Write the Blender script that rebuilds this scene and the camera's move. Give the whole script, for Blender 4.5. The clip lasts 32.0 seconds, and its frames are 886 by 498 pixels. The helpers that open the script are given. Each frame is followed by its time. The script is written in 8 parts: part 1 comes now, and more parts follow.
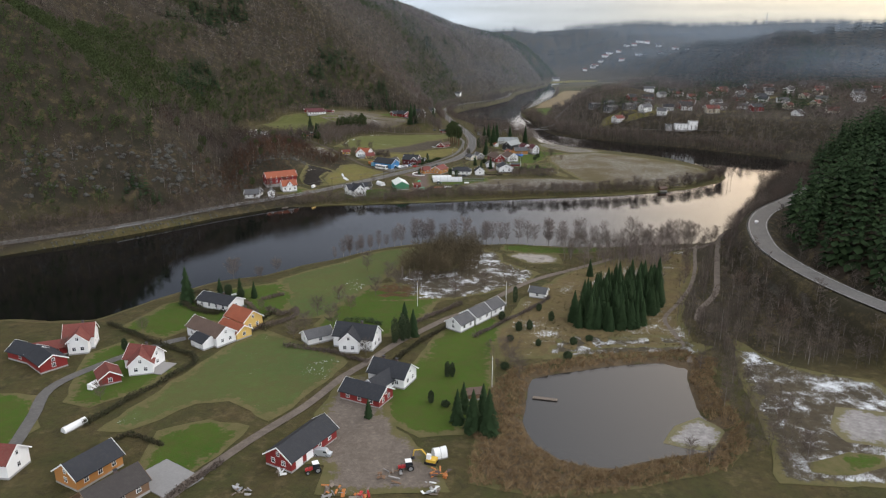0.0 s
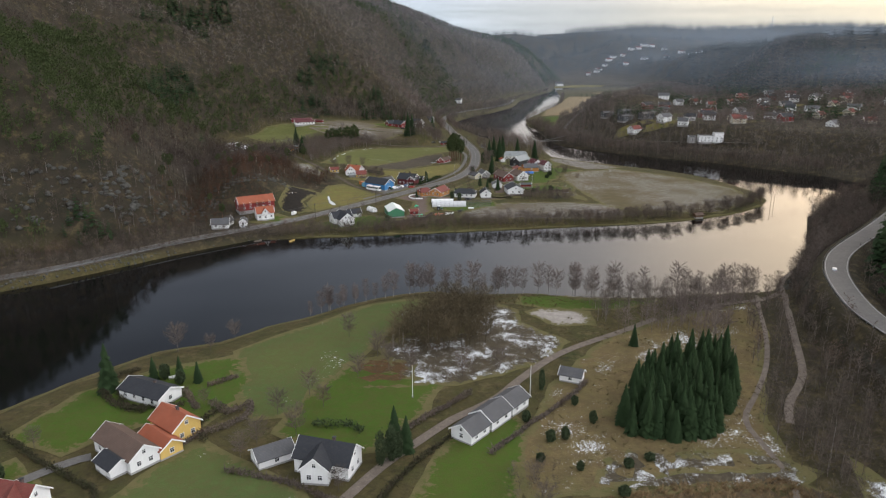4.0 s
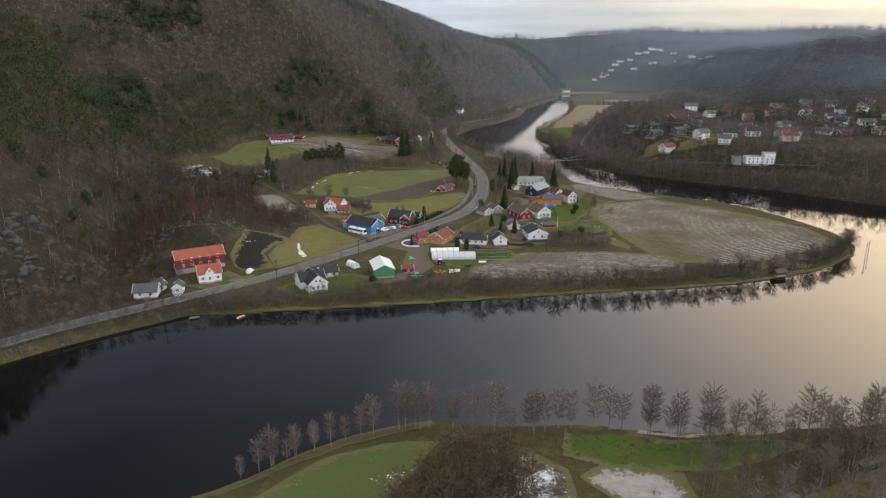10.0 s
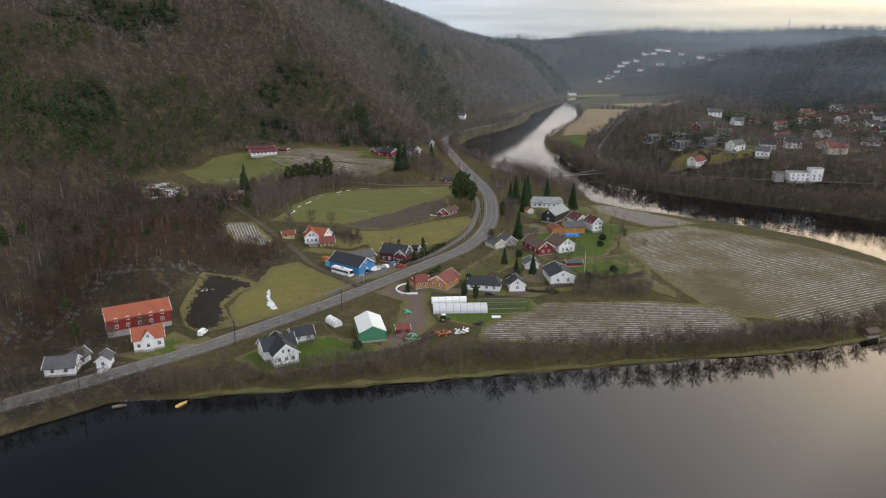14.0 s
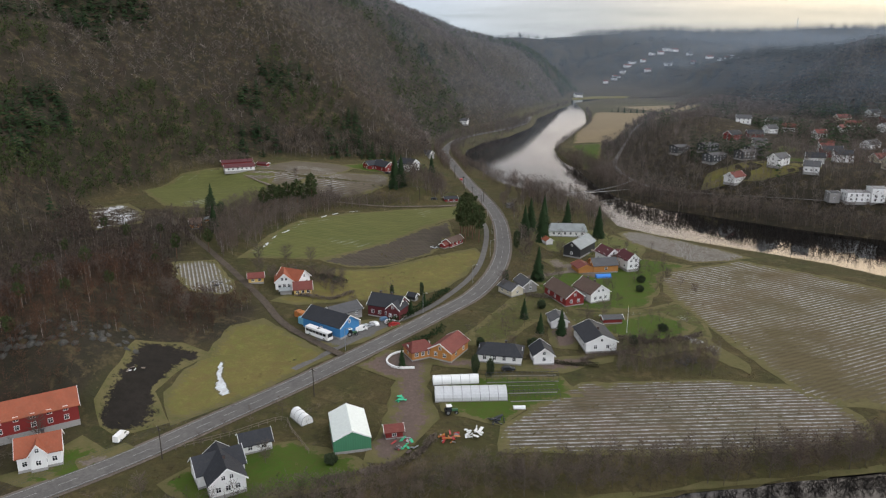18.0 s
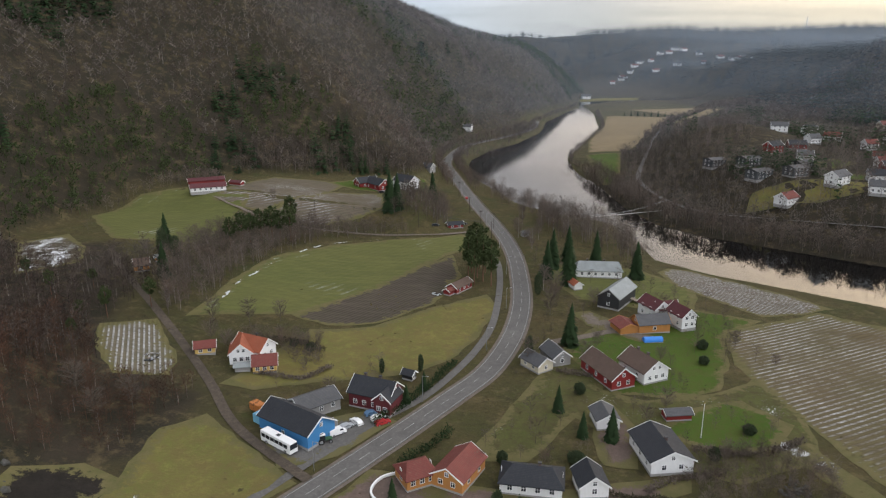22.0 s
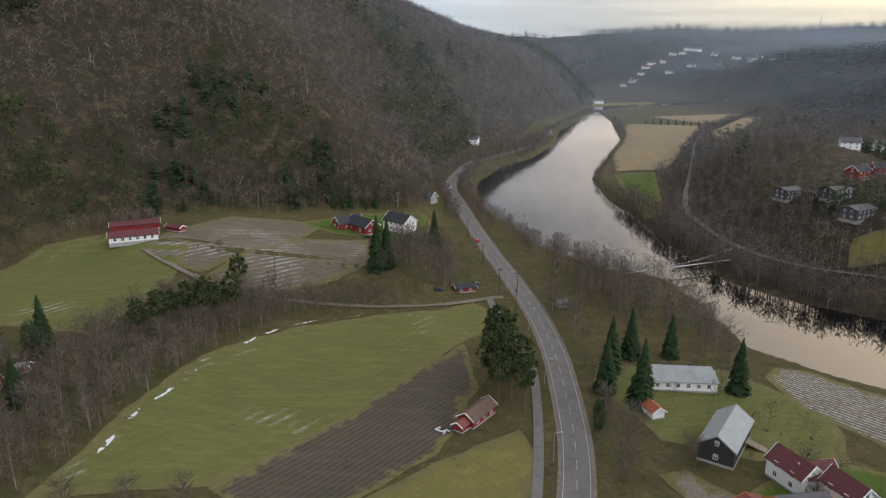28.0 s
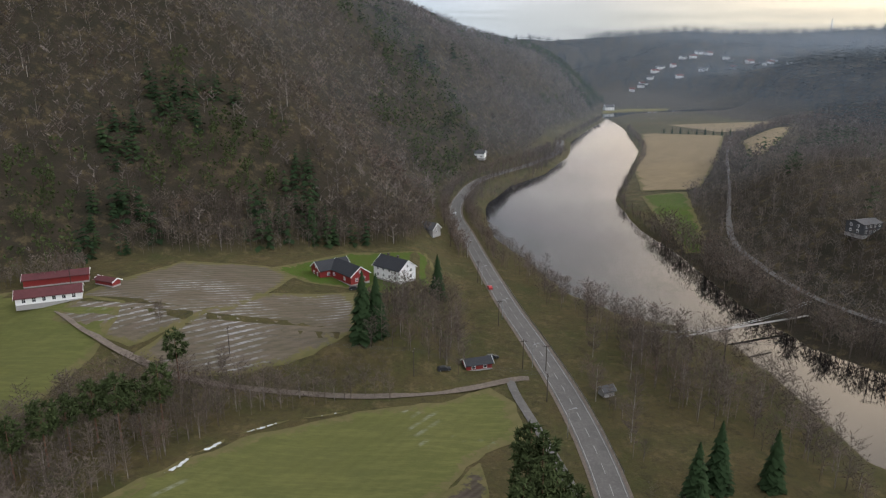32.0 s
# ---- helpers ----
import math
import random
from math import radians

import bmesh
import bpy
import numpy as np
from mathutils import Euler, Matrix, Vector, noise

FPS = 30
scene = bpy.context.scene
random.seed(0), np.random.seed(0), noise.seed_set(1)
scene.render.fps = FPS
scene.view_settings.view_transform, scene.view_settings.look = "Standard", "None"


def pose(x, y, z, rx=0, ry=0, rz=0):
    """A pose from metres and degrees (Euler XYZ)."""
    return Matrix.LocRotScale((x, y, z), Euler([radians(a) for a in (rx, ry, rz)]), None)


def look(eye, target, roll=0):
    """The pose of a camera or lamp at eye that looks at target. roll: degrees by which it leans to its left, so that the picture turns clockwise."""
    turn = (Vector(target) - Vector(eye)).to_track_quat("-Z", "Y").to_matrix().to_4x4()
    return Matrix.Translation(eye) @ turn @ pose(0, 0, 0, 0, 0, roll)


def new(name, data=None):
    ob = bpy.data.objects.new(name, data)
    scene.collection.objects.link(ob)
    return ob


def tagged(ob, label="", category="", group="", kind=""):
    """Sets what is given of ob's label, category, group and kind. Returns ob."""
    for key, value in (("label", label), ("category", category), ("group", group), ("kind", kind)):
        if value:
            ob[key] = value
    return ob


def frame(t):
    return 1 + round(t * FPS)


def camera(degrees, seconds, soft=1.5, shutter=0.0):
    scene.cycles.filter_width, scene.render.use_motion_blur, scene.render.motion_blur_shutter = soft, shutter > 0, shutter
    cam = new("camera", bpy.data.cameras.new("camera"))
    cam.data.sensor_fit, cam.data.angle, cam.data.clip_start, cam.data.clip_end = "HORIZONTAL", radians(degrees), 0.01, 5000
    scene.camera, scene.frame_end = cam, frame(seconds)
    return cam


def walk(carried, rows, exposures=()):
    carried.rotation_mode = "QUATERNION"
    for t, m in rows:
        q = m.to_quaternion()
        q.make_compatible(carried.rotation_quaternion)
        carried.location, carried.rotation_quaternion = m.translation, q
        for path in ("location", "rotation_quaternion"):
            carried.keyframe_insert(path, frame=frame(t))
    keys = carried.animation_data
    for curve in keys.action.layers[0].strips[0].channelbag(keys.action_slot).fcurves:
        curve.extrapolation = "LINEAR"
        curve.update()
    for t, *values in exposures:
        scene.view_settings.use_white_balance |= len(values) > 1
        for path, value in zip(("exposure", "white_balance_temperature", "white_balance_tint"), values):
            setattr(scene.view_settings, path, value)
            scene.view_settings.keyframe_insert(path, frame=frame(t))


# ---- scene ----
cam = camera(64.0, 32.0, soft=1.2)
# seconds, east, north, height, tilt, heading
PATH = [
    (0, 0.0, 0.00, 102.55, 73.428, -1.069),
    (1, 0.0, 17.53, 102.55, 73.487, -1.084),
    (2, 0.0, 35.06, 102.55, 73.552, -1.126),
    (3.5, 0.0, 61.36, 102.55, 73.639, -1.158),
    (5.5, 0.0, 96.41, 102.56, 73.759, -1.207),
    (8, 0.0, 140.22, 102.56, 73.885, -1.294),
    (11, 0.0, 192.76, 102.56, 73.965, -1.320),
    (14.5, 0.0, 254.04, 102.56, 73.998, -1.352),
    (18, 0.0, 315.30, 102.56, 73.964, -1.399),
    (22, 0.0, 385.28, 102.55, 73.907, -1.391),
    (25.5, 0.0, 446.46, 102.55, 73.931, -1.428),
    (29, 0.0, 507.61, 102.55, 73.912, -1.438),
    (31.5, 0.0, 551.27, 102.54, 73.891, -1.434),
    (32, 0.0, 560.00, 102.54, 74.164, -1.378),
]
walk(cam, [(t, pose(x, y, z, tilt, 0, turn)) for t, x, y, z, tilt, turn in PATH], [(0, 0.17), (9, 0.12), (17, 0.06), (32, 0.07)])

# ---- light ----
SUN_TURN, SUN_RISE = radians(80), radians(38)
world = bpy.data.worlds.new("sky")
scene.world = world
world.use_nodes = True
wn, wl = world.node_tree.nodes, world.node_tree.links
wn.clear()


def wnode(kind, **sets):
    n = wn.new(kind)
    for key, value in sets.items():
        n.inputs[key].default_value = value
    return n


nishita = wn.new("ShaderNodeTexSky")
nishita.sky_type, nishita.sun_disc = "NISHITA", False
nishita.sun_elevation, nishita.sun_rotation = SUN_RISE, SUN_TURN
way = wn.new("ShaderNodeTexCoord")
split = wn.new("ShaderNodeSeparateXYZ")
wl.new(way.outputs["Generated"], split.inputs[0])


def ramp_of(value, stops):
    r = wn.new("ShaderNodeValToRGB")
    stops = [(at, col if isinstance(col, tuple) else (col, col, col)) for at, col in stops]
    ends = r.color_ramp.elements
    ends[0].color, ends[1].color = (*stops[0][1], 1), (*stops[-1][1], 1)
    for at, col in stops[1:-1]:
        ends.new(at).color = (*col, 1)
    wl.new(value, r.inputs[0])
    return r.outputs[0]


def facing(turn, rise):
    """How far the view points towards a part of the sky, 0 to 1."""
    d = wn.new("ShaderNodeVectorMath")
    d.operation = "DOT_PRODUCT"
    wl.new(way.outputs["Generated"], d.inputs[0])
    d.inputs[1].default_value = (math.sin(turn) * math.cos(rise), math.cos(turn) * math.cos(rise), math.sin(rise))
    m = wn.new("ShaderNodeMapRange")
    m.inputs["From Min"].default_value = -1.0
    wl.new(d.outputs["Value"], m.inputs["Value"])
    return m.outputs[0]


def sky_sum(a, b, op):
    v = wn.new("ShaderNodeVectorMath")
    v.operation = op
    wl.new(a, v.inputs[0])
    wl.new(b, v.inputs[1])
    return v.outputs[0]


# pale horizon, the bright break in the cloud, and thinner cloud down the valley
horizon = ramp_of(split.outputs[2], ((0.0, (0.50, 0.58, 0.66)), (0.06, (0.58, 0.64, 0.71)), (0.075, (0.66, 0.68, 0.72)), (0.115, (0.96, 0.91, 0.88)), (0.17, (0.76, 0.73, 0.73)), (0.24, (0.38, 0.40, 0.45)), (0.34, (0.25, 0.275, 0.315)), (0.48, (0.12, 0.13, 0.15)), (0.62, (0.07, 0.077, 0.09)), (1.0, (0.20, 0.22, 0.25))))
open_sky = ramp_of(facing(SUN_TURN, SUN_RISE), ((0.0, 0.02), (0.55, 0.02), (0.66, 0.20), (0.735, 0.70), (0.765, 1.1), (0.84, 1.9), (0.88, 2.5), (0.92, 1.5), (1.0, 1.1)))
lift = ramp_of(split.outputs[2], ((0.0, 0.0), (0.04, 0.12), (0.12, 0.7), (0.2, 1.0), (0.6, 1.0), (0.8, 0.42), (1.0, 0.34)))
south_sky = ramp_of(facing(radians(190), radians(35)), ((0.0, 0.0), (0.55, 0.0), (0.72, 0.4), (0.86, 0.85), (1.0, 1.0)))
warm = ramp_of(facing(radians(37), radians(6)), ((0.0, (0.97, 0.98, 1.02)), (0.90, (0.97, 0.98, 1.02)), (0.955, (1.05, 0.94, 0.84)), (1.0, (1.50, 1.14, 0.74))))
stretch = wn.new("ShaderNodeMapping")
stretch.inputs["Scale"].default_value = (1.6, 1.6, 34)
wl.new(way.outputs["Generated"], stretch.inputs[0])
streaks = wnode("ShaderNodeTexNoise", Scale=2.0, Detail=6.0, Roughness=0.55)
wl.new(stretch.outputs[0], streaks.inputs["Vector"])
bands = ramp_of(streaks.outputs["Fac"], ((0.0, 0.8), (0.35, 0.8), (0.7, 1.16), (1.0, 1.16)))
clouds = sky_sum(sky_sum(sky_sum(horizon, bands, "MULTIPLY"), sky_sum(open_sky, lift, "MULTIPLY"), "ADD"), south_sky, "ADD")
clouds = sky_sum(clouds, warm, "MULTIPLY")
blue = wnode("ShaderNodeBackground", Strength=0.02)
wl.new(nishita.outputs[0], blue.inputs[0])
grey = wnode("ShaderNodeBackground", Strength=1.0)
wl.new(clouds, grey.inputs[0])
both = wn.new("ShaderNodeAddShader")
wl.new(blue.outputs[0], both.inputs[0])
wl.new(grey.outputs[0], both.inputs[1])
wout = wn.new("ShaderNodeOutputWorld")
wl.new(both.outputs[0], wout.inputs[0])
sun = new("sun", bpy.data.lights.new("sun", "SUN"))
sun.data.energy, sun.data.angle, sun.data.color = 0.5, radians(25), (1.0, 0.95, 0.90)
sun.matrix_world = look((math.sin(SUN_TURN), math.cos(SUN_TURN), math.tan(SUN_RISE)), (0, 0, 0))


# ---- materials ----
def mat(name, rough=0.8, metal=0.0, spec=0.3):
    m = bpy.data.materials.new(name)
    m.use_nodes = True
    b = m.node_tree.nodes["Principled BSDF"]
    b.inputs["Roughness"].default_value, b.inputs["Metallic"].default_value = rough, metal
    b.inputs["Specular IOR Level"].default_value = spec
    return m, m.node_tree.nodes, m.node_tree.links, b


def position(n, l, turn=0.0, scale=(1, 1, 1)):
    g = n.new("ShaderNodeNewGeometry")
    mp = n.new("ShaderNodeMapping")
    mp.inputs["Rotation"].default_value, mp.inputs["Scale"].default_value = (0, 0, turn), scale
    l.new(g.outputs["Position"], mp.inputs[0])
    return mp.outputs[0]


def fuzz(n, l, vec, scale, detail=4.0, rough=0.6, low=0.3, highest=0.7):
    t = n.new("ShaderNodeTexNoise")
    t.inputs["Scale"].default_value, t.inputs["Detail"].default_value, t.inputs["Roughness"].default_value = scale, detail, rough
    l.new(vec, t.inputs["Vector"])
    r = n.new("ShaderNodeMapRange")
    r.inputs["From Min"].default_value, r.inputs["From Max"].default_value = low, highest
    l.new(t.outputs["Fac"], r.inputs["Value"])
    return r.outputs[0]


def blend(n, l, fac, a, b):
    m = n.new("ShaderNodeMix")
    m.data_type = "RGBA"
    for slot, v in ((0, fac), (6, a), (7, b)):
        if isinstance(v, (tuple, float, int)):
            m.inputs[slot].default_value = (*v, 1) if isinstance(v, tuple) else v
        else:
            l.new(v, m.inputs[slot])
    return m.outputs[2]


def times(n, l, a, b, op="MULTIPLY"):
    m = n.new("ShaderNodeMath")
    m.operation, m.use_clamp = op, True
    for slot, v in ((0, a), (1, b)):
        if isinstance(v, (float, int)):
            m.inputs[slot].default_value = v
        else:
            l.new(v, m.inputs[slot])
    return m.outputs[0]


def relief(n, l, b, height, strength, distance):
    bp = n.new("ShaderNodeBump")
    bp.inputs["Strength"].default_value, bp.inputs["Distance"].default_value = strength, distance
    l.new(height, bp.inputs["Height"])
    l.new(bp.outputs[0], b.inputs["Normal"])


def fringe(n, l, col):
    """Lets a sheet of ground cover run out raggedly into dead grass at its edge."""
    a = n.new("ShaderNodeAttribute")
    a.attribute_name = "rim"
    p = position(n, l)
    ragged = times(n, l, a.outputs["Fac"], times(n, l, fuzz(n, l, p, 0.5, 6, 0.75), 0.9), "SUBTRACT")
    reach = n.new("ShaderNodeMapRange")
    reach.inputs["From Min"].default_value, reach.inputs["From Max"].default_value = 0.0, 0.22
    l.new(ragged, reach.inputs["Value"])
    dead = blend(n, l, fuzz(n, l, p, 0.25, 6, 0.7), (0.125, 0.105, 0.050), (0.080, 0.080, 0.030))
    return blend(n, l, reach.outputs[0], col, dead)


def soil(name, c1, c2, c3, s1=0.05, s2=0.5, rough=0.95, bump=0.3, snow=0.0, snow_scale=0.2, snow_low=0.55):
    """Ground in three colours at two scales, with a broken cover of snow where asked."""
    m, n, l, b = mat(name, rough, 0, 0.1)
    p = position(n, l)
    big, small = fuzz(n, l, p, s1, 5, 0.6), fuzz(n, l, p, s2, 7, 0.8, 0.36, 0.64)
    col = blend(n, l, times(n, l, small, 0.7), blend(n, l, big, c1, c2), c3)
    col = blend(n, l, times(n, l, fuzz(n, l, p, s1 * 3.3, 6, 0.7, 0.46, 0.60), 0.5), col, c3)
    col = blend(n, l, times(n, l, fuzz(n, l, p, s2 * 0.6, 8, 0.85, 0.50, 0.64), 0.35), col, tuple(v * 1.5 for v in c1))
    if snow:
        lie = n.new("ShaderNodeMapRange")
        lie.inputs["From Min"].default_value, lie.inputs["From Max"].default_value = 1.02 - snow * 0.62, 1.12 - snow * 0.62
        l.new(times(n, l, times(n, l, fuzz(n, l, p, snow_scale * 2.2, 5, 0.7, 0.3, 0.7), 0.55), times(n, l, fuzz(n, l, p, snow_scale * 0.07, 5, 0.7, 0.3, 0.7), 0.6), "ADD"), lie.inputs["Value"])
        s = lie.outputs[0]
        col = blend(n, l, s, col, (0.62, 0.64, 0.66))
    l.new(fringe(n, l, col), b.inputs["Base Color"])
    relief(n, l, b, fuzz(n, l, p, s2 * 4, 4, 0.7), bump, 0.3)
    return m


def crop(name, c1, c2, turn, row, snow=0.0, furrow=0.5, patch=0.03):
    """A field in rows of the given spacing, turned by an angle, with snow left in the furrows."""
    m, n, l, b = mat(name, 0.95, 0, 0.1)
    p = position(n, l)
    w = n.new("ShaderNodeTexWave")
    w.wave_type, w.bands_direction = "BANDS", "Y"
    w.inputs["Scale"].default_value, w.inputs["Distortion"].default_value = 0.314 / row, 0.35
    w.inputs["Detail"].default_value, w.inputs["Detail Scale"].default_value = 3.0, 0.35
    l.new(position(n, l, turn), w.inputs["Vector"])
    big, small = fuzz(n, l, p, patch, 5, 0.6), fuzz(n, l, p, 1.1, 7, 0.8)
    col = blend(n, l, big, c1, c2)
    col = blend(n, l, times(n, l, fuzz(n, l, p, 0.12, 5, 0.7), 0.4), col, (0.075, 0.080, 0.035))
    col = blend(n, l, times(n, l, small, 0.5), col, tuple(v * 0.6 for v in c1))
    col = blend(n, l, times(n, l, w.outputs["Fac"], furrow), col, tuple(v * 0.45 for v in c2))
    col = blend(n, l, times(n, l, fuzz(n, l, position(n, l, turn, (0.15, 1, 1)), 0.5, 7, 0.8, 0.46, 0.62), 0.4), col, tuple(v * 1.35 for v in c1))
    if snow:
        deep = n.new("ShaderNodeMapRange")
        deep.inputs["From Min"].default_value, deep.inputs["From Max"].default_value = 0.55, 0.85
        l.new(w.outputs["Fac"], deep.inputs["Value"])
        ragged = fuzz(n, l, position(n, l, turn, (0.3, 1, 1)), 1.3, 8, 0.8, 0.40, 0.62)
        left = fuzz(n, l, p, 0.028, 4, 0.6, 0.66 - snow * 0.4, 0.78 - snow * 0.3)
        col = blend(n, l, times(n, l, times(n, l, times(n, l, deep.outputs[0], ragged), left), 0.75), col, (0.50, 0.51, 0.53))
    l.new(fringe(n, l, col), b.inputs["Base Color"])
    relief(n, l, b, w.outputs["Fac"], 0.4, 0.25)
    return m


def boards(name, colour, row=0.16, wear=0.35, upright=True):
    """Painted wooden cladding: board lines, weather stains and small tonal shifts."""
    m, n, l, b = mat(name, 0.6, 0, 0.3)
    tc = n.new("ShaderNodeTexCoord")
    mp = n.new("ShaderNodeMapping")
    l.new(tc.outputs["Object"], mp.inputs[0])
    w = n.new("ShaderNodeTexWave")
    w.wave_type, w.bands_direction = "BANDS", "DIAGONAL" if upright else "Z"
    w.inputs["Scale"].default_value = 0.314 / row
    if upright:
        mp.inputs["Scale"].default_value = (1, 1, 0)
    l.new(mp.outputs[0], w.inputs["Vector"])
    p = position(n, l)
    stain = fuzz(n, l, position(n, l, 0, (1.2, 1.2, 0.25)), 0.9, 6, 0.7, 0.35, 0.75)
    col = blend(n, l, times(n, l, stain, wear), colour, tuple(v * 0.62 + 0.01 for v in colour))
    col = blend(n, l, times(n, l, w.outputs["Fac"], 0.12), col, tuple(v * 0.4 for v in colour))
    l.new(col, b.inputs["Base Color"])
    relief(n, l, b, w.outputs["Fac"], 0.25, 0.03)
    return m


def tiles(name, colour, moss=0.25, row=0.33, rough=0.75):
    """A tiled roof: courses along the slope, lichen and faded patches."""
    m, n, l, b = mat(name, rough, 0, 0.3)
    tc = n.new("ShaderNodeTexCoord")
    w = n.new("ShaderNodeTexWave")
    w.wave_type, w.bands_direction = "BANDS", "Z"
    w.inputs["Scale"].default_value = 0.314 / (row * 0.6)
    l.new(tc.outputs["Object"], w.inputs["Vector"])
    v = n.new("ShaderNodeTexWave")
    v.wave_type, v.bands_direction = "BANDS", "X"
    v.inputs["Scale"].default_value = 0.314 / 0.3
    l.new(tc.outputs["Object"], v.inputs["Vector"])
    p = position(n, l)
    fade, lichen = fuzz(n, l, p, 0.35, 5, 0.7), fuzz(n, l, p, 1.6, 7, 0.8, 0.5, 0.75)
    col = blend(n, l, times(n, l, fade, 0.6), colour, tuple(c * 0.6 for c in colour))
    col = blend(n, l, times(n, l, lichen, moss), col, (0.20, 0.20, 0.15))
    col = blend(n, l, times(n, l, w.outputs["Fac"], 0.25), col, tuple(c * 0.35 for c in colour))
    l.new(col, b.inputs["Base Color"])
    relief(n, l, b, times(n, l, w.outputs["Fac"], v.outputs["Fac"], "ADD"), 0.35, 0.05)
    return m


def plain(name, colour, rough=0.5, metal=0.0, dirt=0.3, scale=1.5, spec=0.4):
    m, n, l, b = mat(name, rough, metal, spec)
    p = position(n, l)
    l.new(blend(n, l, times(n, l, fuzz(n, l, p, scale, 7, 0.75), dirt), colour, tuple(c * 0.5 + 0.01 for c in colour)), b.inputs["Base Color"])
    return m


def foliage(name, c1, c2, rough=0.9, patches=()):
    """Leaves, needles or twigs, shaded from tree to tree by the tint stored with each tree; stands of other kinds show as patches."""
    m, n, l, b = mat(name, rough, 0, 0.1)
    a = n.new("ShaderNodeAttribute")
    a.attribute_name = "tint"
    o = n.new("ShaderNodeObjectInfo")
    both_tints = times(n, l, a.outputs["Fac"], times(n, l, o.outputs["Random"], 0.25), "ADD")
    p = position(n, l)
    col = blend(n, l, both_tints, c1, c2)
    for colour, scale, low, amount in patches:
        stand = times(n, l, fuzz(n, l, p, scale, 5, 0.65, low, low + 0.1), times(n, l, both_tints, 0.35, "ADD"))
        col = blend(n, l, times(n, l, stand, amount), col, colour)
    col = blend(n, l, times(n, l, fuzz(n, l, p, 0.03, 3, 0.6), 0.35), col, tuple(v * 0.6 for v in c2))
    l.new(col, b.inputs["Base Color"])
    return m


LAWN = soil("lawn", (0.034, 0.078, 0.009), (0.056, 0.096, 0.013), (0.066, 0.066, 0.020), 0.06, 0.7)
FIELD_GREEN = soil("sown_field", (0.052, 0.086, 0.026), (0.080, 0.100, 0.030), (0.080, 0.074, 0.030), 0.035, 0.5, snow=0.20, snow_scale=0.7)
STUBBLE = soil("yellow_stubble", (0.145, 0.128, 0.040), (0.090, 0.106, 0.028), (0.120, 0.088, 0.038), 0.05, 0.4)
VILLAGE_GRASS = soil("village_grass", (0.068, 0.082, 0.022), (0.088, 0.076, 0.032), (0.056, 0.046, 0.024), 0.09, 0.5, snow=0.22, snow_scale=0.9)
REED = soil("dead_reed", (0.120, 0.086, 0.050), (0.090, 0.066, 0.040), (0.060, 0.046, 0.030), 0.08, 0.7, bump=0.6)
STRAW = soil("dry_bank_grass", (0.125, 0.092, 0.044), (0.085, 0.066, 0.032), (0.050, 0.040, 0.025), 0.08, 0.6, bump=0.5)
ROUGH = soil("rough_pasture", (0.150, 0.112, 0.052), (0.100, 0.092, 0.036), (0.085, 0.060, 0.034), 0.07, 0.35, bump=0.5, snow=0.35, snow_scale=0.9, snow_low=0.54)
SAND = soil("wet_sand", (0.33, 0.30, 0.27), (0.27, 0.245, 0.22), (0.20, 0.18, 0.16), 0.08, 0.5)
BARE = soil("bare_soil", (0.020, 0.017, 0.014), (0.030, 0.025, 0.021), (0.013, 0.012, 0.010), 0.1, 0.8)
SNOWY = soil("snow_on_scrub", (0.085, 0.070, 0.044), (0.066, 0.052, 0.034), (0.042, 0.036, 0.027), 0.06, 0.5, snow=0.58, snow_scale=1.7)
GRAVEL = soil("gravel", (0.185, 0.152, 0.126), (0.140, 0.116, 0.096), (0.095, 0.080, 0.066), 0.08, 1.2)
RED_GRAVEL = soil("reddish_gravel", (0.150, 0.105, 0.088), (0.120, 0.090, 0.076), (0.085, 0.066, 0.056), 0.08, 1.2)
ASPHALT = soil("asphalt", (0.142, 0.134, 0.126), (0.112, 0.106, 0.100), (0.080, 0.077, 0.073), 0.05, 1.4, rough=0.75, bump=0.1)
DIRT = soil("wet_dirt", (0.105, 0.084, 0.066), (0.080, 0.064, 0.050), (0.050, 0.042, 0.033), 0.08, 1.2)
SNOW = soil("old_snow", (0.58, 0.64, 0.66), (0.55, 0.57, 0.60), (0.36, 0.36, 0.36), 0.2, 1.0)
# grey pool ice; also the colour of the painted reflection on the pond
ICE_AND_REFLECTION = soil("thin_ice", (0.30, 0.29, 0.28), (0.20, 0.19, 0.18), (0.11, 0.10, 0.10), 0.15, 0.5, rough=0.4, bump=0.05)
ROWS = crop("ploughed_rows_with_snow", (0.115, 0.086, 0.060), (0.090, 0.078, 0.046), radians(-2), 1.6, 0.8, 0.5)
BIG_ROWS = crop("stubble_rows_with_snow", (0.098, 0.084, 0.042), (0.130, 0.092, 0.056), radians(-24), 1.9, 0.72, 0.5)
STRIP_ROWS = crop("snowy_furrows", (0.120, 0.095, 0.072), (0.100, 0.085, 0.062), radians(50), 1.6, 1.0, 0.5)
BROWN_ROWS = crop("brown_furrows", (0.078, 0.062, 0.050), (0.062, 0.052, 0.042), radians(-50), 1.6, 0.3, 0.5)
FARM_ROWS = crop("harvested_field", (0.125, 0.100, 0.076), (0.105, 0.090, 0.066), radians(-24), 2.4, 0.4, 0.3)
FAR_ROWS = crop("far_stubble", (0.240, 0.180, 0.105), (0.200, 0.155, 0.095), radians(60), 5.0, 0.0, 0.3)
SNOW_ROWS = crop("snow_covered_rows", (0.130, 0.110, 0.080), (0.110, 0.100, 0.070), radians(70), 1.5, 1.5, 0.3)

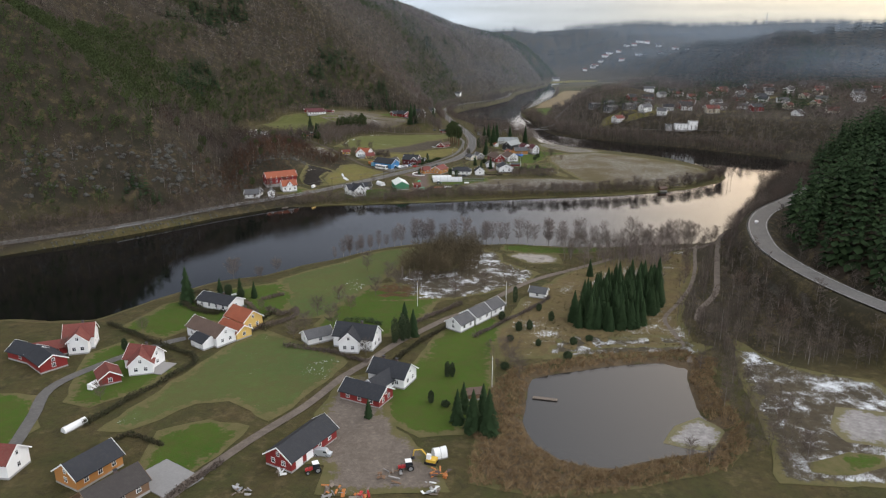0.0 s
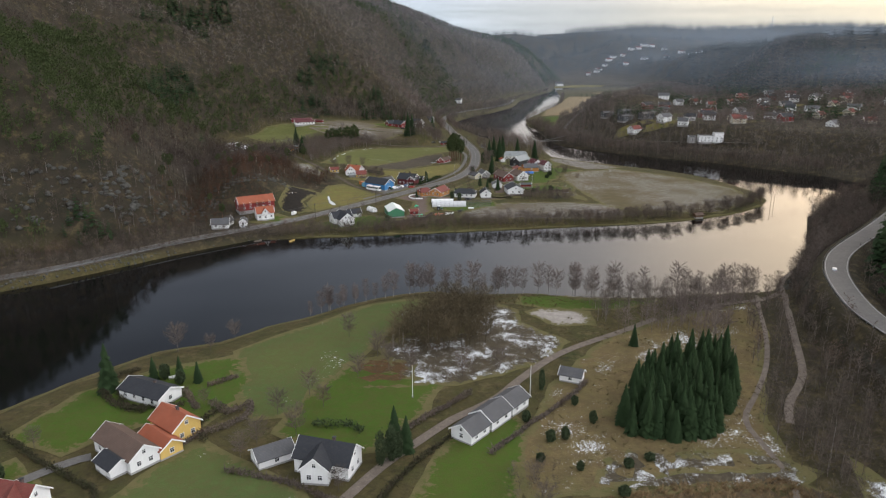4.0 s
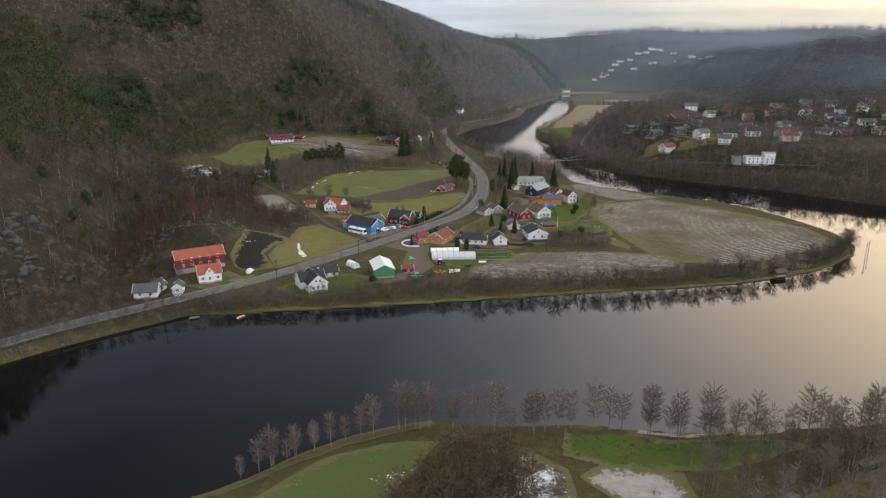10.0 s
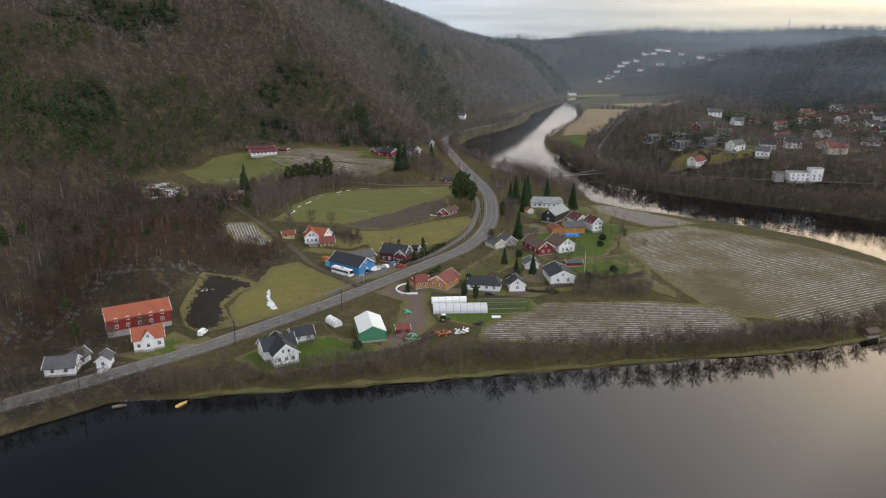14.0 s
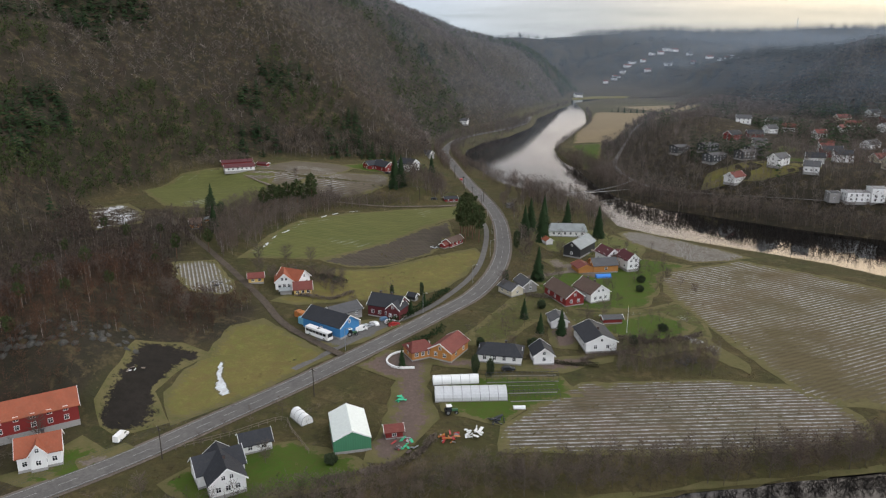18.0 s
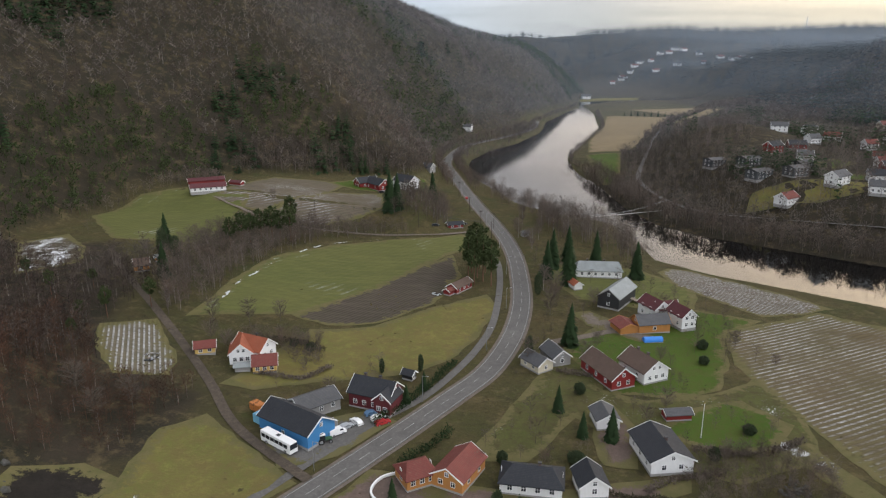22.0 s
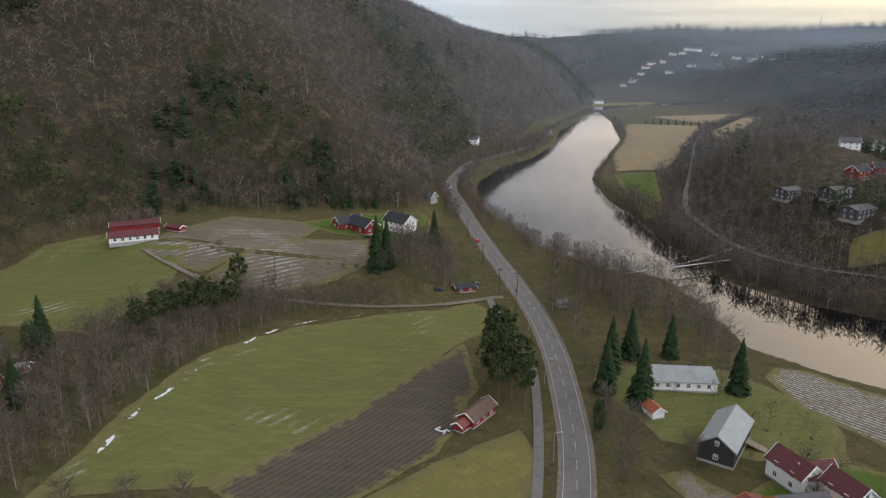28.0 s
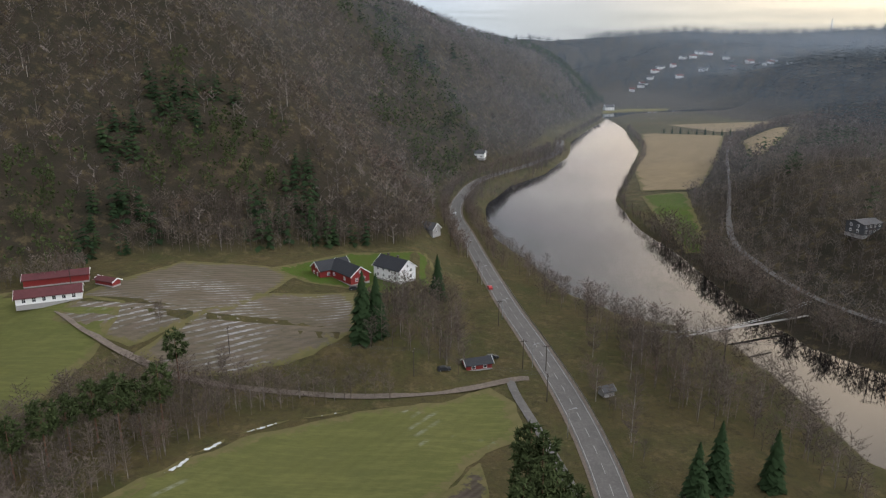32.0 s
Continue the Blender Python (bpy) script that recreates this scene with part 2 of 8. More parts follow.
MEADOW = crop("hay_meadow", (0.108, 0.108, 0.036), (0.078, 0.092, 0.028), radians(-53), 3.4, 0.16, 0.06, 0.02)
WHITE = boards("white_cladding", (0.74, 0.74, 0.73), wear=0.2)
REDW = boards("barn_red_cladding", (0.20, 0.022, 0.020))
DARK_RED = boards("dark_red_cladding", (0.10, 0.018, 0.022))
YELLOW = boards("yellow_cladding", (0.62, 0.42, 0.13))
OCHRE = boards("oiled_orange_cladding", (0.42, 0.19, 0.055))
BLACKW = boards("tarred_black_cladding", (0.030, 0.031, 0.032))
BROWNW = boards("brown_cladding", (0.16, 0.095, 0.055))
GREYW = boards("weathered_grey_cladding", (0.26, 0.25, 0.24))
BEIGE = boards("cream_cladding", (0.55, 0.50, 0.38))
BLUEW = boards("blue_cladding", (0.05, 0.20, 0.42))
SLATE_ROOF = tiles("black_roof_tiles", (0.028, 0.030, 0.036), 0.12)
GREY_ROOF = tiles("grey_roof_tiles", (0.085, 0.085, 0.090), 0.3)
PALE_ROOF = tiles("pale_grey_roof", (0.27, 0.29, 0.29), 0.3)
ORANGE_ROOF = tiles("orange_roof_tiles", (0.30, 0.085, 0.042), 0.25)
RED_ROOF = tiles("red_roof_tiles", (0.17, 0.045, 0.035), 0.25)
WINE_ROOF = tiles("wine_red_roof", (0.10, 0.028, 0.032), 0.15)
BROWN_ROOF = tiles("brown_roof_tiles", (0.115, 0.075, 0.058), 0.3)
TRIM = plain("white_trim", (0.78, 0.78, 0.77), 0.5, dirt=0.15)
STONE = plain("foundation_stone", (0.33, 0.32, 0.31), 0.9, dirt=0.5, spec=0.2)
BRICK = plain("chimney_brick", (0.10, 0.075, 0.07), 0.9, dirt=0.5, spec=0.2)
CONCRETE = plain("concrete", (0.24, 0.235, 0.23), 0.9, dirt=0.4, spec=0.2)
GLASS = plain("window_glass", (0.018, 0.022, 0.028), 0.08, dirt=0.2, spec=0.6)
METAL = plain("galvanised_metal", (0.42, 0.43, 0.44), 0.45, 0.8)
DARK_METAL = plain("dark_metal", (0.05, 0.05, 0.055), 0.5, 0.5)
RUBBER = plain("tyre_rubber", (0.018, 0.018, 0.018), 0.85, spec=0.2)
WOOD = plain("grey_wood", (0.20, 0.165, 0.135), 0.9, dirt=0.6, spec=0.15)
POLE_WOOD = plain("creosoted_pole", (0.060, 0.048, 0.040), 0.9, dirt=0.5, spec=0.15)
PAINT_LINE = plain("road_paint", (0.36, 0.36, 0.35), 0.7, dirt=0.5, spec=0.2)
ROCK = soil("lichened_rock", (0.105, 0.100, 0.090), (0.075, 0.072, 0.066), (0.045, 0.046, 0.040), 0.15, 0.8, rough=0.95, bump=0.6)
BARK = plain("grey_bark", (0.12, 0.105, 0.09), 0.95, dirt=0.6, spec=0.1)
BIRCH = plain("birch_bark", (0.26, 0.24, 0.22), 0.9, dirt=0.5, spec=0.1)
PINE_BARK = plain("pine_bark", (0.15, 0.085, 0.055), 0.95, dirt=0.5, spec=0.1)
TWIG = foliage("bare_twigs", (0.175, 0.142, 0.118), (0.082, 0.066, 0.055), patches=(((0.155, 0.100, 0.074), 0.05, 0.56, 0.6),))
BIRCH_TWIG = foliage("birch_twigs", (0.215, 0.172, 0.152), (0.125, 0.100, 0.088))
HILL_TWIG = foliage("hillside_twigs", (0.118, 0.090, 0.074), (0.038, 0.030, 0.026), patches=(((0.160, 0.138, 0.122), 0.012, 0.52, 0.7), ((0.120, 0.066, 0.044), 0.018, 0.56, 0.6), ((0.052, 0.054, 0.032), 0.025, 0.57, 0.75)))
RUST_TWIG = foliage("rusty_heath_twigs", (0.120, 0.064, 0.040), (0.046, 0.030, 0.022))
# bare twigs made paler and greyer: distance haze put into their colour
HAZED_TWIG = foliage("far_bare_twigs", (0.192, 0.162, 0.142), (0.094, 0.079, 0.070), patches=(((0.145, 0.102, 0.080), 0.010, 0.54, 0.6), ((0.060, 0.062, 0.048), 0.016, 0.60, 0.6)))
PALE_STEM = foliage("pale_birch_stems", (0.36, 0.33, 0.30), (0.20, 0.175, 0.155))
NEEDLE = foliage("spruce_needles", (0.013, 0.028, 0.012), (0.029, 0.049, 0.019))
EVERGREEN = foliage("garden_evergreen", (0.034, 0.052, 0.026), (0.055, 0.072, 0.036))
PINE = foliage("pine_needles", (0.030, 0.046, 0.018), (0.062, 0.078, 0.030))
WILLOW = foliage("willow_twigs", (0.140, 0.110, 0.066), (0.072, 0.058, 0.036))
HEDGE = foliage("hedge_leaves", (0.040, 0.050, 0.022), (0.055, 0.045, 0.030))
# distant conifers, greyed and blued with the haze painted into the needles
HAZED_WOOD = foliage("far_woods", (0.040, 0.043, 0.042), (0.022, 0.030, 0.030))
REED_STEM = foliage("reed_stems", (0.26, 0.185, 0.10), (0.17, 0.115, 0.065))
DRY_GRASS = foliage("dry_grass", (0.17, 0.135, 0.070), (0.10, 0.085, 0.045))
WATER, n_, l_, b_ = mat("river_water", 0.03, 0, 0.5)
b_.inputs["Base Color"].default_value, b_.inputs["IOR"].default_value = (0.003, 0.0032, 0.0034, 1), 1.36
relief(n_, l_, b_, fuzz(n_, l_, position(n_, l_, 0.6, (1, 1.6, 1)), 0.35, 5, 0.65), 0.03, 0.12)
POND_WATER, n_, l_, b_ = mat("pond_water", 0.06, 0, 0.5)
b_.inputs["Base Color"].default_value, b_.inputs["IOR"].default_value = (0.022, 0.020, 0.018, 1), 1.36
relief(n_, l_, b_, fuzz(n_, l_, position(n_, l_), 0.5, 5, 0.65), 0.03, 0.1)


# ---- lie of the land ----
def poly(text):
    return np.array([[float(v) for v in pair.split(",")] for pair in text.split()])


def edge_distance(x, y, line, closed=False):
    line = np.vstack([line, line[:1]]) if closed else line
    best = np.full(np.shape(x), 1e9)
    for (ax, ay), (bx, by) in zip(line[:-1], line[1:]):
        dx, dy = bx - ax, by - ay
        u = np.clip(((x - ax) * dx + (y - ay) * dy) / (dx * dx + dy * dy + 1e-9), 0, 1)
        best = np.minimum(best, np.hypot(x - ax - u * dx, y - ay - u * dy))
    return best


def inside(x, y, ring):
    odd = np.zeros(np.shape(x), bool)
    for (ax, ay), (bx, by) in zip(ring, np.roll(ring, -1, 0)):
        cross = ((ay > y) != (by > y)) & (x < (bx - ax) * (y - ay) / (by - ay + 1e-12) + ax)
        odd ^= cross
    return odd


def signed(x, y, ring):
    """Metres outside the ring, negative inside it."""
    d = edge_distance(x, y, ring, True)
    return np.where(inside(x, y, ring), -d, d)


def step(a, b, v):
    u = np.clip((v - a) / (b - a), 0, 1)
    return u * u * (3 - 2 * u)


def lattice(ix, iy, seed):
    h = (ix.astype(np.int64) * 374761393 + iy.astype(np.int64) * 668265263 + seed * 974634777) & 0xFFFFFFFF
    h = ((h ^ (h >> 13)) * 1274126177) & 0xFFFFFFFF
    return ((h ^ (h >> 16)) & 0xFFFF) / 65535.0


def ripple(x, y, size, seed=0, octaves=4):
    total, amp, norm = 0, 1.0, 0
    for o in range(octaves):
        u, v = x / size, y / size
        iu, iv = np.floor(u), np.floor(v)
        fu, fv = u - iu, v - iv
        fu, fv = fu * fu * (3 - 2 * fu), fv * fv * (3 - 2 * fv)
        a, b = lattice(iu, iv, seed + o), lattice(iu + 1, iv, seed + o)
        c, d = lattice(iu, iv + 1, seed + o), lattice(iu + 1, iv + 1, seed + o)
        total = total + amp * ((a * (1 - fu) + b * fu) * (1 - fv) + (c * (1 - fu) + d * fu) * fv)
        norm, amp, size = norm + amp, amp * 0.5, size * 0.5
    return total / norm * 2 - 1


# banks of the river, downstream half first
SOUTH_BANK = poly("-900,150 -420,200 -250,240 -159,254 -143,252 -127,253 -114,273 -94,296 -75,304 -61,318 -46,328 -32,341 -17,350 0,356 19,352 41,353 69,347 88,346 104,349 125,351 146,353 165,376 186,404 209,446 228,482 270,534 300,556 325,566")
NORTH_BANK = poly("336,574 323,592 312,618 284,646 253,680 216,706 175,742 150,765 135,790 130,830 130,866 129,915 124,959 131,1042 164,1134 219,1285 259,1488 275,1640 340,1720 480,1760 620,1840")
WEST_BANK = poly("620,1880 470,1800 330,1755 285,1720 262,1601 227,1520 162,1356 138,1247 100,1149 65,1098 41,1030 37,985 39,941 49,906 61,850 80,820 95,812 111,790 114,740 114,718 132,695 165,668 197,641 215,617 225,590 232,556 228,532 216,514 202,502 183,489 151,475 124,468 100,465 54,458 9,451 -33,445 -73,440 -95,438 -121,418 -139,404 -157,390 -171,374 -250,300 -420,260 -900,210")
RIVER = np.vstack([SOUTH_BANK, NORTH_BANK, WEST_BANK])
POND = poly("30,197 40,201 55,205 72,208 84,207 79,196 77,185 75,174 79,166 72,156 58,153 42,148 31,153 26,160 24,170 27,183")
HILL = poly("-900,330 -420,350 -250,375 -189,410 -157,424 -136,452 -140,500 -165,560 -185,640 -190,720 -165,785 -127,822 -82,840 -49,862 -9,876 3,900 6,934 8,1030 35,1121 95,1214 150,1425 225,1560 255,1640 285,1790 335,1900 340,2060 240,2350 -900,2450")
RIGHT_HILL = poly("168,225 160,250 157,285 163,318 178,348 198,375 222,398 240,430 258,480 290,530 330,560 420,550 900,400 900,150 300,160")
RIGHT_SHORE = poly("900,480 560,560 400,590 345,610 330,640 290,668 253,700 216,726 182,755 165,790 160,830 160,880 165,960 185,1060 235,1180 330,1330 420,1420 500,1460 800,1500 900,1500")
RIGHT_RING = np.vstack([RIGHT_SHORE, [[2600, 1500], [2600, 480]]])
CREST = poly("-2000,700 -1000,420 -600,300 -420,242 -330,218 -262,197 -227,189 -190,183 -150,181 -95,178 -50,167 -10,152 30,137 60,126 110,114 150,107 185,101 211,93 240,79 270,58 312,20 350,5")
FAR_RANGES = ((640, 2480, 280, 170, 66), (1020, 2350, 260, 150, 50), (330, 2950, 200, 200, 40), (900, 3150, 170, 320, 16), (1700, 2900, 500, 500, 30))


def ceiling_of(a, b, soft):
    """The lower of two heights, rounded where they meet."""
    low = np.minimum(a, b)
    return low - soft * np.log1p(np.exp(-np.abs(a - b) / soft))


def bare_ground(x, y):
    """Height of the land above the river, before roads were cut into it."""
    x, y = np.asarray(x, float), np.asarray(y, float)
    z = 3.6 + 0.25 * ripple(x, y, 60, 3, 2)
    z = z + 1.6 * step(480, 560, y) * step(130, 60, x)
    west = step(-15, -120, x) * step(430, 520, y)
    z = z + 9.0 * west * step(470, 640, y)
    z = z + (8.5 * step(745, 775, y + 0.12 * (x + 30)) + 1.5) * step(16, -6, x) * step(600, 700, y) * step(1000, 900, y)
    z = z + 16.0 * np.exp(-(((x + 122) / 30) ** 2 + ((y - 540) / 42) ** 2)) + 8.0 * np.exp(-(((x + 104) / 22) ** 2 + ((y - 508) / 16) ** 2))
    d = -signed(x, y, HILL)
    rough = 1 + 0.25 * ripple(x, y, 130, 7, 4)
    slope = 480 * (1 - np.exp(-np.maximum(d, 0) * (0.74 + 0.4 * step(900, 1080, y) + 0.4 * step(640, 480, y)) / 480 * rough))
    crest = np.interp(x * 1570 / np.maximum(y - 280, 300), CREST[:, 0], CREST[:, 1]) - 6
    top = 102.5 + (crest - 102.5) * np.clip((y - 480) / 1370, 0.15, 1) + 5 * ripple(x, y, 90, 17, 3)
    rise = np.where(d > 0, ceiling_of(slope, top, 9.0), 0)
    z = z + np.maximum(rise, 0) + np.where(d > 0, step(0, 40, d) * 4.0 * ripple(x, y, 47, 11, 4), 0)
    e = -signed(x, y, RIGHT_HILL)
    z = z + 8.5 * np.exp(-np.maximum(-e, 0) / 18.0) * step(150, 240, y) * step(-60, 0, e) + np.where(e > 0, 80 * (1 - np.exp(-np.maximum(e, 0) * 0.95 / 80)), 0)
    g = -signed(x, y, RIGHT_RING)
    z = z + np.where(g > 0, 22 * step(0, 58, g) + 10 * step(120, 420, g) + step(20, 90, g) * 2.5 * ripple(x, y, 70, 5, 3), 0)
    z = z + 12 * np.exp(-(((x - 262) / 40) ** 2 + ((y - 975) / 55) ** 2))
    for cx, cy, sx, sy, top in FAR_RANGES:
        z = z + top * np.exp(-(((x - cx) / sx) ** 2 + ((y - cy) / sy) ** 2)) * (1 + 0.16 * ripple(x, y, 260, 21, 4))
    z = z + 80 * step(500, 680, x) * step(1120, 1420, y) * (1 - 0.5 * step(1700, 2300, y)) + 14 * step(650, 900, x) * step(1200, 1500, y) * step(2400, 1700, y)
    z = z + (96 + 7 * ripple(x, y, 300, 23, 4)) * step(2450, 3150, y) + 60 * step(-900, -1500, x)
    r = np.minimum(signed(x, y, RIVER), 60)
    z = np.where(r > 0, z * step(-1.5, 9, r) * (0.55 + 0.45 * step(4, 34, r)), -np.minimum(4.0, 0.35 - 0.5 * r))
    p = signed(x, y, POND)
    return np.where(p < 6, np.where(p > 0, 2.2 + (z - 2.2) * step(-1, 6, p), 2.3 + p * 0.3), z)


def smooth_line(line, gap=4.0):
    """A Catmull-Rom line through the given points, in even steps."""
    p = np.vstack([2 * line[0] - line[1], line, 2 * line[-1] - line[-2]])
    out = []
    for i in range(1, len(p) - 2):
        k = max(2, int(np.hypot(*(p[i + 1] - p[i])) / gap))
        for t in np.arange(k) / k:
            out.append(0.5 * (2 * p[i] + (p[i + 1] - p[i - 1]) * t + (2 * p[i - 1] - 5 * p[i] + 4 * p[i + 1] - p[i + 2]) * t**2 + (3 * p[i] - p[i - 1] - 3 * p[i + 1] + p[i + 2]) * t**3))
    return np.vstack([out, line[-1:]])


MAIN_LINE = poly("-260,318 -174,378 -133,421 -101,449 -77,470 -59,489 -38,512 -12,544 8,570 18,584 26,602 32,621 37,645 40,672 42,706 41,740 37,780 32.5,815 29,850 25.5,890 21.5,940 18,985 23,1032 42,1100 92,1180 130,1260 150,1350")
HIGHWAY = poly("250,430 225,404 200,380 180,360 167,344 155,322 145,291 143,271 144,250 147,232 152,214 160,190")
BEDS = []
for line_, low_ in ((MAIN_LINE, 3.2), (HIGHWAY, 16.5)):
    line_ = smooth_line(line_, 14.0)
    z_ = np.maximum(bare_ground(line_[:, 0], line_[:, 1]), low_)
    z_ = np.convolve(np.pad(z_, 3, "edge"), np.ones(7) / 7, "valid")
    BEDS.append((line_, z_))


def ground(x, y):
    """Height of the land with level road beds."""
    x, y = np.asarray(x, float), np.asarray(y, float)
    z = bare_ground(x, y)
    for line, level in BEDS:
        best, at = np.full(x.shape, 1e9), np.zeros(x.shape)
        for (ax, ay), (bx, by), za, zb in zip(line[:-1], line[1:], level[:-1], level[1:]):
            dx, dy = bx - ax, by - ay
            u = np.clip(((x - ax) * dx + (y - ay) * dy) / (dx * dx + dy * dy), 0, 1)
            d = np.hypot(x - ax - u * dx, y - ay - u * dy)
            near = d < best
            best, at = np.where(near, d, best), np.where(near, za + (zb - za) * u, at)
        z = z + (at - z) * step(13.0, 6.5, best)
    return z


def spot(x, y):
    return float(ground(np.array([x]), np.array([y]))[0])


def fill(me, verts, faces, tint=None, smooth=False):
    """Vertices and equal-sided faces from arrays into a mesh."""
    verts, faces = np.asarray(verts, np.float32), np.asarray(faces, np.int32)
    me.vertices.add(len(verts))
    me.vertices.foreach_set("co", verts.ravel())
    k = faces.shape[1]
    me.loops.add(faces.size)
    me.loops.foreach_set("vertex_index", faces.ravel())
    me.polygons.add(len(faces))
    me.polygons.foreach_set("loop_start", np.arange(0, faces.size, k, dtype=np.int32))
    me.polygons.foreach_set("loop_total", np.full(len(faces), k, np.int32))
    if smooth:
        me.polygons.foreach_set("use_smooth", np.ones(len(faces), bool))
    if tint is not None:
        me.attributes.new("tint", "FLOAT", "POINT").data.foreach_set("value", np.asarray(tint, np.float32))
    me.update(calc_edges=True)
    return me


def rng(seed):
    return np.random.RandomState(seed)


XS = np.concatenate([np.arange(-1500, -500, 50), np.arange(-500, -260, 10), np.arange(-260, 340, 3), np.arange(340, 620, 10), np.arange(620, 2700, 45)])
YS = np.concatenate([np.arange(-400, 60, 24), np.arange(60, 900, 3), np.arange(900, 1420, 9), np.arange(1420, 2400, 22), np.arange(2400, 4450, 50)])
GX, GY = np.meshgrid(XS, YS)
GZ = ground(GX, GY)
nx, ny = len(XS), len(YS)
idx = np.arange(nx * ny).reshape(ny, nx)
quads = np.stack([idx[:-1, :-1], idx[:-1, 1:], idx[1:, 1:], idx[1:, :-1]], -1).reshape(-1, 4)
land = fill(bpy.data.meshes.new("ground"), np.stack([GX, GY, GZ], -1).reshape(-1, 3), quads, smooth=True)
wooded = np.clip(np.maximum(step(-4, 10, -signed(GX, GY, HILL)), np.maximum.reduce([step(-12, 6, -signed(GX, GY, RIGHT_HILL)), step(-48, -30, -signed(GX, GY, RIGHT_RING)) * step(1000, 930, GY), step(-15, 10, -signed(GX, GY, RIGHT_RING))])) + step(1500, 1900, GY) + step(420, 480, GX) * step(1080, 1140, GY) + 0.8 * step(86, 100, GX) * step(190, 215, GY) * step(350, 335, GY) * step(330, 300, GX) + step(-8, 2, -signed(GX, GY, poly("150,350 166,376 186,404 209,446 228,482 262,500 250,450 222,414 200,390 180,370 160,346"))) + step(-4, 4, -signed(GX, GY, poly("-76,442 -95,438 -139,404 -250,300 -420,200 -420,350 -250,375 -170,420 -128,456 -100,460 -86,452"))) + step(-6, 4, -signed(GX, GY, poly("-170,420 -150,436 -128,458 -114,474 -104,488 -98,500 -96,524 -84,534 -72,540 -66,566 -92,566 -108,600 -112,640 -140,700 -190,700 -190,560"))) + np.exp(-(((GX + 118) / 36) ** 2 + ((GY - 545) / 60) ** 2)) + np.exp(-(((GX + 122) / 22) ** 2 + ((GY - 490) / 30) ** 2)) + np.exp(-(((GX + 86) / 22) ** 2 + ((GY - 556) / 26) ** 2)), 0, 1)
land.attributes.new("wooded", "FLOAT", "POINT").data.foreach_set("value", wooded.astype(np.float32).ravel())
LAND, n_, l_, b_ = mat("open_ground", 0.95, 0, 0.1)
p_ = position(n_, l_)
a_ = n_.new("ShaderNodeAttribute")
a_.attribute_name = "wooded"
big_, mid_, small_ = fuzz(n_, l_, p_, 0.02, 4), fuzz(n_, l_, p_, 0.09, 5, 0.65), fuzz(n_, l_, p_, 0.6, 7, 0.75)
open_ = blend(n_, l_, times(n_, l_, mid_, 0.75), blend(n_, l_, big_, (0.076, 0.069, 0.026), (0.038, 0.053, 0.014)), (0.092, 0.065, 0.030))
wood_ = blend(n_, l_, mid_, blend(n_, l_, big_, (0.052, 0.038, 0.027), (0.036, 0.029, 0.022)), (0.021, 0.021, 0.014))
g_ = n_.new("ShaderNodeNewGeometry")
s_ = n_.new("ShaderNodeSeparateXYZ")
l_.new(g_.outputs["Normal"], s_.inputs[0])
steep_ = n_.new("ShaderNodeMapRange")
steep_.inputs["From Min"].default_value, steep_.inputs["From Max"].default_value = 0.62, 0.44
l_.new(s_.outputs[2], steep_.inputs["Value"])
crag_ = times(n_, l_, times(n_, l_, steep_.outputs[0], fuzz(n_, l_, p_, 0.05, 5, 0.65, 0.48, 0.6)), a_.outputs["Fac"])
wood_ = blend(n_, l_, crag_, wood_, blend(n_, l_, small_, (0.19, 0.18, 0.17), (0.09, 0.088, 0.08)))
col_ = blend(n_, l_, a_.outputs["Fac"], open_, wood_)
col_ = blend(n_, l_, times(n_, l_, fuzz(n_, l_, p_, 0.17, 6, 0.75, 0.52, 0.62), 0.55), col_, (0.140, 0.106, 0.052))
col_ = blend(n_, l_, times(n_, l_, fuzz(n_, l_, p_, 0.24, 6, 0.75, 0.54, 0.64), 0.6), col_, (0.026, 0.026, 0.014))
col_ = blend(n_, l_, times(n_, l_, small_, 0.6), col_, (0.034, 0.029, 0.020))
l_.new(col_, b_.inputs["Base Color"])
relief(n_, l_, b_, small_, 0.5, 0.6)
ob = tagged(new("ground", land), "brown and green winter valley floor and hillsides", "ground", kind="structure")
land.materials.append(LAND)


def flat(name, ring, z, material, label, category="water", kind="structure"):
    me = bpy.data.meshes.new(name)
    me.from_pydata([(x, y, z) for x, y in ring], [], [list(range(len(ring)))])
    me.materials.append(material)
    return tagged(new(name, me), label, category, kind=kind)


flat("water", [(-1400, 60), (1500, 60), (1500, 2300), (-1400, 2300)], 0.0, WATER, "calm dark river mirroring hills and evening sky")
flat("pond_water", [(10, 130), (100, 130), (100, 225), (10, 225)], 2.15, POND_WATER, "still grey pond with reed banks")

from mathutils.geometry import delaunay_2d_cdt


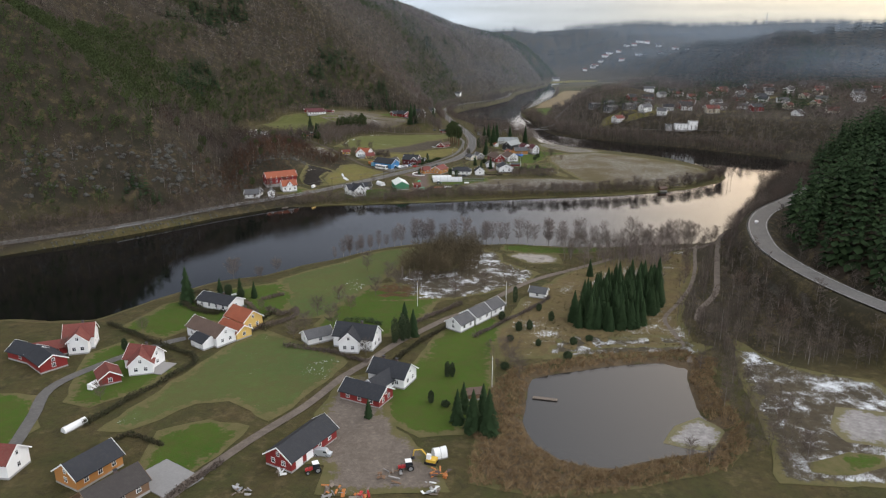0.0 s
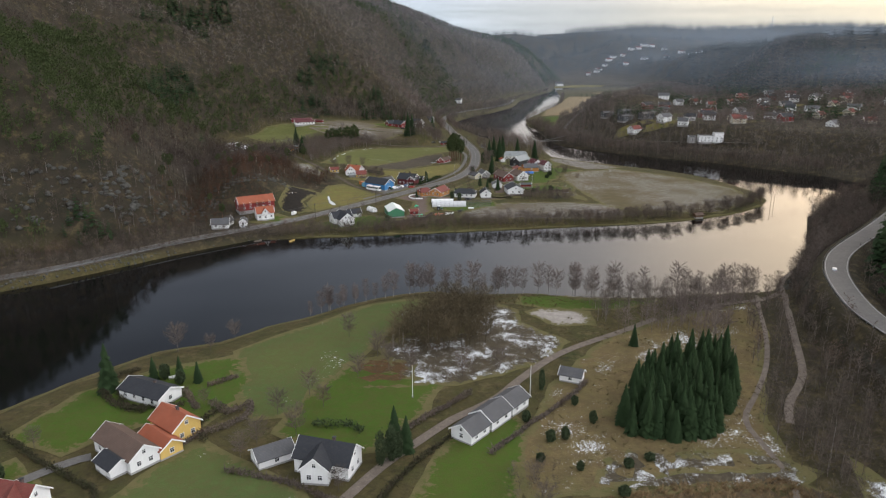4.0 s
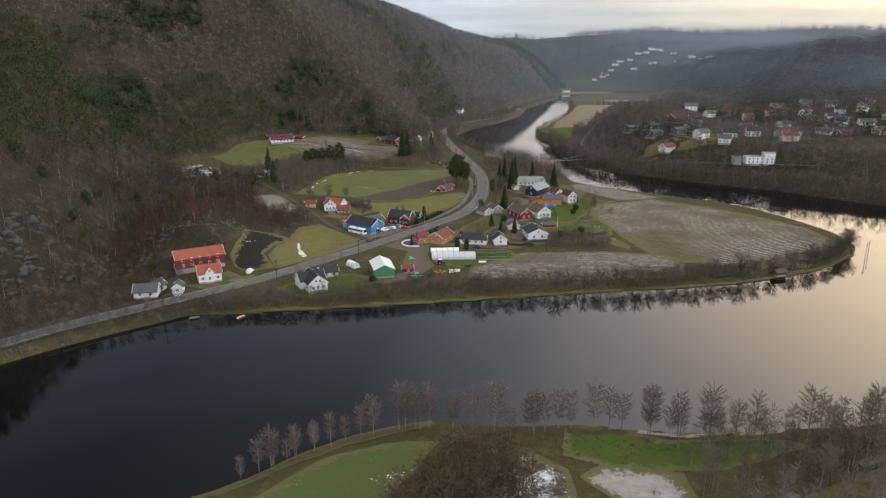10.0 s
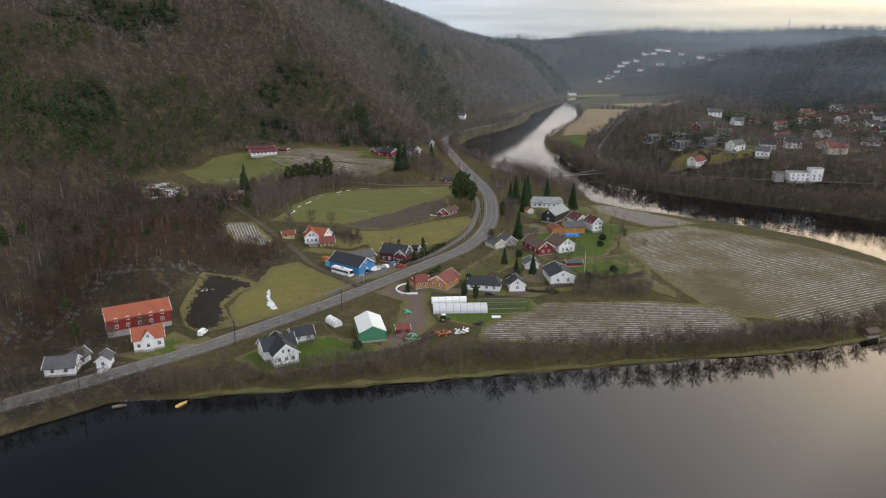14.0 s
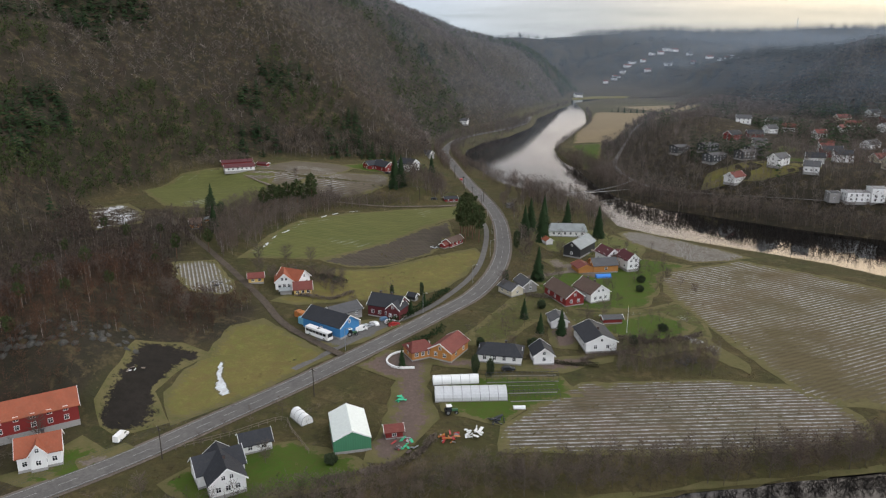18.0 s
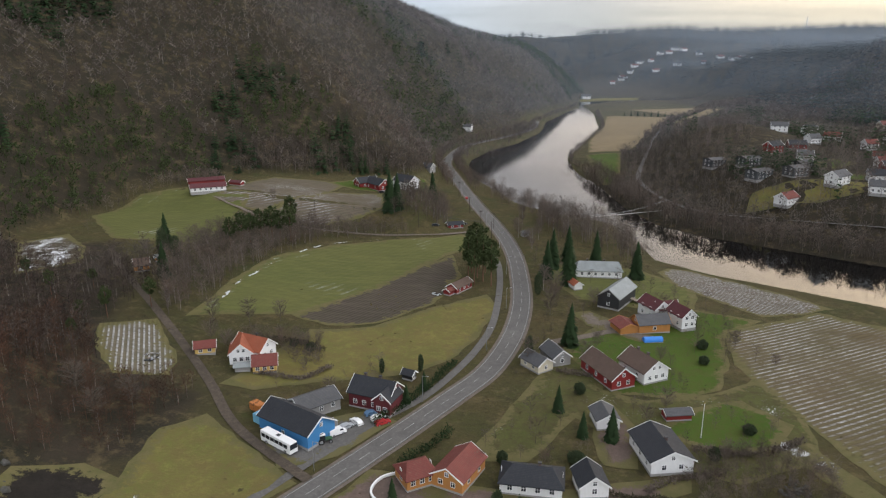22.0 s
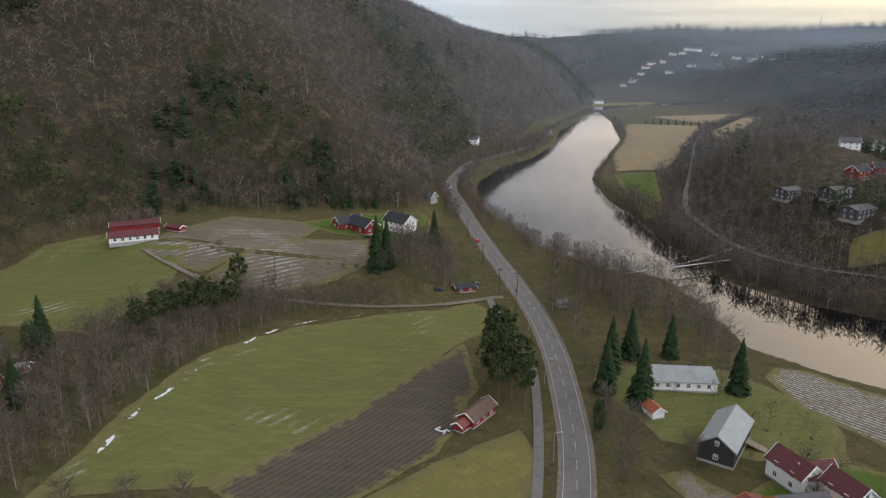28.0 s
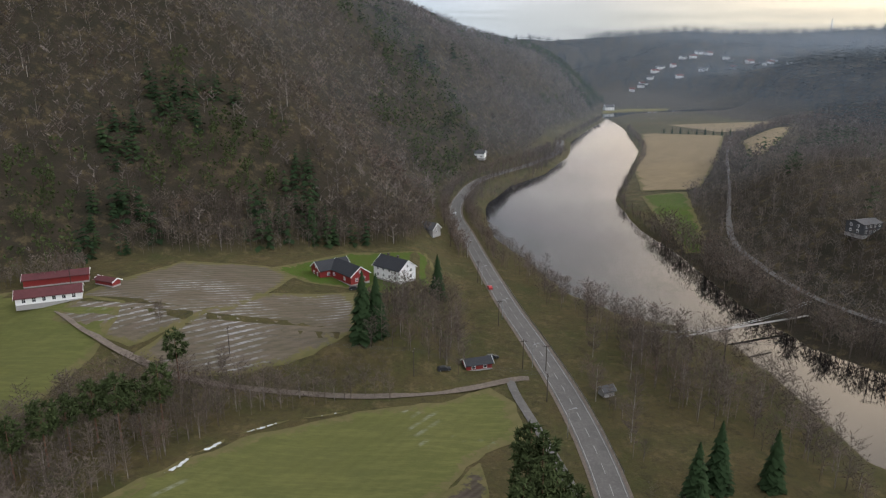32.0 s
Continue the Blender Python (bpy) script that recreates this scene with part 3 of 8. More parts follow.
def drape(name, ring, material, label, lift=0.10, cell=6.0, category="field", edge=1.2, seed=1, soft=3.0):
    """A sheet of ground cover inside a ring, laid on the land, its edge worn uneven."""
    r = rng(seed)
    pts = []
    for a, b in zip(ring, np.roll(ring, -1, 0)):
        k = max(1, int(np.hypot(*(b - a)) / 4.0))
        for u in np.arange(k) / k:
            pts.append(a + (b - a) * u + r.uniform(-edge, edge, 2) * 0.5)
    pts = np.array(pts)
    lo, hi = pts.min(0), pts.max(0)
    gx, gy = np.meshgrid(np.arange(lo[0], hi[0], cell), np.arange(lo[1], hi[1], cell))
    gx, gy = gx.ravel(), gy.ravel()
    keep = inside(gx, gy, pts) & (edge_distance(gx, gy, pts, True) > cell * 0.35)
    every = [Vector(p) for p in pts] + [Vector((x, y)) for x, y in zip(gx[keep], gy[keep])]
    n = len(pts)
    vs, _, fs, *_ = delaunay_2d_cdt(every, [(i, (i + 1) % n) for i in range(n)], [], 1, 1e-4)
    vs = np.array([(v.x, v.y) for v in vs])
    z = ground(vs[:, 0], vs[:, 1]) + lift
    me = bpy.data.meshes.new(name)
    me.from_pydata(np.column_stack([vs, z]).tolist(), [], [list(f) for f in fs])
    me.polygons.foreach_set("use_smooth", np.ones(len(me.polygons), bool))
    rim = 1 - np.clip(edge_distance(vs[:, 0], vs[:, 1], pts, True) / soft, 0, 1)
    me.attributes.new("rim", "FLOAT", "POINT").data.foreach_set("value", rim.astype(np.float32))
    me.materials.append(material)
    return tagged(new(name, me), label, category, kind="structure")


def ribbon_mesh(name, line, left, right, lift, thick=0.0):
    """A strip between two offsets of a line, laid on the land across its width."""
    d = np.gradient(line, axis=0)
    nrm = np.stack([-d[:, 1], d[:, 0]], 1) / np.hypot(d[:, 0], d[:, 1])[:, None]
    mid = ground(line[:, 0], line[:, 1])
    k = np.ones(5) / 5
    mid = np.convolve(np.pad(mid, 2, "edge"), k, "valid")
    offs = [left, (left + right) / 2, right] if right - left > 1 else [left, right]
    rows = [np.column_stack([line + nrm * o, mid + lift + (0.05 * (1 - abs(2 * (o - left) / (right - left) - 1)))]) for o in offs]
    m = len(line)
    verts = np.vstack(rows)
    faces = [[(k + 1) * m + i, (k + 1) * m + i + 1, k * m + i + 1, k * m + i][::-1] for k in range(len(offs) - 1) for i in range(m - 1)]
    return fill(bpy.data.meshes.new(name), verts, faces, smooth=True)


def road(name, line, width, material, label, lift=0.22, gap=4.0, category="road"):
    line = smooth_line(line, gap)
    me = ribbon_mesh(name, line, -width / 2, width / 2, lift)
    me.materials.append(material)
    return tagged(new(name, me), label, category, kind="structure"), line


main_road, MAIN = road("road", MAIN_LINE, 7.2, ASPHALT, "grey asphalt country road with white lines")


# ---- building blocks ----
def part(name, me, material, parent, label="", m=None):
    """One mesh object under a thing or under a part."""
    if isinstance(me, bmesh.types.BMesh):
        bm, me = me, bpy.data.meshes.new(name)
        bm.to_mesh(me)
        bm.free()
    if material and not me.materials:
        me.materials.append(material)
    o = new(name, me)
    o.parent = parent
    if m is not None:
        o.matrix_basis = m
    return tagged(o, label)


def thing(name, x, y, turn, label, category, group="", z=None):
    o = new(name)
    o.empty_display_size = 0.5
    o.matrix_basis = pose(x, y, spot(x, y) if z is None else z, 0, 0, turn)
    return tagged(o, label, category, group)


def box(bm, x0, x1, y0, y1, z0, z1, m=None):
    vs = [bm.verts.new((x, y, z)) for z in (z0, z1) for x, y in ((x0, y0), (x1, y0), (x1, y1), (x0, y1))]
    for f in ((3, 2, 1, 0), (4, 5, 6, 7), (0, 1, 5, 4), (1, 2, 6, 5), (2, 3, 7, 6), (3, 0, 4, 7)):
        bm.faces.new([vs[i] for i in f])
    if m is not None:
        bmesh.ops.transform(bm, matrix=m, verts=vs)
    return vs


def boxes(*sizes):
    bm = bmesh.new()
    for s in sizes:
        box(bm, *s)
    return bm


def tube(bm, a, b, r0, r1=None, sides=6):
    a, b = Vector(a), Vector(b)
    r1 = r0 if r1 is None else r1
    q = (b - a).to_track_quat("Z", "Y")
    rings = []
    for c, r in ((a, r0), (b, r1)):
        rings.append([bm.verts.new(c + q @ Vector((r * math.cos(k * math.tau / sides), r * math.sin(k * math.tau / sides), 0))) for k in range(sides)])
    for k in range(sides):
        bm.faces.new((rings[0][k], rings[0][(k + 1) % sides], rings[1][(k + 1) % sides], rings[1][k]))
    bm.faces.new(rings[0][::-1]), bm.faces.new(rings[1])


def pipe(points, r, sides=4):
    """One bent tube through the given points."""
    bm, rings = bmesh.new(), []
    for i, p in enumerate(points):
        d = Vector(points[min(i + 1, len(points) - 1)]) - Vector(points[max(i - 1, 0)])
        q = d.to_track_quat("Z", "Y")
        rings.append([bm.verts.new(Vector(p) + q @ Vector((r * math.cos(k * math.tau / sides), r * math.sin(k * math.tau / sides), 0))) for k in range(sides)])
    for a, b in zip(rings[:-1], rings[1:]):
        for k in range(sides):
            bm.faces.new((a[k], a[(k + 1) % sides], b[(k + 1) % sides], b[k]))
    bm.faces.new(rings[0][::-1]), bm.faces.new(rings[-1])
    return bm


def tubes(*runs, sides=6):
    bm = bmesh.new()
    for a, b, r0, *r1 in runs:
        tube(bm, a, b, r0, r1[0] if r1 else None, sides)
    return bm


SHARED = {}


def shared(key, make, material):
    if key not in SHARED:
        me = bpy.data.meshes.new(key.split("|")[0])
        bm = make()
        bm.to_mesh(me)
        bm.free()
        me.materials.append(material)
        SHARED[key] = me
    return SHARED[key]


def lattice_plate(xs, zs, holes, y0, y1):
    """A plate with rectangular openings, in one piece."""
    bm = bmesh.new()
    grid = {}

    def at(i, j, y):
        if (i, j, y) not in grid:
            grid[i, j, y] = bm.verts.new((xs[i], y, zs[j]))
        return grid[i, j, y]

    solid = {(i, j) for i in range(len(xs) - 1) for j in range(len(zs) - 1)} - set(holes)
    for i, j in solid:
        bm.faces.new([at(i, j, y0), at(i + 1, j, y0), at(i + 1, j + 1, y0), at(i, j + 1, y0)])
        for (di, dj), (p, q) in (((-1, 0), ((i, j + 1), (i, j))), ((1, 0), ((i + 1, j), (i + 1, j + 1))), ((0, -1), ((i, j), (i + 1, j))), ((0, 1), ((i + 1, j + 1), (i, j + 1)))):
            if (i + di, j + dj) not in solid:
                bm.faces.new([at(*q, y0), at(*p, y0), at(*p, y1), at(*q, y1)])
    return bm


def frame_ring(w, h):
    return lattice_plate([-w / 2 - 0.1, -w / 2, -0.035, 0.035, w / 2, w / 2 + 0.1], [-h / 2 - 0.1, -h / 2, h * 0.12, h * 0.12 + 0.06, h / 2, h / 2 + 0.1], [(i, j) for i in (1, 3) for j in (1, 3)], -0.06, 0.02)


def panel_leaf(w, h, rows, foot=0.0):
    """A door leaf with sunk panels, in one piece."""
    bm = bmesh.new()
    box(bm, -w / 2, w / 2, -0.06, 0.02, foot, h)
    front = [f for f in bm.faces if f.normal.y < -0.9 or f.calc_center_median().y < -0.055]
    edges = [e for f in front for e in f.edges if abs(e.verts[0].co.z - e.verts[1].co.z) > 0.5]
    cut = bmesh.ops.subdivide_edges(bm, edges=edges, cuts=rows - 1, use_grid_fill=True)
    faces = [f for f in bm.faces if abs(f.calc_center_median().y + 0.06) < 1e-4]
    bmesh.ops.inset_individual(bm, faces=faces, thickness=0.05, depth=-0.025)
    return bm


def window(parent, m, w=1.0, h=1.2, frame_mat=None):
    """A framed window on a wall; its local -y looks out."""
    f = part("window", shared(f"window|{w}|{h}|{(frame_mat or TRIM).name}", lambda: frame_ring(w, h), frame_mat or TRIM), None, parent, "", m)
    part("pane", shared(f"pane|{w}|{h}", lambda: boxes((-w / 2, w / 2, -0.015, 0.0, -h / 2, h / 2)), GLASS), None, f)
    return f


def walls_mesh(L, W, h, rise, foot=0.0):
    bm = bmesh.new()
    a = [bm.verts.new(p) for p in ((-L / 2, -W / 2, foot), (L / 2, -W / 2, foot), (L / 2, W / 2, foot), (-L / 2, W / 2, foot))]
    b = [bm.verts.new(p) for p in ((-L / 2, -W / 2, h), (L / 2, -W / 2, h), (L / 2, W / 2, h), (-L / 2, W / 2, h))]
    r = [bm.verts.new((-L / 2, 0, h + rise)), bm.verts.new((L / 2, 0, h + rise))]
    for f in ((a[0], a[1], b[1], b[0]), (a[2], a[3], b[3], b[2]), (a[1], a[2], b[2], r[1], b[1]), (a[3], a[0], b[0], r[0], b[3]), (a[3], a[2], a[1], a[0])):
        bm.faces.new(f)
    bm.faces.new((b[0], b[1], r[1], r[0])), bm.faces.new((b[2], b[3], r[0], r[1]))
    return bm


def roof_mesh(L, W, h, rise, over=0.5, thick=0.22, hip=0.0):
    """Two pitched slabs that meet in the ridge; with hip, the ends slope too."""
    bm = bmesh.new()
    s = rise / (W / 2)
    le, we, z0 = L / 2 + over, W / 2 + over, h - over * s
    lr = le - hip
    top = [(-le, -we, z0), (le, -we, z0), (le, we, z0), (-le, we, z0), (-lr, 0, h + rise), (lr, 0, h + rise)]
    up = [bm.verts.new((x, y, z + thick)) for x, y, z in top]
    dn = [bm.verts.new((x, y, z + 0.015)) for x, y, z in top]
    for f in ((0, 1, 5, 4), (2, 3, 4, 5)):
        bm.faces.new([up[i] for i in f]), bm.faces.new([dn[i] for i in f[::-1]])
    for i, j in ((0, 1), (2, 3)):
        bm.faces.new((dn[i], dn[j], up[j], up[i]))
    for i, j, k in ((1, 2, 5), (3, 0, 4)):
        if hip:
            bm.faces.new((up[i], up[j], up[k])), bm.faces.new((dn[k], dn[j], dn[i])), bm.faces.new((dn[i], dn[j], up[j], up[i]))
        else:
            bm.faces.new((dn[i], dn[k], up[k], up[i])), bm.faces.new((dn[k], dn[j], up[j], up[k]))
    return bm


def barge_mesh(W, h, rise, over, side, L):
    """White boards along both slopes of one gable."""
    bm = bmesh.new()
    s, x0 = rise / (W / 2), side * (L / 2 + over)
    we = W / 2 + over
    line = [(-we, h - over * s), (0, h + rise), (we, h - over * s)]
    ring = [[bm.verts.new((x, y, z + dz)) for x, dz in ((x0 - 0.03, -0.08), (x0 + 0.05, -0.08), (x0 + 0.05, 0.30), (x0 - 0.03, 0.30))] for y, z in line]
    for a, b in zip(ring[:-1], ring[1:]):
        for i in range(4):
            bm.faces.new((a[i], a[(i + 1) % 4], b[(i + 1) % 4], b[i]))
    bm.faces.new(ring[0][::-1]), bm.faces.new(ring[2])
    bmesh.ops.recalc_face_normals(bm, faces=bm.faces)
    return bm


def block(parent, x, y, turn, L, W, h, rise, wall, roof, wins=(2, 2, 1, 1), foot=0.5, over=0.5, hip=0.0, trim=None, chimneys=0, door=None, garage=0, upper=True, name="", win=(1.0, 1.2), z=None):
    """A gabled part of a building: ridge along its own x. wins: windows on the front (-y), back (+y), and the two gables (-x, +x)."""
    inv = parent.matrix_basis.inverted()
    base = parent.matrix_basis.translation.z if z is None else z
    m = inv @ pose(x, y, base, 0, 0, turn)
    pre = name + "_" if name else ""
    part(pre + "wall", walls_mesh(L, W, h, 0.02 if hip else rise, foot - 0.02), wall, parent, m=m)
    part(pre + "foundation", boxes((-L / 2 - 0.04, L / 2 + 0.04, -W / 2 - 0.04, W / 2 + 0.04, -1.2, foot)), STONE, parent, "grey foundation wall", m)
    part(pre + "roof", roof_mesh(L, W, h, rise, over, hip=hip), roof, parent, "", m)
    trim = TRIM if trim is None else trim
    if not hip:
        for side in (-1, 1):
            part("bargeboard", barge_mesh(W, h, rise, over, side, L), trim, parent, "", m)
    front, back, g0, g1 = wins
    storeys = [foot + (min(h, 2.7 + foot) - foot) * 0.56] + ([foot + 2.7 + 1.3] if h - foot > 4.2 else [])
    for zc in storeys:
        for count, sy, rot in ((front, -1, 0), (back, 1, 180)):
            for k in range(count):
                xx = (k + 0.5) / count * L * 0.9 - L * 0.45
                if garage and sy < 0 and k < garage:
                    continue
                window(parent, m @ pose(xx, sy * (W / 2 + 0.01), zc, 0, 0, rot), *win)
    for count, sx, rot in ((g0, -1, -90), (g1, 1, 90)):
        rows = [(zc, count) for zc in storeys]
        if upper and rise > 1.9 and count:
            rows.append((h + rise * 0.32, max(1, count - 1)))
        for zc, c in rows:
            for k in range(c):
                yy = ((k + 0.5) / c - 0.5) * W * (0.8 if zc < h else 0.45)
                window(parent, m @ pose(sx * (L / 2 + 0.01), yy, zc, 0, 0, rot), win[0] if zc < h else 0.8, win[1] if zc < h else 1.0)
    if door is not None:
        sx, sy, off = door
        rot, px, py = (0 if sy < 0 else 180, off, sy * (W / 2 + 0.02)) if sy else (-90 if sx < 0 else 90, sx * (L / 2 + 0.02), off)
        d = part("door", shared("door|leaf", lambda: panel_leaf(1.05, 2.1, 3), BROWNW), None, parent, "panelled front door", m @ pose(px, py, foot, 0, 0, rot))
        part("handle", shared("handle|lever", lambda: boxes((0.36, 0.46, -0.11, -0.05, 0.98, 1.04)), METAL), None, d)
        part("step", shared("step|slab", lambda: boxes((-0.9, 0.9, -1.0, 0.0, -0.6, -0.08)), CONCRETE), None, parent, "concrete doorstep", m @ pose(px, py, foot, 0, 0, rot))
    for k in range(garage):
        xx = (k + 0.5) / max(front, garage) * L * 0.9 - L * 0.45
        part("garage_door", shared("garage_door|leaf", lambda: panel_leaf(2.5, 2.15, 5, -0.3), TRIM), None, parent, "white panelled garage door", m @ pose(xx, -W / 2 - 0.01, foot, 0, 0, 0))
    for k in range(chimneys):
        cx = L * (0.12 if k == 0 else -0.25)
        c = part("chimney", shared("chimney|stack", lambda: boxes((-0.35, 0.35, -0.3, 0.3, -1.6, 0.9)), BRICK), None, parent, "dark chimney stack", m @ pose(cx, 0.25, h + rise, 0, 0, 0))
        part("cap", shared("cap|slab", lambda: boxes((-0.45, 0.45, -0.4, 0.4, 0.9, 1.02)), DARK_METAL), None, c)
    return m


def house(label, x, y, turn, L, W, h, rise, wall, roof, category="house", name="house", group="", z=None, **more):
    o = thing(name, x, y, turn, label, category, group, z)
    block(o, x, y, turn, L, W, h, rise, wall, roof, **more)
    return o


# ---- trees ----
def sliver_set(starts, ends, width, r):
    """One long thin triangle for each pair of points."""
    d = ends - starts
    side = np.cross(d, r.normal(size=d.shape))
    side /= np.linalg.norm(side, axis=1)[:, None] + 1e-9
    w = np.asarray(width).reshape(-1, 1) if np.ndim(width) else width
    v = np.stack([starts - side * w, starts + side * w, ends], 1).reshape(-1, 3)
    return v, np.arange(len(v)).reshape(-1, 3)


def trunk_arrays(height, r0, sides=5, bend=0.03, r=None):
    zs = np.array([0, 0.3, 0.65, 1.0]) * height
    off = np.zeros((4, 2)) if r is None else np.cumsum(r.normal(0, bend, (4, 2)) * height * 0.3, 0)
    off[0] = 0
    ang = np.arange(sides) * math.tau / sides
    v = np.concatenate([np.column_stack([off[k, 0] + rr * np.cos(ang), off[k, 1] + rr * np.sin(ang), np.full(sides, zs[k])]) for k, rr in enumerate((r0, r0 * 0.8, r0 * 0.5, r0 * 0.12))])
    f = []
    for k in range(3):
        for i in range(sides):
            j = (i + 1) % sides
            a, b, c, d = k * sides + i, k * sides + j, (k + 1) * sides + j, (k + 1) * sides + i
            f += [(a, b, c), (a, c, d)]
    return v, np.array(f), (zs, off)


def bare_arrays(seed, branches=26, twigs=150, spread=0.34, low=0.22, wb=0.009, wt=0.0045, droop=0.0, short=1.0):
    """Crown of a leafless tree of height 1: limbs and twigs as slivers."""
    r = rng(seed)
    u = np.sort(r.uniform(low, 0.97, branches))
    az = np.arange(branches) * 2.4 + r.uniform(0, 1, branches)
    start = np.column_stack([np.zeros(branches), np.zeros(branches), u * 0.92])
    shape = np.sin(np.clip((u - low) / (1 - low), 0.03, 1) * math.pi * 0.85 + 0.35)
    ln = spread * (0.45 + 0.55 * shape) * r.uniform(0.7, 1.1, branches)
    lift = r.uniform(0.45, 1.0, branches) * (1 - droop)
    dirs = np.column_stack([np.cos(az), np.sin(az), lift])
    end = start + dirs * ln[:, None]
    end[:, 2] = np.minimum(end[:, 2], 1.0)
    v1, f1 = sliver_set(start, end, wb, r)
    pick = r.randint(0, branches, twigs)
    t = r.uniform(0.25, 1.0, twigs)[:, None]
    ts = start[pick] + (end[pick] - start[pick]) * t
    td = dirs[pick] * 0.6 + r.normal(0, 0.55, (twigs, 3)) + [0, 0, 0.35 - droop]
    te = ts + td / np.linalg.norm(td, axis=1)[:, None] * (spread * short * r.uniform(0.22, 0.5, twigs))[:, None]
    v2, f2 = sliver_set(ts, te, wt, r)
    return np.vstack([v1, v2]), np.vstack([f1, f2 + len(v1)])


def spruce_arrays(seed, layers=16, arms=10, radius=0.2, low=0.05, power=0.75):
    """Drooping whorls of a conifer of height 1."""
    r = rng(seed)
    V, F = [], []
    for k in range(layers):
        u = k / (layers - 1)
        z = low + (1 - low) * u**0.92
        rad = radius * (1 - u) ** power + 0.012
        az = np.arange(arms) * math.tau / arms + k * 0.7 + r.uniform(-0.25, 0.25, arms)
        ln = rad * r.uniform(0.4, 1.3, arms)
        zz = z + r.uniform(-0.012, 0.012, arms)
        c, s = np.cos(az), np.sin(az)
        w = ln * 0.34 + 0.006
        root = np.column_stack([c * 0, s * 0, zz + 0.022])
        tip = np.column_stack([c * ln, s * ln, zz - ln * 0.42])
        mid = np.column_stack([c * ln * 0.6, s * ln * 0.6, zz - ln * 0.12])
        l_side, r_side = mid + np.column_stack([-s * w, c * w, -0.16 * w]), mid + np.column_stack([s * w, -c * w, -0.16 * w])
        n0 = sum(len(v) for v in V)
        V.append(np.stack([root, l_side, tip, r_side], 1).reshape(-1, 3))
        q = n0 + np.arange(arms)[:, None] * 4
        F.append(np.hstack([q, q + 1, q + 2]))
        F.append(np.hstack([q, q + 2, q + 3]))
    return np.vstack(V), np.vstack(F)


def pine_arrays(seed, tufts=46, spikes=9, low=0.5, radius=0.2, thick=0.085):
    r = rng(seed)
    c = r.normal(0, 1, (tufts, 3))
    c /= np.linalg.norm(c, axis=1)[:, None]
    c *= r.uniform(0.35, 1, tufts)[:, None] ** 0.5
    c = c * [radius, radius, (1 - low) * 0.5] + [0, 0, (1 + low) / 2]
    s = np.repeat(c, spikes, 0)
    d = r.normal(0, 1, s.shape) + [0, 0, 0.3]
    e = s + d / np.linalg.norm(d, axis=1)[:, None] * radius * 0.38
    v, f = sliver_set(s, e, radius * thick, r)
    return v, f


def tree_mesh(key, arrays, scale=1.0):
    if key not in SHARED:
        v, f = arrays
        SHARED[key] = fill(bpy.data.meshes.new("crown"), v * scale, f, tint=np.full(len(v), 0.45))
    return SHARED[key]


def bare_tree(x, y, height, seed=0, material=None, bark=None, label="leafless grey deciduous tree", group="", spread=0.34, low=0.22):
    k = seed % 5
    o = thing("tree", x, y, seed * 77 % 360, label, "tree", group)
    key = f"trunk|bare{k}{(bark or BARK).name}"
    if key not in SHARED:
        v, f, _ = trunk_arrays(1.0, 0.010)
        SHARED[key] = fill(bpy.data.meshes.new("trunk"), v, f)
        SHARED[key].materials.append(bark or BARK)
    s = Matrix.Scale(height, 4)
    part("trunk", SHARED[key], None, o, m=s)
    ck = f"crown|bare{k}{spread}{low}{(material or TWIG).name}"
    me = tree_mesh(ck, bare_arrays(100 + k, 60, 2400, spread, low, 0.0042, 0.0022, short=0.62))
    part("crown", me, material or TWIG, o, m=s)
    return o


def spruce(x, y, height, seed=0, label="dark green spruce tree", group="", slim=1.0, z=None):
    k = seed % 4
    o = thing("spruce_tree", x, y, seed * 77 % 360, label, "tree", group, z)
    if "trunk|spruce" not in SHARED:
        v, f, _ = trunk_arrays(1.0, 0.014, 5, 0)
        SHARED["trunk|spruce"] = fill(bpy.data.meshes.new("trunk"), v * [1, 1, 0.96], f)
        SHARED["trunk|spruce"].materials.append(BARK)
    s = Matrix.Diagonal((height * slim, height * slim, height, 1))
    part("trunk", SHARED["trunk|spruce"], None, o, m=s)
    part("crown", tree_mesh(f"crown|spruce{k}", spruce_arrays(200 + k, 36, 15, 0.205, 0.05, 0.82)), NEEDLE, o, m=s)
    return o


def pine(x, y, height, seed=0, label="tall pine tree with high green crown", group=""):
    k = seed % 4
    o = thing("pine_tree", x, y, seed * 77 % 360, label, "tree", group)
    if "trunk|pine" not in SHARED:
        v, f, _ = trunk_arrays(1.0, 0.016, 5, 0)
        SHARED["trunk|pine"] = fill(bpy.data.meshes.new("trunk"), v * [1, 1, 0.95], f)
        SHARED["trunk|pine"].materials.append(PINE_BARK)
    s = Matrix.Scale(height, 4)
    part("trunk", SHARED["trunk|pine"], None, o, m=s)
    part("crown", tree_mesh(f"crown|pine{k}", pine_arrays(300 + k, 70, 12, 0.42)), PINE, o, m=s)
    return o


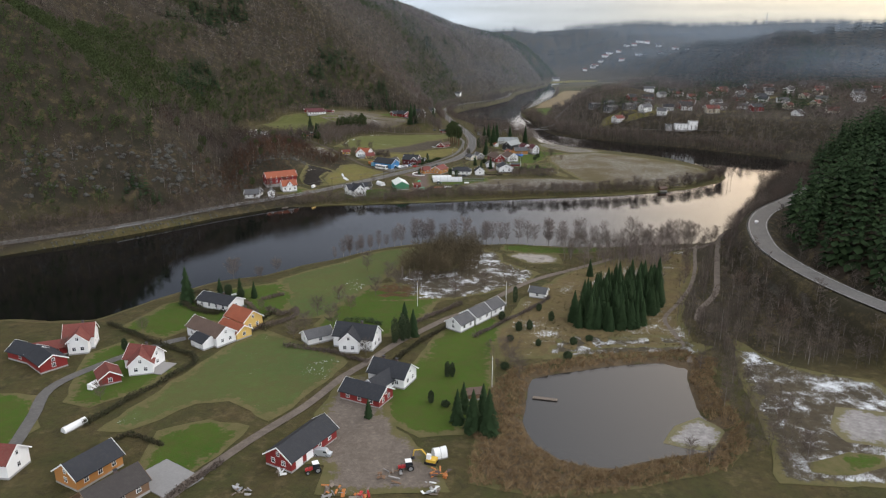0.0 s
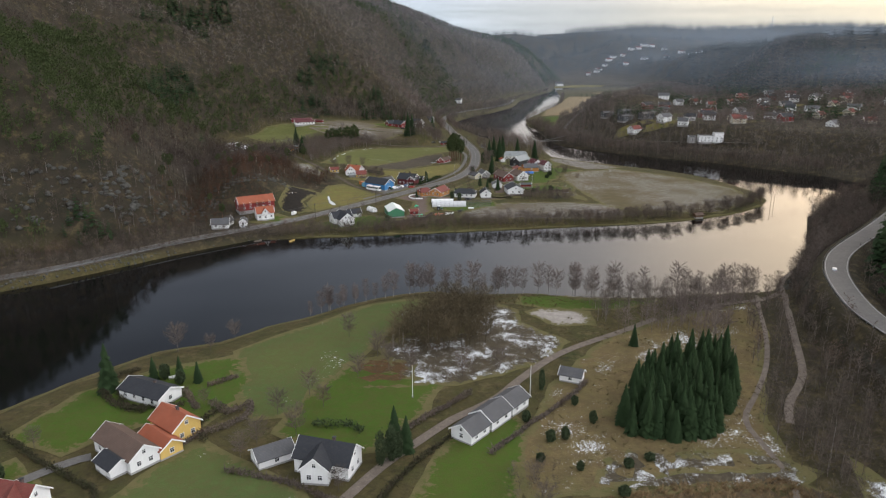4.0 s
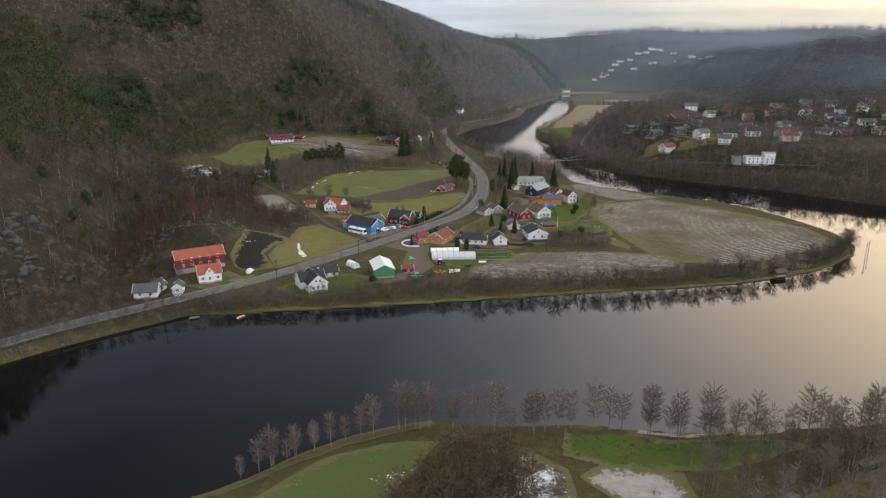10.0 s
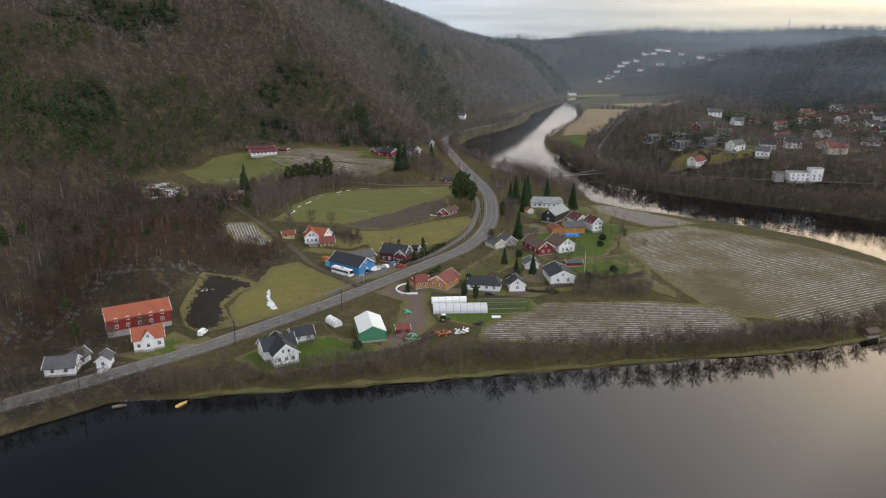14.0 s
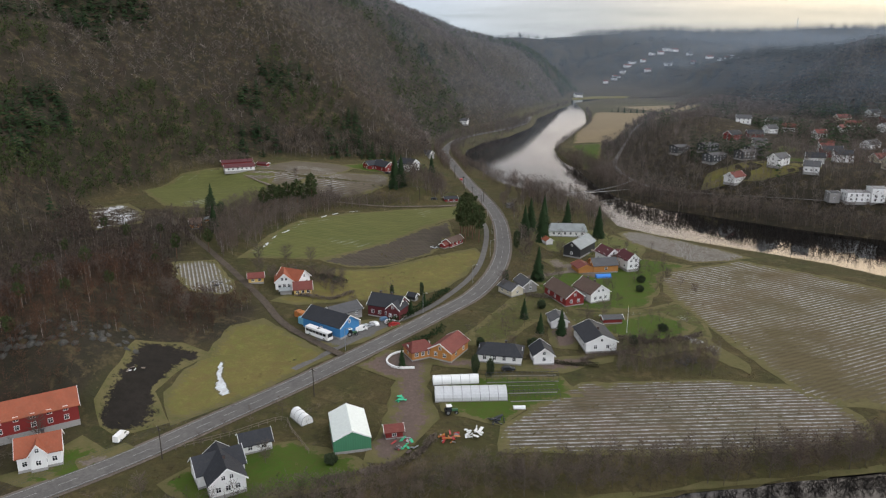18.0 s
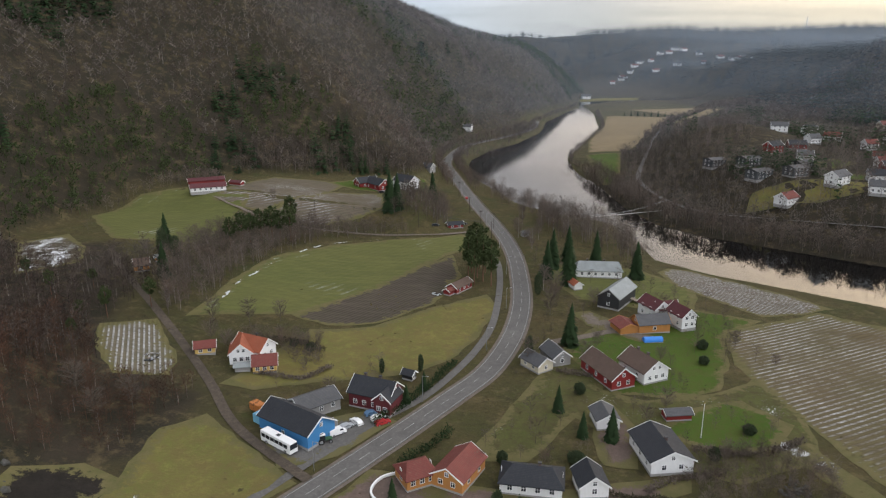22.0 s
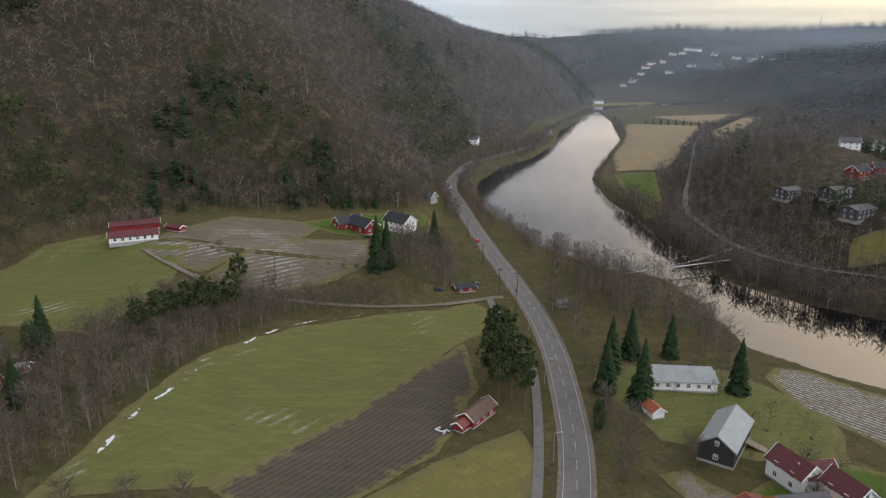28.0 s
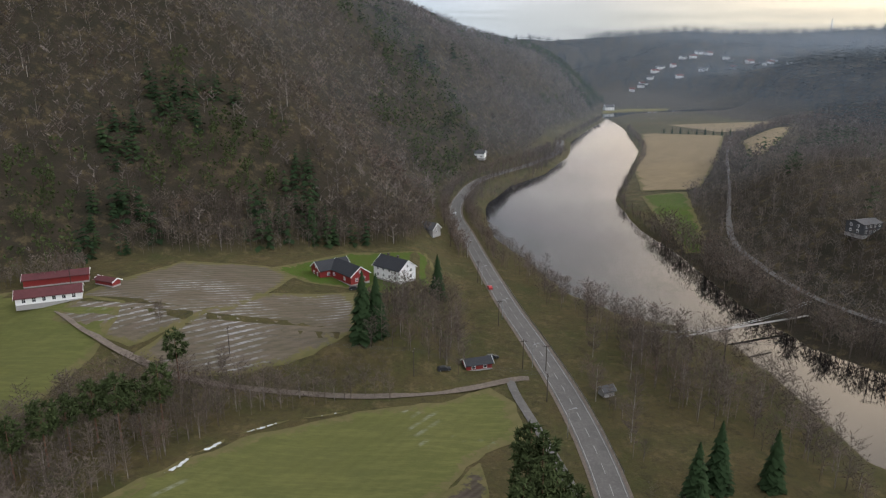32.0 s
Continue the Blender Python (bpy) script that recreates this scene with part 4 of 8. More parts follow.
def scatter(name, template_list, x, y, height, material, label, category, seed=0, sink=0.2, flatten=None):
    """Many small plants joined into one mesh, each turned, scaled and tinted by chance."""
    r = rng(seed)
    z = ground(x, y) - sink
    which, turn, tint = r.randint(0, len(template_list), len(x)), r.uniform(0, math.tau, len(x)), r.uniform(0, 1, len(x))
    V, F, T, n0 = [], [], [], 0
    for k, (tv, tf) in enumerate(template_list):
        sel = np.where(which == k)[0]
        if not len(sel):
            continue
        c, s = np.cos(turn[sel])[:, None], np.sin(turn[sel])[:, None]
        h = height[sel][:, None]
        wide = h * (1 if flatten is None else flatten)
        vx, vy = (tv[:, 0] * c - tv[:, 1] * s) * wide + x[sel][:, None], (tv[:, 0] * s + tv[:, 1] * c) * wide + y[sel][:, None]
        vz = tv[:, 2] * h + z[sel][:, None]
        V.append(np.stack([vx, vy, vz], -1).reshape(-1, 3))
        F.append((tf[None] + (n0 + np.arange(len(sel)) * len(tv))[:, None, None]).reshape(-1, 3))
        T.append(np.repeat(tint[sel], len(tv)))
        n0 += len(sel) * len(tv)
    me = fill(bpy.data.meshes.new(name), np.vstack(V), np.vstack(F), np.concatenate(T))
    me.materials.append(material)
    return tagged(new(name, me), label, category, kind="stuff")


def stemmed(arrays, r, width=0.016):
    """A crown with a plain stem, for trees far off."""
    v, f = arrays
    sv, sf = sliver_set(np.zeros((2, 3)), np.array([[0.02, 0, 0.9], [0, 0.02, 0.9]]), width, rng(r))
    return np.vstack([v, sv]), np.vstack([f, sf + len(v)])


def with_trunk(arrays, r0=0.012, height=0.9):
    tv, tf, _ = trunk_arrays(height, r0, 3, 0)
    v, f = arrays
    return np.vstack([v, tv]), np.vstack([f, tf + len(v)])


def jittered(x0, x1, y0, y1, gap, seed):
    r = rng(seed)
    gx, gy = np.meshgrid(np.arange(x0, x1, gap), np.arange(y0, y1, gap))
    return (gx + r.uniform(-0.85, 0.85, gx.shape) * gap).ravel(), (gy + r.uniform(-0.85, 0.85, gy.shape) * gap).ravel()


BUSHES = [bare_arrays(500 + k, 14, 140, 0.42, 0.05, 0.007, 0.0075, short=0.6) for k in range(4)]
FAR_BARE = [stemmed(bare_arrays(520 + k, 10, 44, 0.25 + 0.03 * (k % 3), 0.24, 0.009, 0.015, short=0.7), 700 + k, 0.011) for k in range(6)]
TINY_BARE = [bare_arrays(530 + k, 6, 20, 0.32, 0.15, 0.022, 0.036, short=0.7) for k in range(5)]
NEAR_BARE = [with_trunk(bare_arrays(540 + k, 22, 230, 0.24 + 0.03 * (k % 3), 0.26, 0.0048, 0.0058, short=0.6), 0.009) for k in range(6)]
STEMS = [sliver_set(np.zeros((2, 3)), np.array([[0.03, 0, 0.85], [-0.02, 0.03, 0.8]]), 0.0085, rng(690 + k)) for k in range(3)]
TINY_PINE = [pine_arrays(640 + k, 10, 4, 0.3, 0.28, 0.2) for k in range(4)]
REEDS = [sliver_set(np.column_stack([rng(650 + k).uniform(-0.6, 0.6, (16, 2)), np.zeros(16)]), np.column_stack([rng(660 + k).uniform(-0.9, 0.9, (16, 2)), rng(670 + k).uniform(0.6, 1.0, 16)]), 0.06, rng(680 + k)) for k in range(4)]
FAR_SPRUCE = [spruce_arrays(560 + k, 8, 6, 0.24, 0.04) for k in range(4)]
FAR_PINE = [stemmed(pine_arrays(600 + k, 15, 5, 0.34, 0.24, 0.18), 710 + k, 0.02) for k in range(4)]
TINY_SPRUCE = [spruce_arrays(620 + k, 5, 5, 0.26, 0.04) for k in range(4)]


# ---- ground cover, near shore ----
drape("field", poly("-60,236 -48,226 -29,212 -26,207 -32,192 -39,178 -44,170 -57,182 -66,181 -73,172 -81,166 -88,166 -77,197 -73,209"), FIELD_GREEN, "short green winter field with thin snow")
drape("field", poly("-66,290 -55,303 -42,315 -27,333 -12,340 3,340 -4,324 -12,308 -18,291 -29,269 -36,244 -49,243 -60,262"), FIELD_GREEN, "green sown field along the river bank")
drape("lawn", poly("-15,186 -4,209 3,233 18,253 27,239 22,215 18,186 14,174 8,163 -3,161 -11,169"), LAWN, "mown green garden lawn", category="lawn")
drape("lawn", poly("-112,235 -104,262 -88,276 -62,288 -52,262 -60,240 -78,240 -92,226"), LAWN, "green garden lawn by the river", category="lawn")
drape("lawn", poly("-108,196 -112,214 -102,226 -88,212 -78,202 -84,188 -96,178 -104,182"), LAWN, "green garden lawn behind a hedge", category="lawn")
drape("lawn", poly("-140,150 -136,190 -112,186 -104,168 -108,150"), LAWN, "dark green garden lawn", category="lawn")
drape("lawn", poly("-70,144 -72,166 -60,172 -48,168 -52,154 -58,146"), LAWN, "round green garden lawn beside a terrace", category="lawn")
drape("lawn", poly("-42,236 -36,260 -22,282 4,262 0,248 -14,226 -28,226"), LAWN, "green lawn under bare fruit trees", category="lawn")
drape("meadow", poly("22,206 20,222 28,242 36,262 60,296 84,312 100,320 128,332 120,300 104,268 92,240 88,216 60,216 36,208"), ROUGH, "rough straw-coloured pasture with specks of snow", category="meadow")
drape("reed_bed", poly("16,184 24,200 40,207 60,212 84,214 92,206 84,190 84,168 80,156 70,146 44,138 24,136 8,142 12,164"), REED, "dead yellow reeds round the pond", category="reeds", lift=0.06)
drape("snowy_ground", poly("104,222 98,206 92,186 88,164 80,140 112,138 130,160 134,190 120,196 110,204"), SNOWY, "snow on rough cut ground", category="snow")
drape("snowy_ground", poly("36,207 42,222 52,228 66,226 84,226 94,216 86,210 70,211 50,208"), SNOWY, "patchy snow on brushwood", category="snow")
drape("snowy_ground", poly("-6,262 -18,290 -8,302 8,300 24,338 34,326 34,312 48,294 40,280 22,268 8,262"), SNOWY, "snow and brushwood in a felled wood", category="snow")
drape("sand_patch", poly("36,322 44,329 62,323 61,308 46,307"), SAND, "pale bare sand patch", category="sand", soft=1.2)
drape("yard", poly("-28,195 -17,200 -13,186 -9,166 0,154 4,138 -26,138 -26,150 -36,150"), GRAVEL, "brown gravel farmyard", category="yard", lift=0.13)
drape("shore_meadow", poly("34,332 38,349 52,351 62,340 90,342 100,336 73,325 53,324 40,328"), LAWN, "green shore meadow", category="meadow")

drape("leaf_litter", poly("-27,281 -14,285 -3,277 -5,262 -14,258 -22,262"), soil("beech_litter", (0.115, 0.060, 0.030), (0.085, 0.050, 0.026), (0.055, 0.044, 0.020), 0.12, 0.9), "red-brown fallen leaves under a bare tree", category="litter", edge=2.5, soft=5.0)
drape("shore_sand", poly("56,345 70,342 88,347 90,350 72,346 58,349"), SAND, "narrow strip of pale sand by the water", category="sand", soft=1.2, cell=2.0)
drape("frozen_pool", poly("106,157 106,165 113,175 125,172 132,162 116,154"), ICE_AND_REFLECTION, "grey ice over a shallow pool", category="ice", lift=0.16)
drape("grass_patch", poly("91,148 104,153 112,151 110,146 100,143 90,144"), LAWN, "green patch in old snow", category="grass", lift=0.16)
drape("stony_ground", poly("84,558 98,541 104,522 101,514 93,528 86,545"), SNOWY, "stones and old snow on rough grass", category="ground")
road("track", poly("106,326 120,331 134,335 147,345"), 2.6, GRAVEL, "pale stony track to the river", category="track")
road("lane", poly("-64,128 -55,146 -46,162 -35,179 -27,196 -21,205 -12,220 -4,230 6,242 13,248 20,255 27,265 38,279 49,289 68,302 84,314"), 2.8, GRAVEL, "narrow gravel lane", category="lane")
road("lane", poly("-122,130 -106,150 -108,172 -112,190 -104,206 -90,222 -84,226"), 3.4, ASPHALT, "narrow grey asphalt lane", category="lane")
BROOK = poly("140,352 134,340 126,321 117,296 107,274 96,256 86,241 85,228 85,214 83,206")
TRACK = poly("169,379 156,364 146,342 136,319 126,294 115,267 102,249 97,238")
road("brook", BROOK, 1.6, GRAVEL, "narrow frozen brook with snowy banks", category="brook")
road("track", TRACK, 2.4, GRAVEL, "gravel track through bare woods", category="track")
highway, HIGHWAY_LINE = road("highway", HIGHWAY, 8.6, ASPHALT, "curved grey main road on the slope", lift=0.5)

# ---- ground cover, village shore ----
drape("field", poly("106,620 133,628 150,636 172,616 195,592 216,560 216,536 206,518 181,492 160,487 144,490 112,496 106,524 102,556 98,590"), BIG_ROWS, "brown stubble field in rows with thin snow", cell=8)
drape("field", poly("18,474 20,486 34,499 47,510 90,511 109,508 122,490 120,480 101,474 60,472"), ROWS, "ploughed rows with snow in the furrows")
drape("field", poly("104,686 112,696 122,694 150,658 158,640 142,634 126,632 104,668"), STRIP_ROWS, "strip of furrows full of snow")
drape("field", poly("-84,618 -80,638 -78,657 -69,691 -58,706 -43,722 -19,735 4,741 18,752 25,741 26,722 14,716 -18,663 -47,629 -69,624"), MEADOW, "green hay meadow with traces of snow")
RIM = smooth_line(poly("-81,618 -77.5,632 -76,652 -72,666 -66,686 -55,711 -43,725 -30,732 -14,738"), 1.0)
r = rng(811)
k = 2
while k < len(RIM) - 8:
    piece = RIM[k:k + r.randint(7, 20)]
    across = np.column_stack([np.gradient(piece[:, 1]), -np.gradient(piece[:, 0])])
    wide = r.uniform(0.5, 1.5) * np.sin(np.linspace(0.25, math.pi - 0.25, len(piece)))
    drape("snow_patch", np.vstack([piece, (piece + across * wide[:, None])[::-1]]), SNOW, "broken rim of old snow at the meadow edge", category="snow", edge=0.5, lift=0.2, seed=k, soft=0.5, cell=0.8)
    k += len(piece) + r.randint(1, 4)
drape("field", poly("-49,628 -22,663 13,712 15,680 3,644 -17,625 -35,621"), BROWN_ROWS, "brown furrowed field")
drape("field", poly("-41,617 -19,622 2,640 24,656 28,642 18,613 8,594 -6,584 -26,580 -50,572 -60,574"), STUBBLE, "yellowed grass field")
drape("field", poly("-76,502 -69,488 -53,501 -31,529 -59,558 -69,549 -71,530 -74,515"), STUBBLE, "mown yellow-green slope")
drape("soil_heap_ground", poly("-92,494 -87,486 -81,482 -70,489 -78,502 -75,516 -69,528 -80,532 -92,524 -90,508"), BARE, "black levelled topsoil", category="soil", edge=0.6, soft=1.2)
drape("snow_patch", poly("-67,523 -64,524 -62,514 -55,501 -58,500 -63,507"), SNOW, "melting snow streak on the grass", category="snow", edge=0.6, soft=1.4, cell=0.6, lift=0.14)
drape("field", poly("-108,606 -92,614 -77,588 -75,576 -90,572 -101,586"), SNOW_ROWS, "small garden plot under striped snow")
drape("field", poly("-186,700 -170,716 -150,690 -144,670 -163,656"), SNOWY, "snowy clearing among bare trees")
drape("field", poly("-176,753 -159,780 -133,788 -98,780 -99,740 -104,698 -147,708"), MEADOW, "green pasture below the hillside")
drape("field", poly("-118,771 -111,796 -94,826 -63,830 -50,822 -61,785 -90,760"), FARM_ROWS, "harvested brown field with snow traces")
drape("field", poly("-88,757 -57,800 -27,808 -22,772 -35,761 -60,750 -72,748"), FARM_ROWS, "harvested light brown field")
drape("lawn", poly("-62,828 -46,846 -34,860 0,866 6,840 -4,806 -26,812 -46,816"), LAWN, "bright green farmhouse lawn", category="lawn")
drape("lawn", poly("44,600 58,618 96,642 124,628 104,612 96,590 86,572 70,566 54,570"), LAWN, "green lawn between village houses", category="lawn")
drape("lawn", poly("-64,462 -54,474 -34,480 -14,470 -16,462 -50,452"), LAWN, "green lawn below the road", category="lawn")
drape("lawn", poly("-104,464 -86,476 -80,472 -92,460"), LAWN, "small green lawn", category="lawn")
drape("lawn", poly("4,494 4,516 42,514 46,500 28,494 20,486"), LAWN, "green grass round the greenhouses", category="lawn")
drape("lawn", poly("50,680 54,694 96,690 112,660 104,640 80,640 60,650"), MEADOW, "rough grass round the long white house", category="lawn")
drape("yard", poly("-16,470 -8,470 4,490 0,508 2,522 20,518 42,516 60,524 62,530 20,524 0,530 -14,534 -22,522 -10,512 -12,490"), RED_GRAVEL, "reddish gravel yards and drive", category="yard", lift=0.15)
drape("yard", poly("-36,534 -22,540 -8,556 -14,562 -26,558 -44,552"), ASPHALT, "dark asphalt forecourt", category="yard", lift=0.15)
drape("lawn", poly("8,538 20,556 36,586 46,602 56,594 52,572 62,566 84,570 100,580 104,558 98,536 72,526 58,534 40,556 24,536"), VILLAGE_GRASS, "rough village grass with worn patches", category="lawn")
drape("lawn", poly("60,548 70,560 90,566 98,552 88,540 72,538"), LAWN, "green lawn beside a white house", category="lawn", lift=0.14)
drape("lawn", poly("-98,468 -90,482 -84,478 -76,472 -84,460"), LAWN, "green lawn before the red barn", category="lawn", lift=0.14)
drape("yard", poly("62,636 70,626 82,608 72,606 58,622 54,634"), GRAVEL, "gravel farm drive", category="yard", lift=0.15)
drape("yard", poly("44,560 52,566 56,548 50,532 42,534"), RED_GRAVEL, "reddish gravel drive", category="yard", lift=0.15)
drape("yard", poly("-88,472 -78,480 -70,474 -80,464"), GRAVEL, "gravel farm drive", category="yard", lift=0.15)
for k, ring in enumerate(("186,784 196,800 236,792 262,776 256,764 220,768", "236,800 262,812 290,806 284,796 256,790", "300,772 330,790 344,780 318,764", "350,812 384,836 400,822 372,800", "430,830 470,850 480,836 446,816", "250,850 284,872 296,858 268,838", "390,900 430,925 444,910 410,886", "480,950 530,980 544,960 500,936")):
    drape("lawn", poly(ring), LAWN if k % 2 else STUBBLE, "green garden grass on the far slope", category="lawn", cell=8, seed=k)
drape("field", poly("261,1414 349,1387 249,1157 197,1057 155,1058 178,1159"), FAR_ROWS, "pale straw-coloured stubble field", cell=7, lift=0.5)
drape("field", poly("150,1042 185,1052 150,925 140,900 133,905 139,970"), LAWN, "small green field by the river", cell=7, lift=0.5)
drape("field", poly("319,1506 548,1568 488,1457 356,1419"), FAR_ROWS, "distant yellow field", cell=7, lift=0.5)
drape("field", poly("321,1284 366,1264 254,1085 243,1085"), FAR_ROWS, "pale field behind a railway", cell=7, lift=0.5)
drape("field", poly("275,1640 300,1700 372,1735 420,1790 340,1775 290,1740"), STUBBLE, "distant yellow point of land", cell=7, lift=0.5)

road("cycle_path", poly("-42,520 -18,551 -2,568 8,584 17,603 24,625 30,661 33,694 31,715 26,745 25,757"), 2.6, ASPHALT, "narrow asphalt cycle path", category="path")
road("lane", poly("-28,530 -50,552 -63,574 -78,597 -99,627 -122,660 -140,690"), 2.8, DIRT, "gravel lane uphill", category="lane")
road("lane", poly("31,757 25,756 8,748 -9,744 -33,744 -68,747 -101,764 -118,776"), 3.0, GRAVEL, "gravel farm lane", category="lane")
road("lane", poly("42,607 56,612 66,616 76,610"), 3.4, GRAVEL, "gravel village lane", category="lane")
road("railway", poly("372,1420 310,1280 246,1130 207,1031 166,930 158,880 160,830 176,790 220,750 300,700"), 3.6, ASPHALT, "railway bed along the river", category="railway", gap=12)



def bank_strip(line, side, width, label, seed):
    """Dry grass from the water's edge inland."""
    line = smooth_line(poly(line), 6.0)
    d = np.gradient(line, axis=0)
    nr = side * np.stack([-d[:, 1], d[:, 0]], 1) / np.hypot(d[:, 0], d[:, 1])[:, None]
    w = width * rng(seed).uniform(0.6, 1.3, len(line))
    drape("bank_grass", np.vstack([line + nr * 1.0, (line + nr * w[:, None])[::-1]]), STRAW, label, cell=2.5, category="grass", seed=seed)


bank_strip("-420,200 -250,240 -159,254 -143,252 -127,253 -114,273 -94,296 -75,304 -61,318 -46,328 -32,341 -17,350 0,356", -1, 6.5, "dry yellow grass on the river bank", 51)
bank_strip("216,514 202,502 183,489 151,475 124,468 100,465 54,458 9,451 -33,445 -73,440", -1, 2.6, "dry brown grass on the village bank", 52)

# ---- woods ----
x, y = jittered(-760, 345, 330, 2300, 4.4, 1)
keep = x > -80 - 0.58 * y
x, y = x[keep], y[keep]
d, z = -signed(x, y, HILL), ground(x, y)
r1 = rng(5).uniform(0, 1, len(x))
keep = (d > 1) & (z - 102 < 0.066 * np.hypot(x, y) + 4) & (r1 < np.where(y > 1500, 0.42, np.where(y > 1000, 0.62, 0.85)))
x, y, d = x[keep], y[keep], d[keep]
spur = step(1650, 1750, y) * step(60, 150, x)
green = ripple(x, y, 90, 31, 3) + 0.25 * ripple(x, y, 18, 33, 2) + 0.75 * step(760, 520, y) * step(10, 60, d) + 0.35 * step(150, 300, d) + spur > 0.30
dark = ripple(x, y, 60, 41, 3) + 0.35 * spur > 0.46
size = rng(6).uniform(5.5, 12.5, len(x)) * np.where(y > 1000, 1.15, 1.0)
mid = y < 850 + rng(7).uniform(-160, 160, len(x))
far_off = ~mid
bare = ~green & ~dark
for kinds, on, twig in ((FAR_BARE, bare & mid, HILL_TWIG), (TINY_BARE, bare & far_off, HAZED_TWIG)):
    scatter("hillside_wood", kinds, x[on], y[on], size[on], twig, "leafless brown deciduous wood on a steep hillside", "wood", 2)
for kinds, on in ((FAR_PINE, green & ~dark & mid), (TINY_PINE, green & ~dark & far_off)):
    scatter("hillside_pines", kinds, x[on], y[on], size[on] * 0.95, PINE, "scattered green pines on the hillside", "wood", 3)
for kinds, on in ((FAR_SPRUCE, dark & mid), (TINY_SPRUCE, dark & far_off)):
    scatter("hillside_spruces", kinds, x[on], y[on], size[on] * 1.2, NEEDLE, "dark spruce stands on the hillside", "wood", 4)

on = bare & (y < 1050) & (rng(8).uniform(0, 1, len(x)) < 0.10 + 0.25 * step(40, 5, d))
scatter("birch_stems", STEMS, x[on], y[on], size[on] * 1.05, PALE_STEM, "pale birch stems among bare hillside trees", "wood", 9)

x, y = jittered(160, 420, 150, 600, 5.2, 11)
e = -signed(x, y, RIGHT_HILL)
sp = (e > 3) & (e < 110) & (edge_distance(x, y, HIGHWAY) > 9) & (ripple(x, y, 40, 43, 2) > -0.5)
scatter("spruce_wood", FAR_SPRUCE, x[sp], y[sp], rng(12).uniform(11, 21, sp.sum()), NEEDLE, "dense dark spruce wood on the slope", "wood", 12)

x, y = jittered(130, 720, 180, 1450, 4.9, 15)
e, g = -signed(x, y, RIGHT_HILL), -signed(x, y, RIGHT_RING)
on = (edge_distance(x, y, HIGHWAY) > 8) & (signed(x, y, RIVER) > 4) & (np.abs(x - 60) < 0.66 * y + 90)
crops = inside(x, y, poly("262,1416 352,1388 249,1157 197,1052 183,1050 145,905 130,896 138,1000 155,1060 178,1159")) | inside(x, y, poly("318,1290 368,1266 256,1082 240,1082"))
br = on & ~crops & (((e > -24) & (e <= 8)) | ((g > np.where(y < 950, -46, -16)) & (g < 56)) | ((g >= 56) & (ripple(x, y, 70, 44, 3) > -0.25)))
near = br & (y < 620)
scatter("slope_wood", FAR_BARE, x[near], y[near], rng(13).uniform(5, 10, near.sum()), TWIG, "bare brown scrub wood on the slope", "wood", 13)
br &= y >= 620
front = (x < 340) & (y < 1040)
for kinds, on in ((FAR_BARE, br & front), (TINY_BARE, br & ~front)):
    scatter("slope_wood", kinds, x[on], y[on], rng(13).uniform(6, 12, on.sum()), HAZED_TWIG, "bare brown wood on the far bank", "wood", 16)
sq = (g > 40) & (g < 560) & (ripple(x, y, 45, 47, 3) > 0.30) & (y > 700)
scatter("village_spruces", TINY_SPRUCE, x[sq], y[sq], rng(14).uniform(8, 15, sq.sum()), NEEDLE, "dark conifers between hillside houses", "wood", 14)

x, y = jittered(430, 1500, 1060, 1900, 13.5, 17)
on = (np.abs(x) < 0.72 * y + 60) & (ground(x, y) > 24)
scatter("ridge_spruces", TINY_SPRUCE, x[on], y[on], rng(18).uniform(13, 24, on.sum()), HAZED_WOOD, "dense dark spruce forest on the ridge", "wood", 18, flatten=1.4)

x, y = jittered(-300, 2400, 1500, 3500, 25, 21)
fw = (-signed(x, y, HILL) < 0) & (signed(x, y, RIVER) > 12) & (np.abs(x) < 0.72 * y + 60) & ((y > 1880) | (x < 440)) & (ripple(x, y, 200, 51, 3) > -0.55) & (ground(x, y) > 12)
scatter("far_woods", TINY_SPRUCE, x[fw], y[fw], rng(22).uniform(16, 27, fw.sum()), HAZED_WOOD, "distant dark wooded hills", "wood", 22, flatten=1.7)

# copses and thickets
def thicket(name, ring, gap, low, top, label, seed, kinds=None, material=None, patchy=-2.0, category="thicket", stems=0.0):
    ring = poly(ring)
    lo, hi = ring.min(0), ring.max(0)
    x, y = jittered(lo[0], hi[0], lo[1], hi[1], gap, seed)
    on = inside(x, y, ring) & (ripple(x, y, 22, seed, 2) > patchy) & (signed(x, y, RIVER) > 2) & (signed(x, y, POND) > 1.5)
    on &= (edge_distance(x, y, MAIN_LINE) > 7) & (edge_distance(x, y, HIGHWAY) > 9) & (edge_distance(x, y, BROOK) > 1.5) & (edge_distance(x, y, TRACK) > 1.8)
    x, y = x[on], y[on]
    size = rng(seed).uniform(low, top, len(x))
    pale = rng(seed + 1).uniform(0, 1, len(x)) < stems
    if pale.any():
        scatter("birch_stems", STEMS, x[pale], y[pale], size[pale] * 1.05, PALE_STEM, "slim pale birch stems in a bare thicket", "thicket", seed)
    return scatter(name, kinds or NEAR_BARE, x, y, size, material or TWIG, label, category, seed)


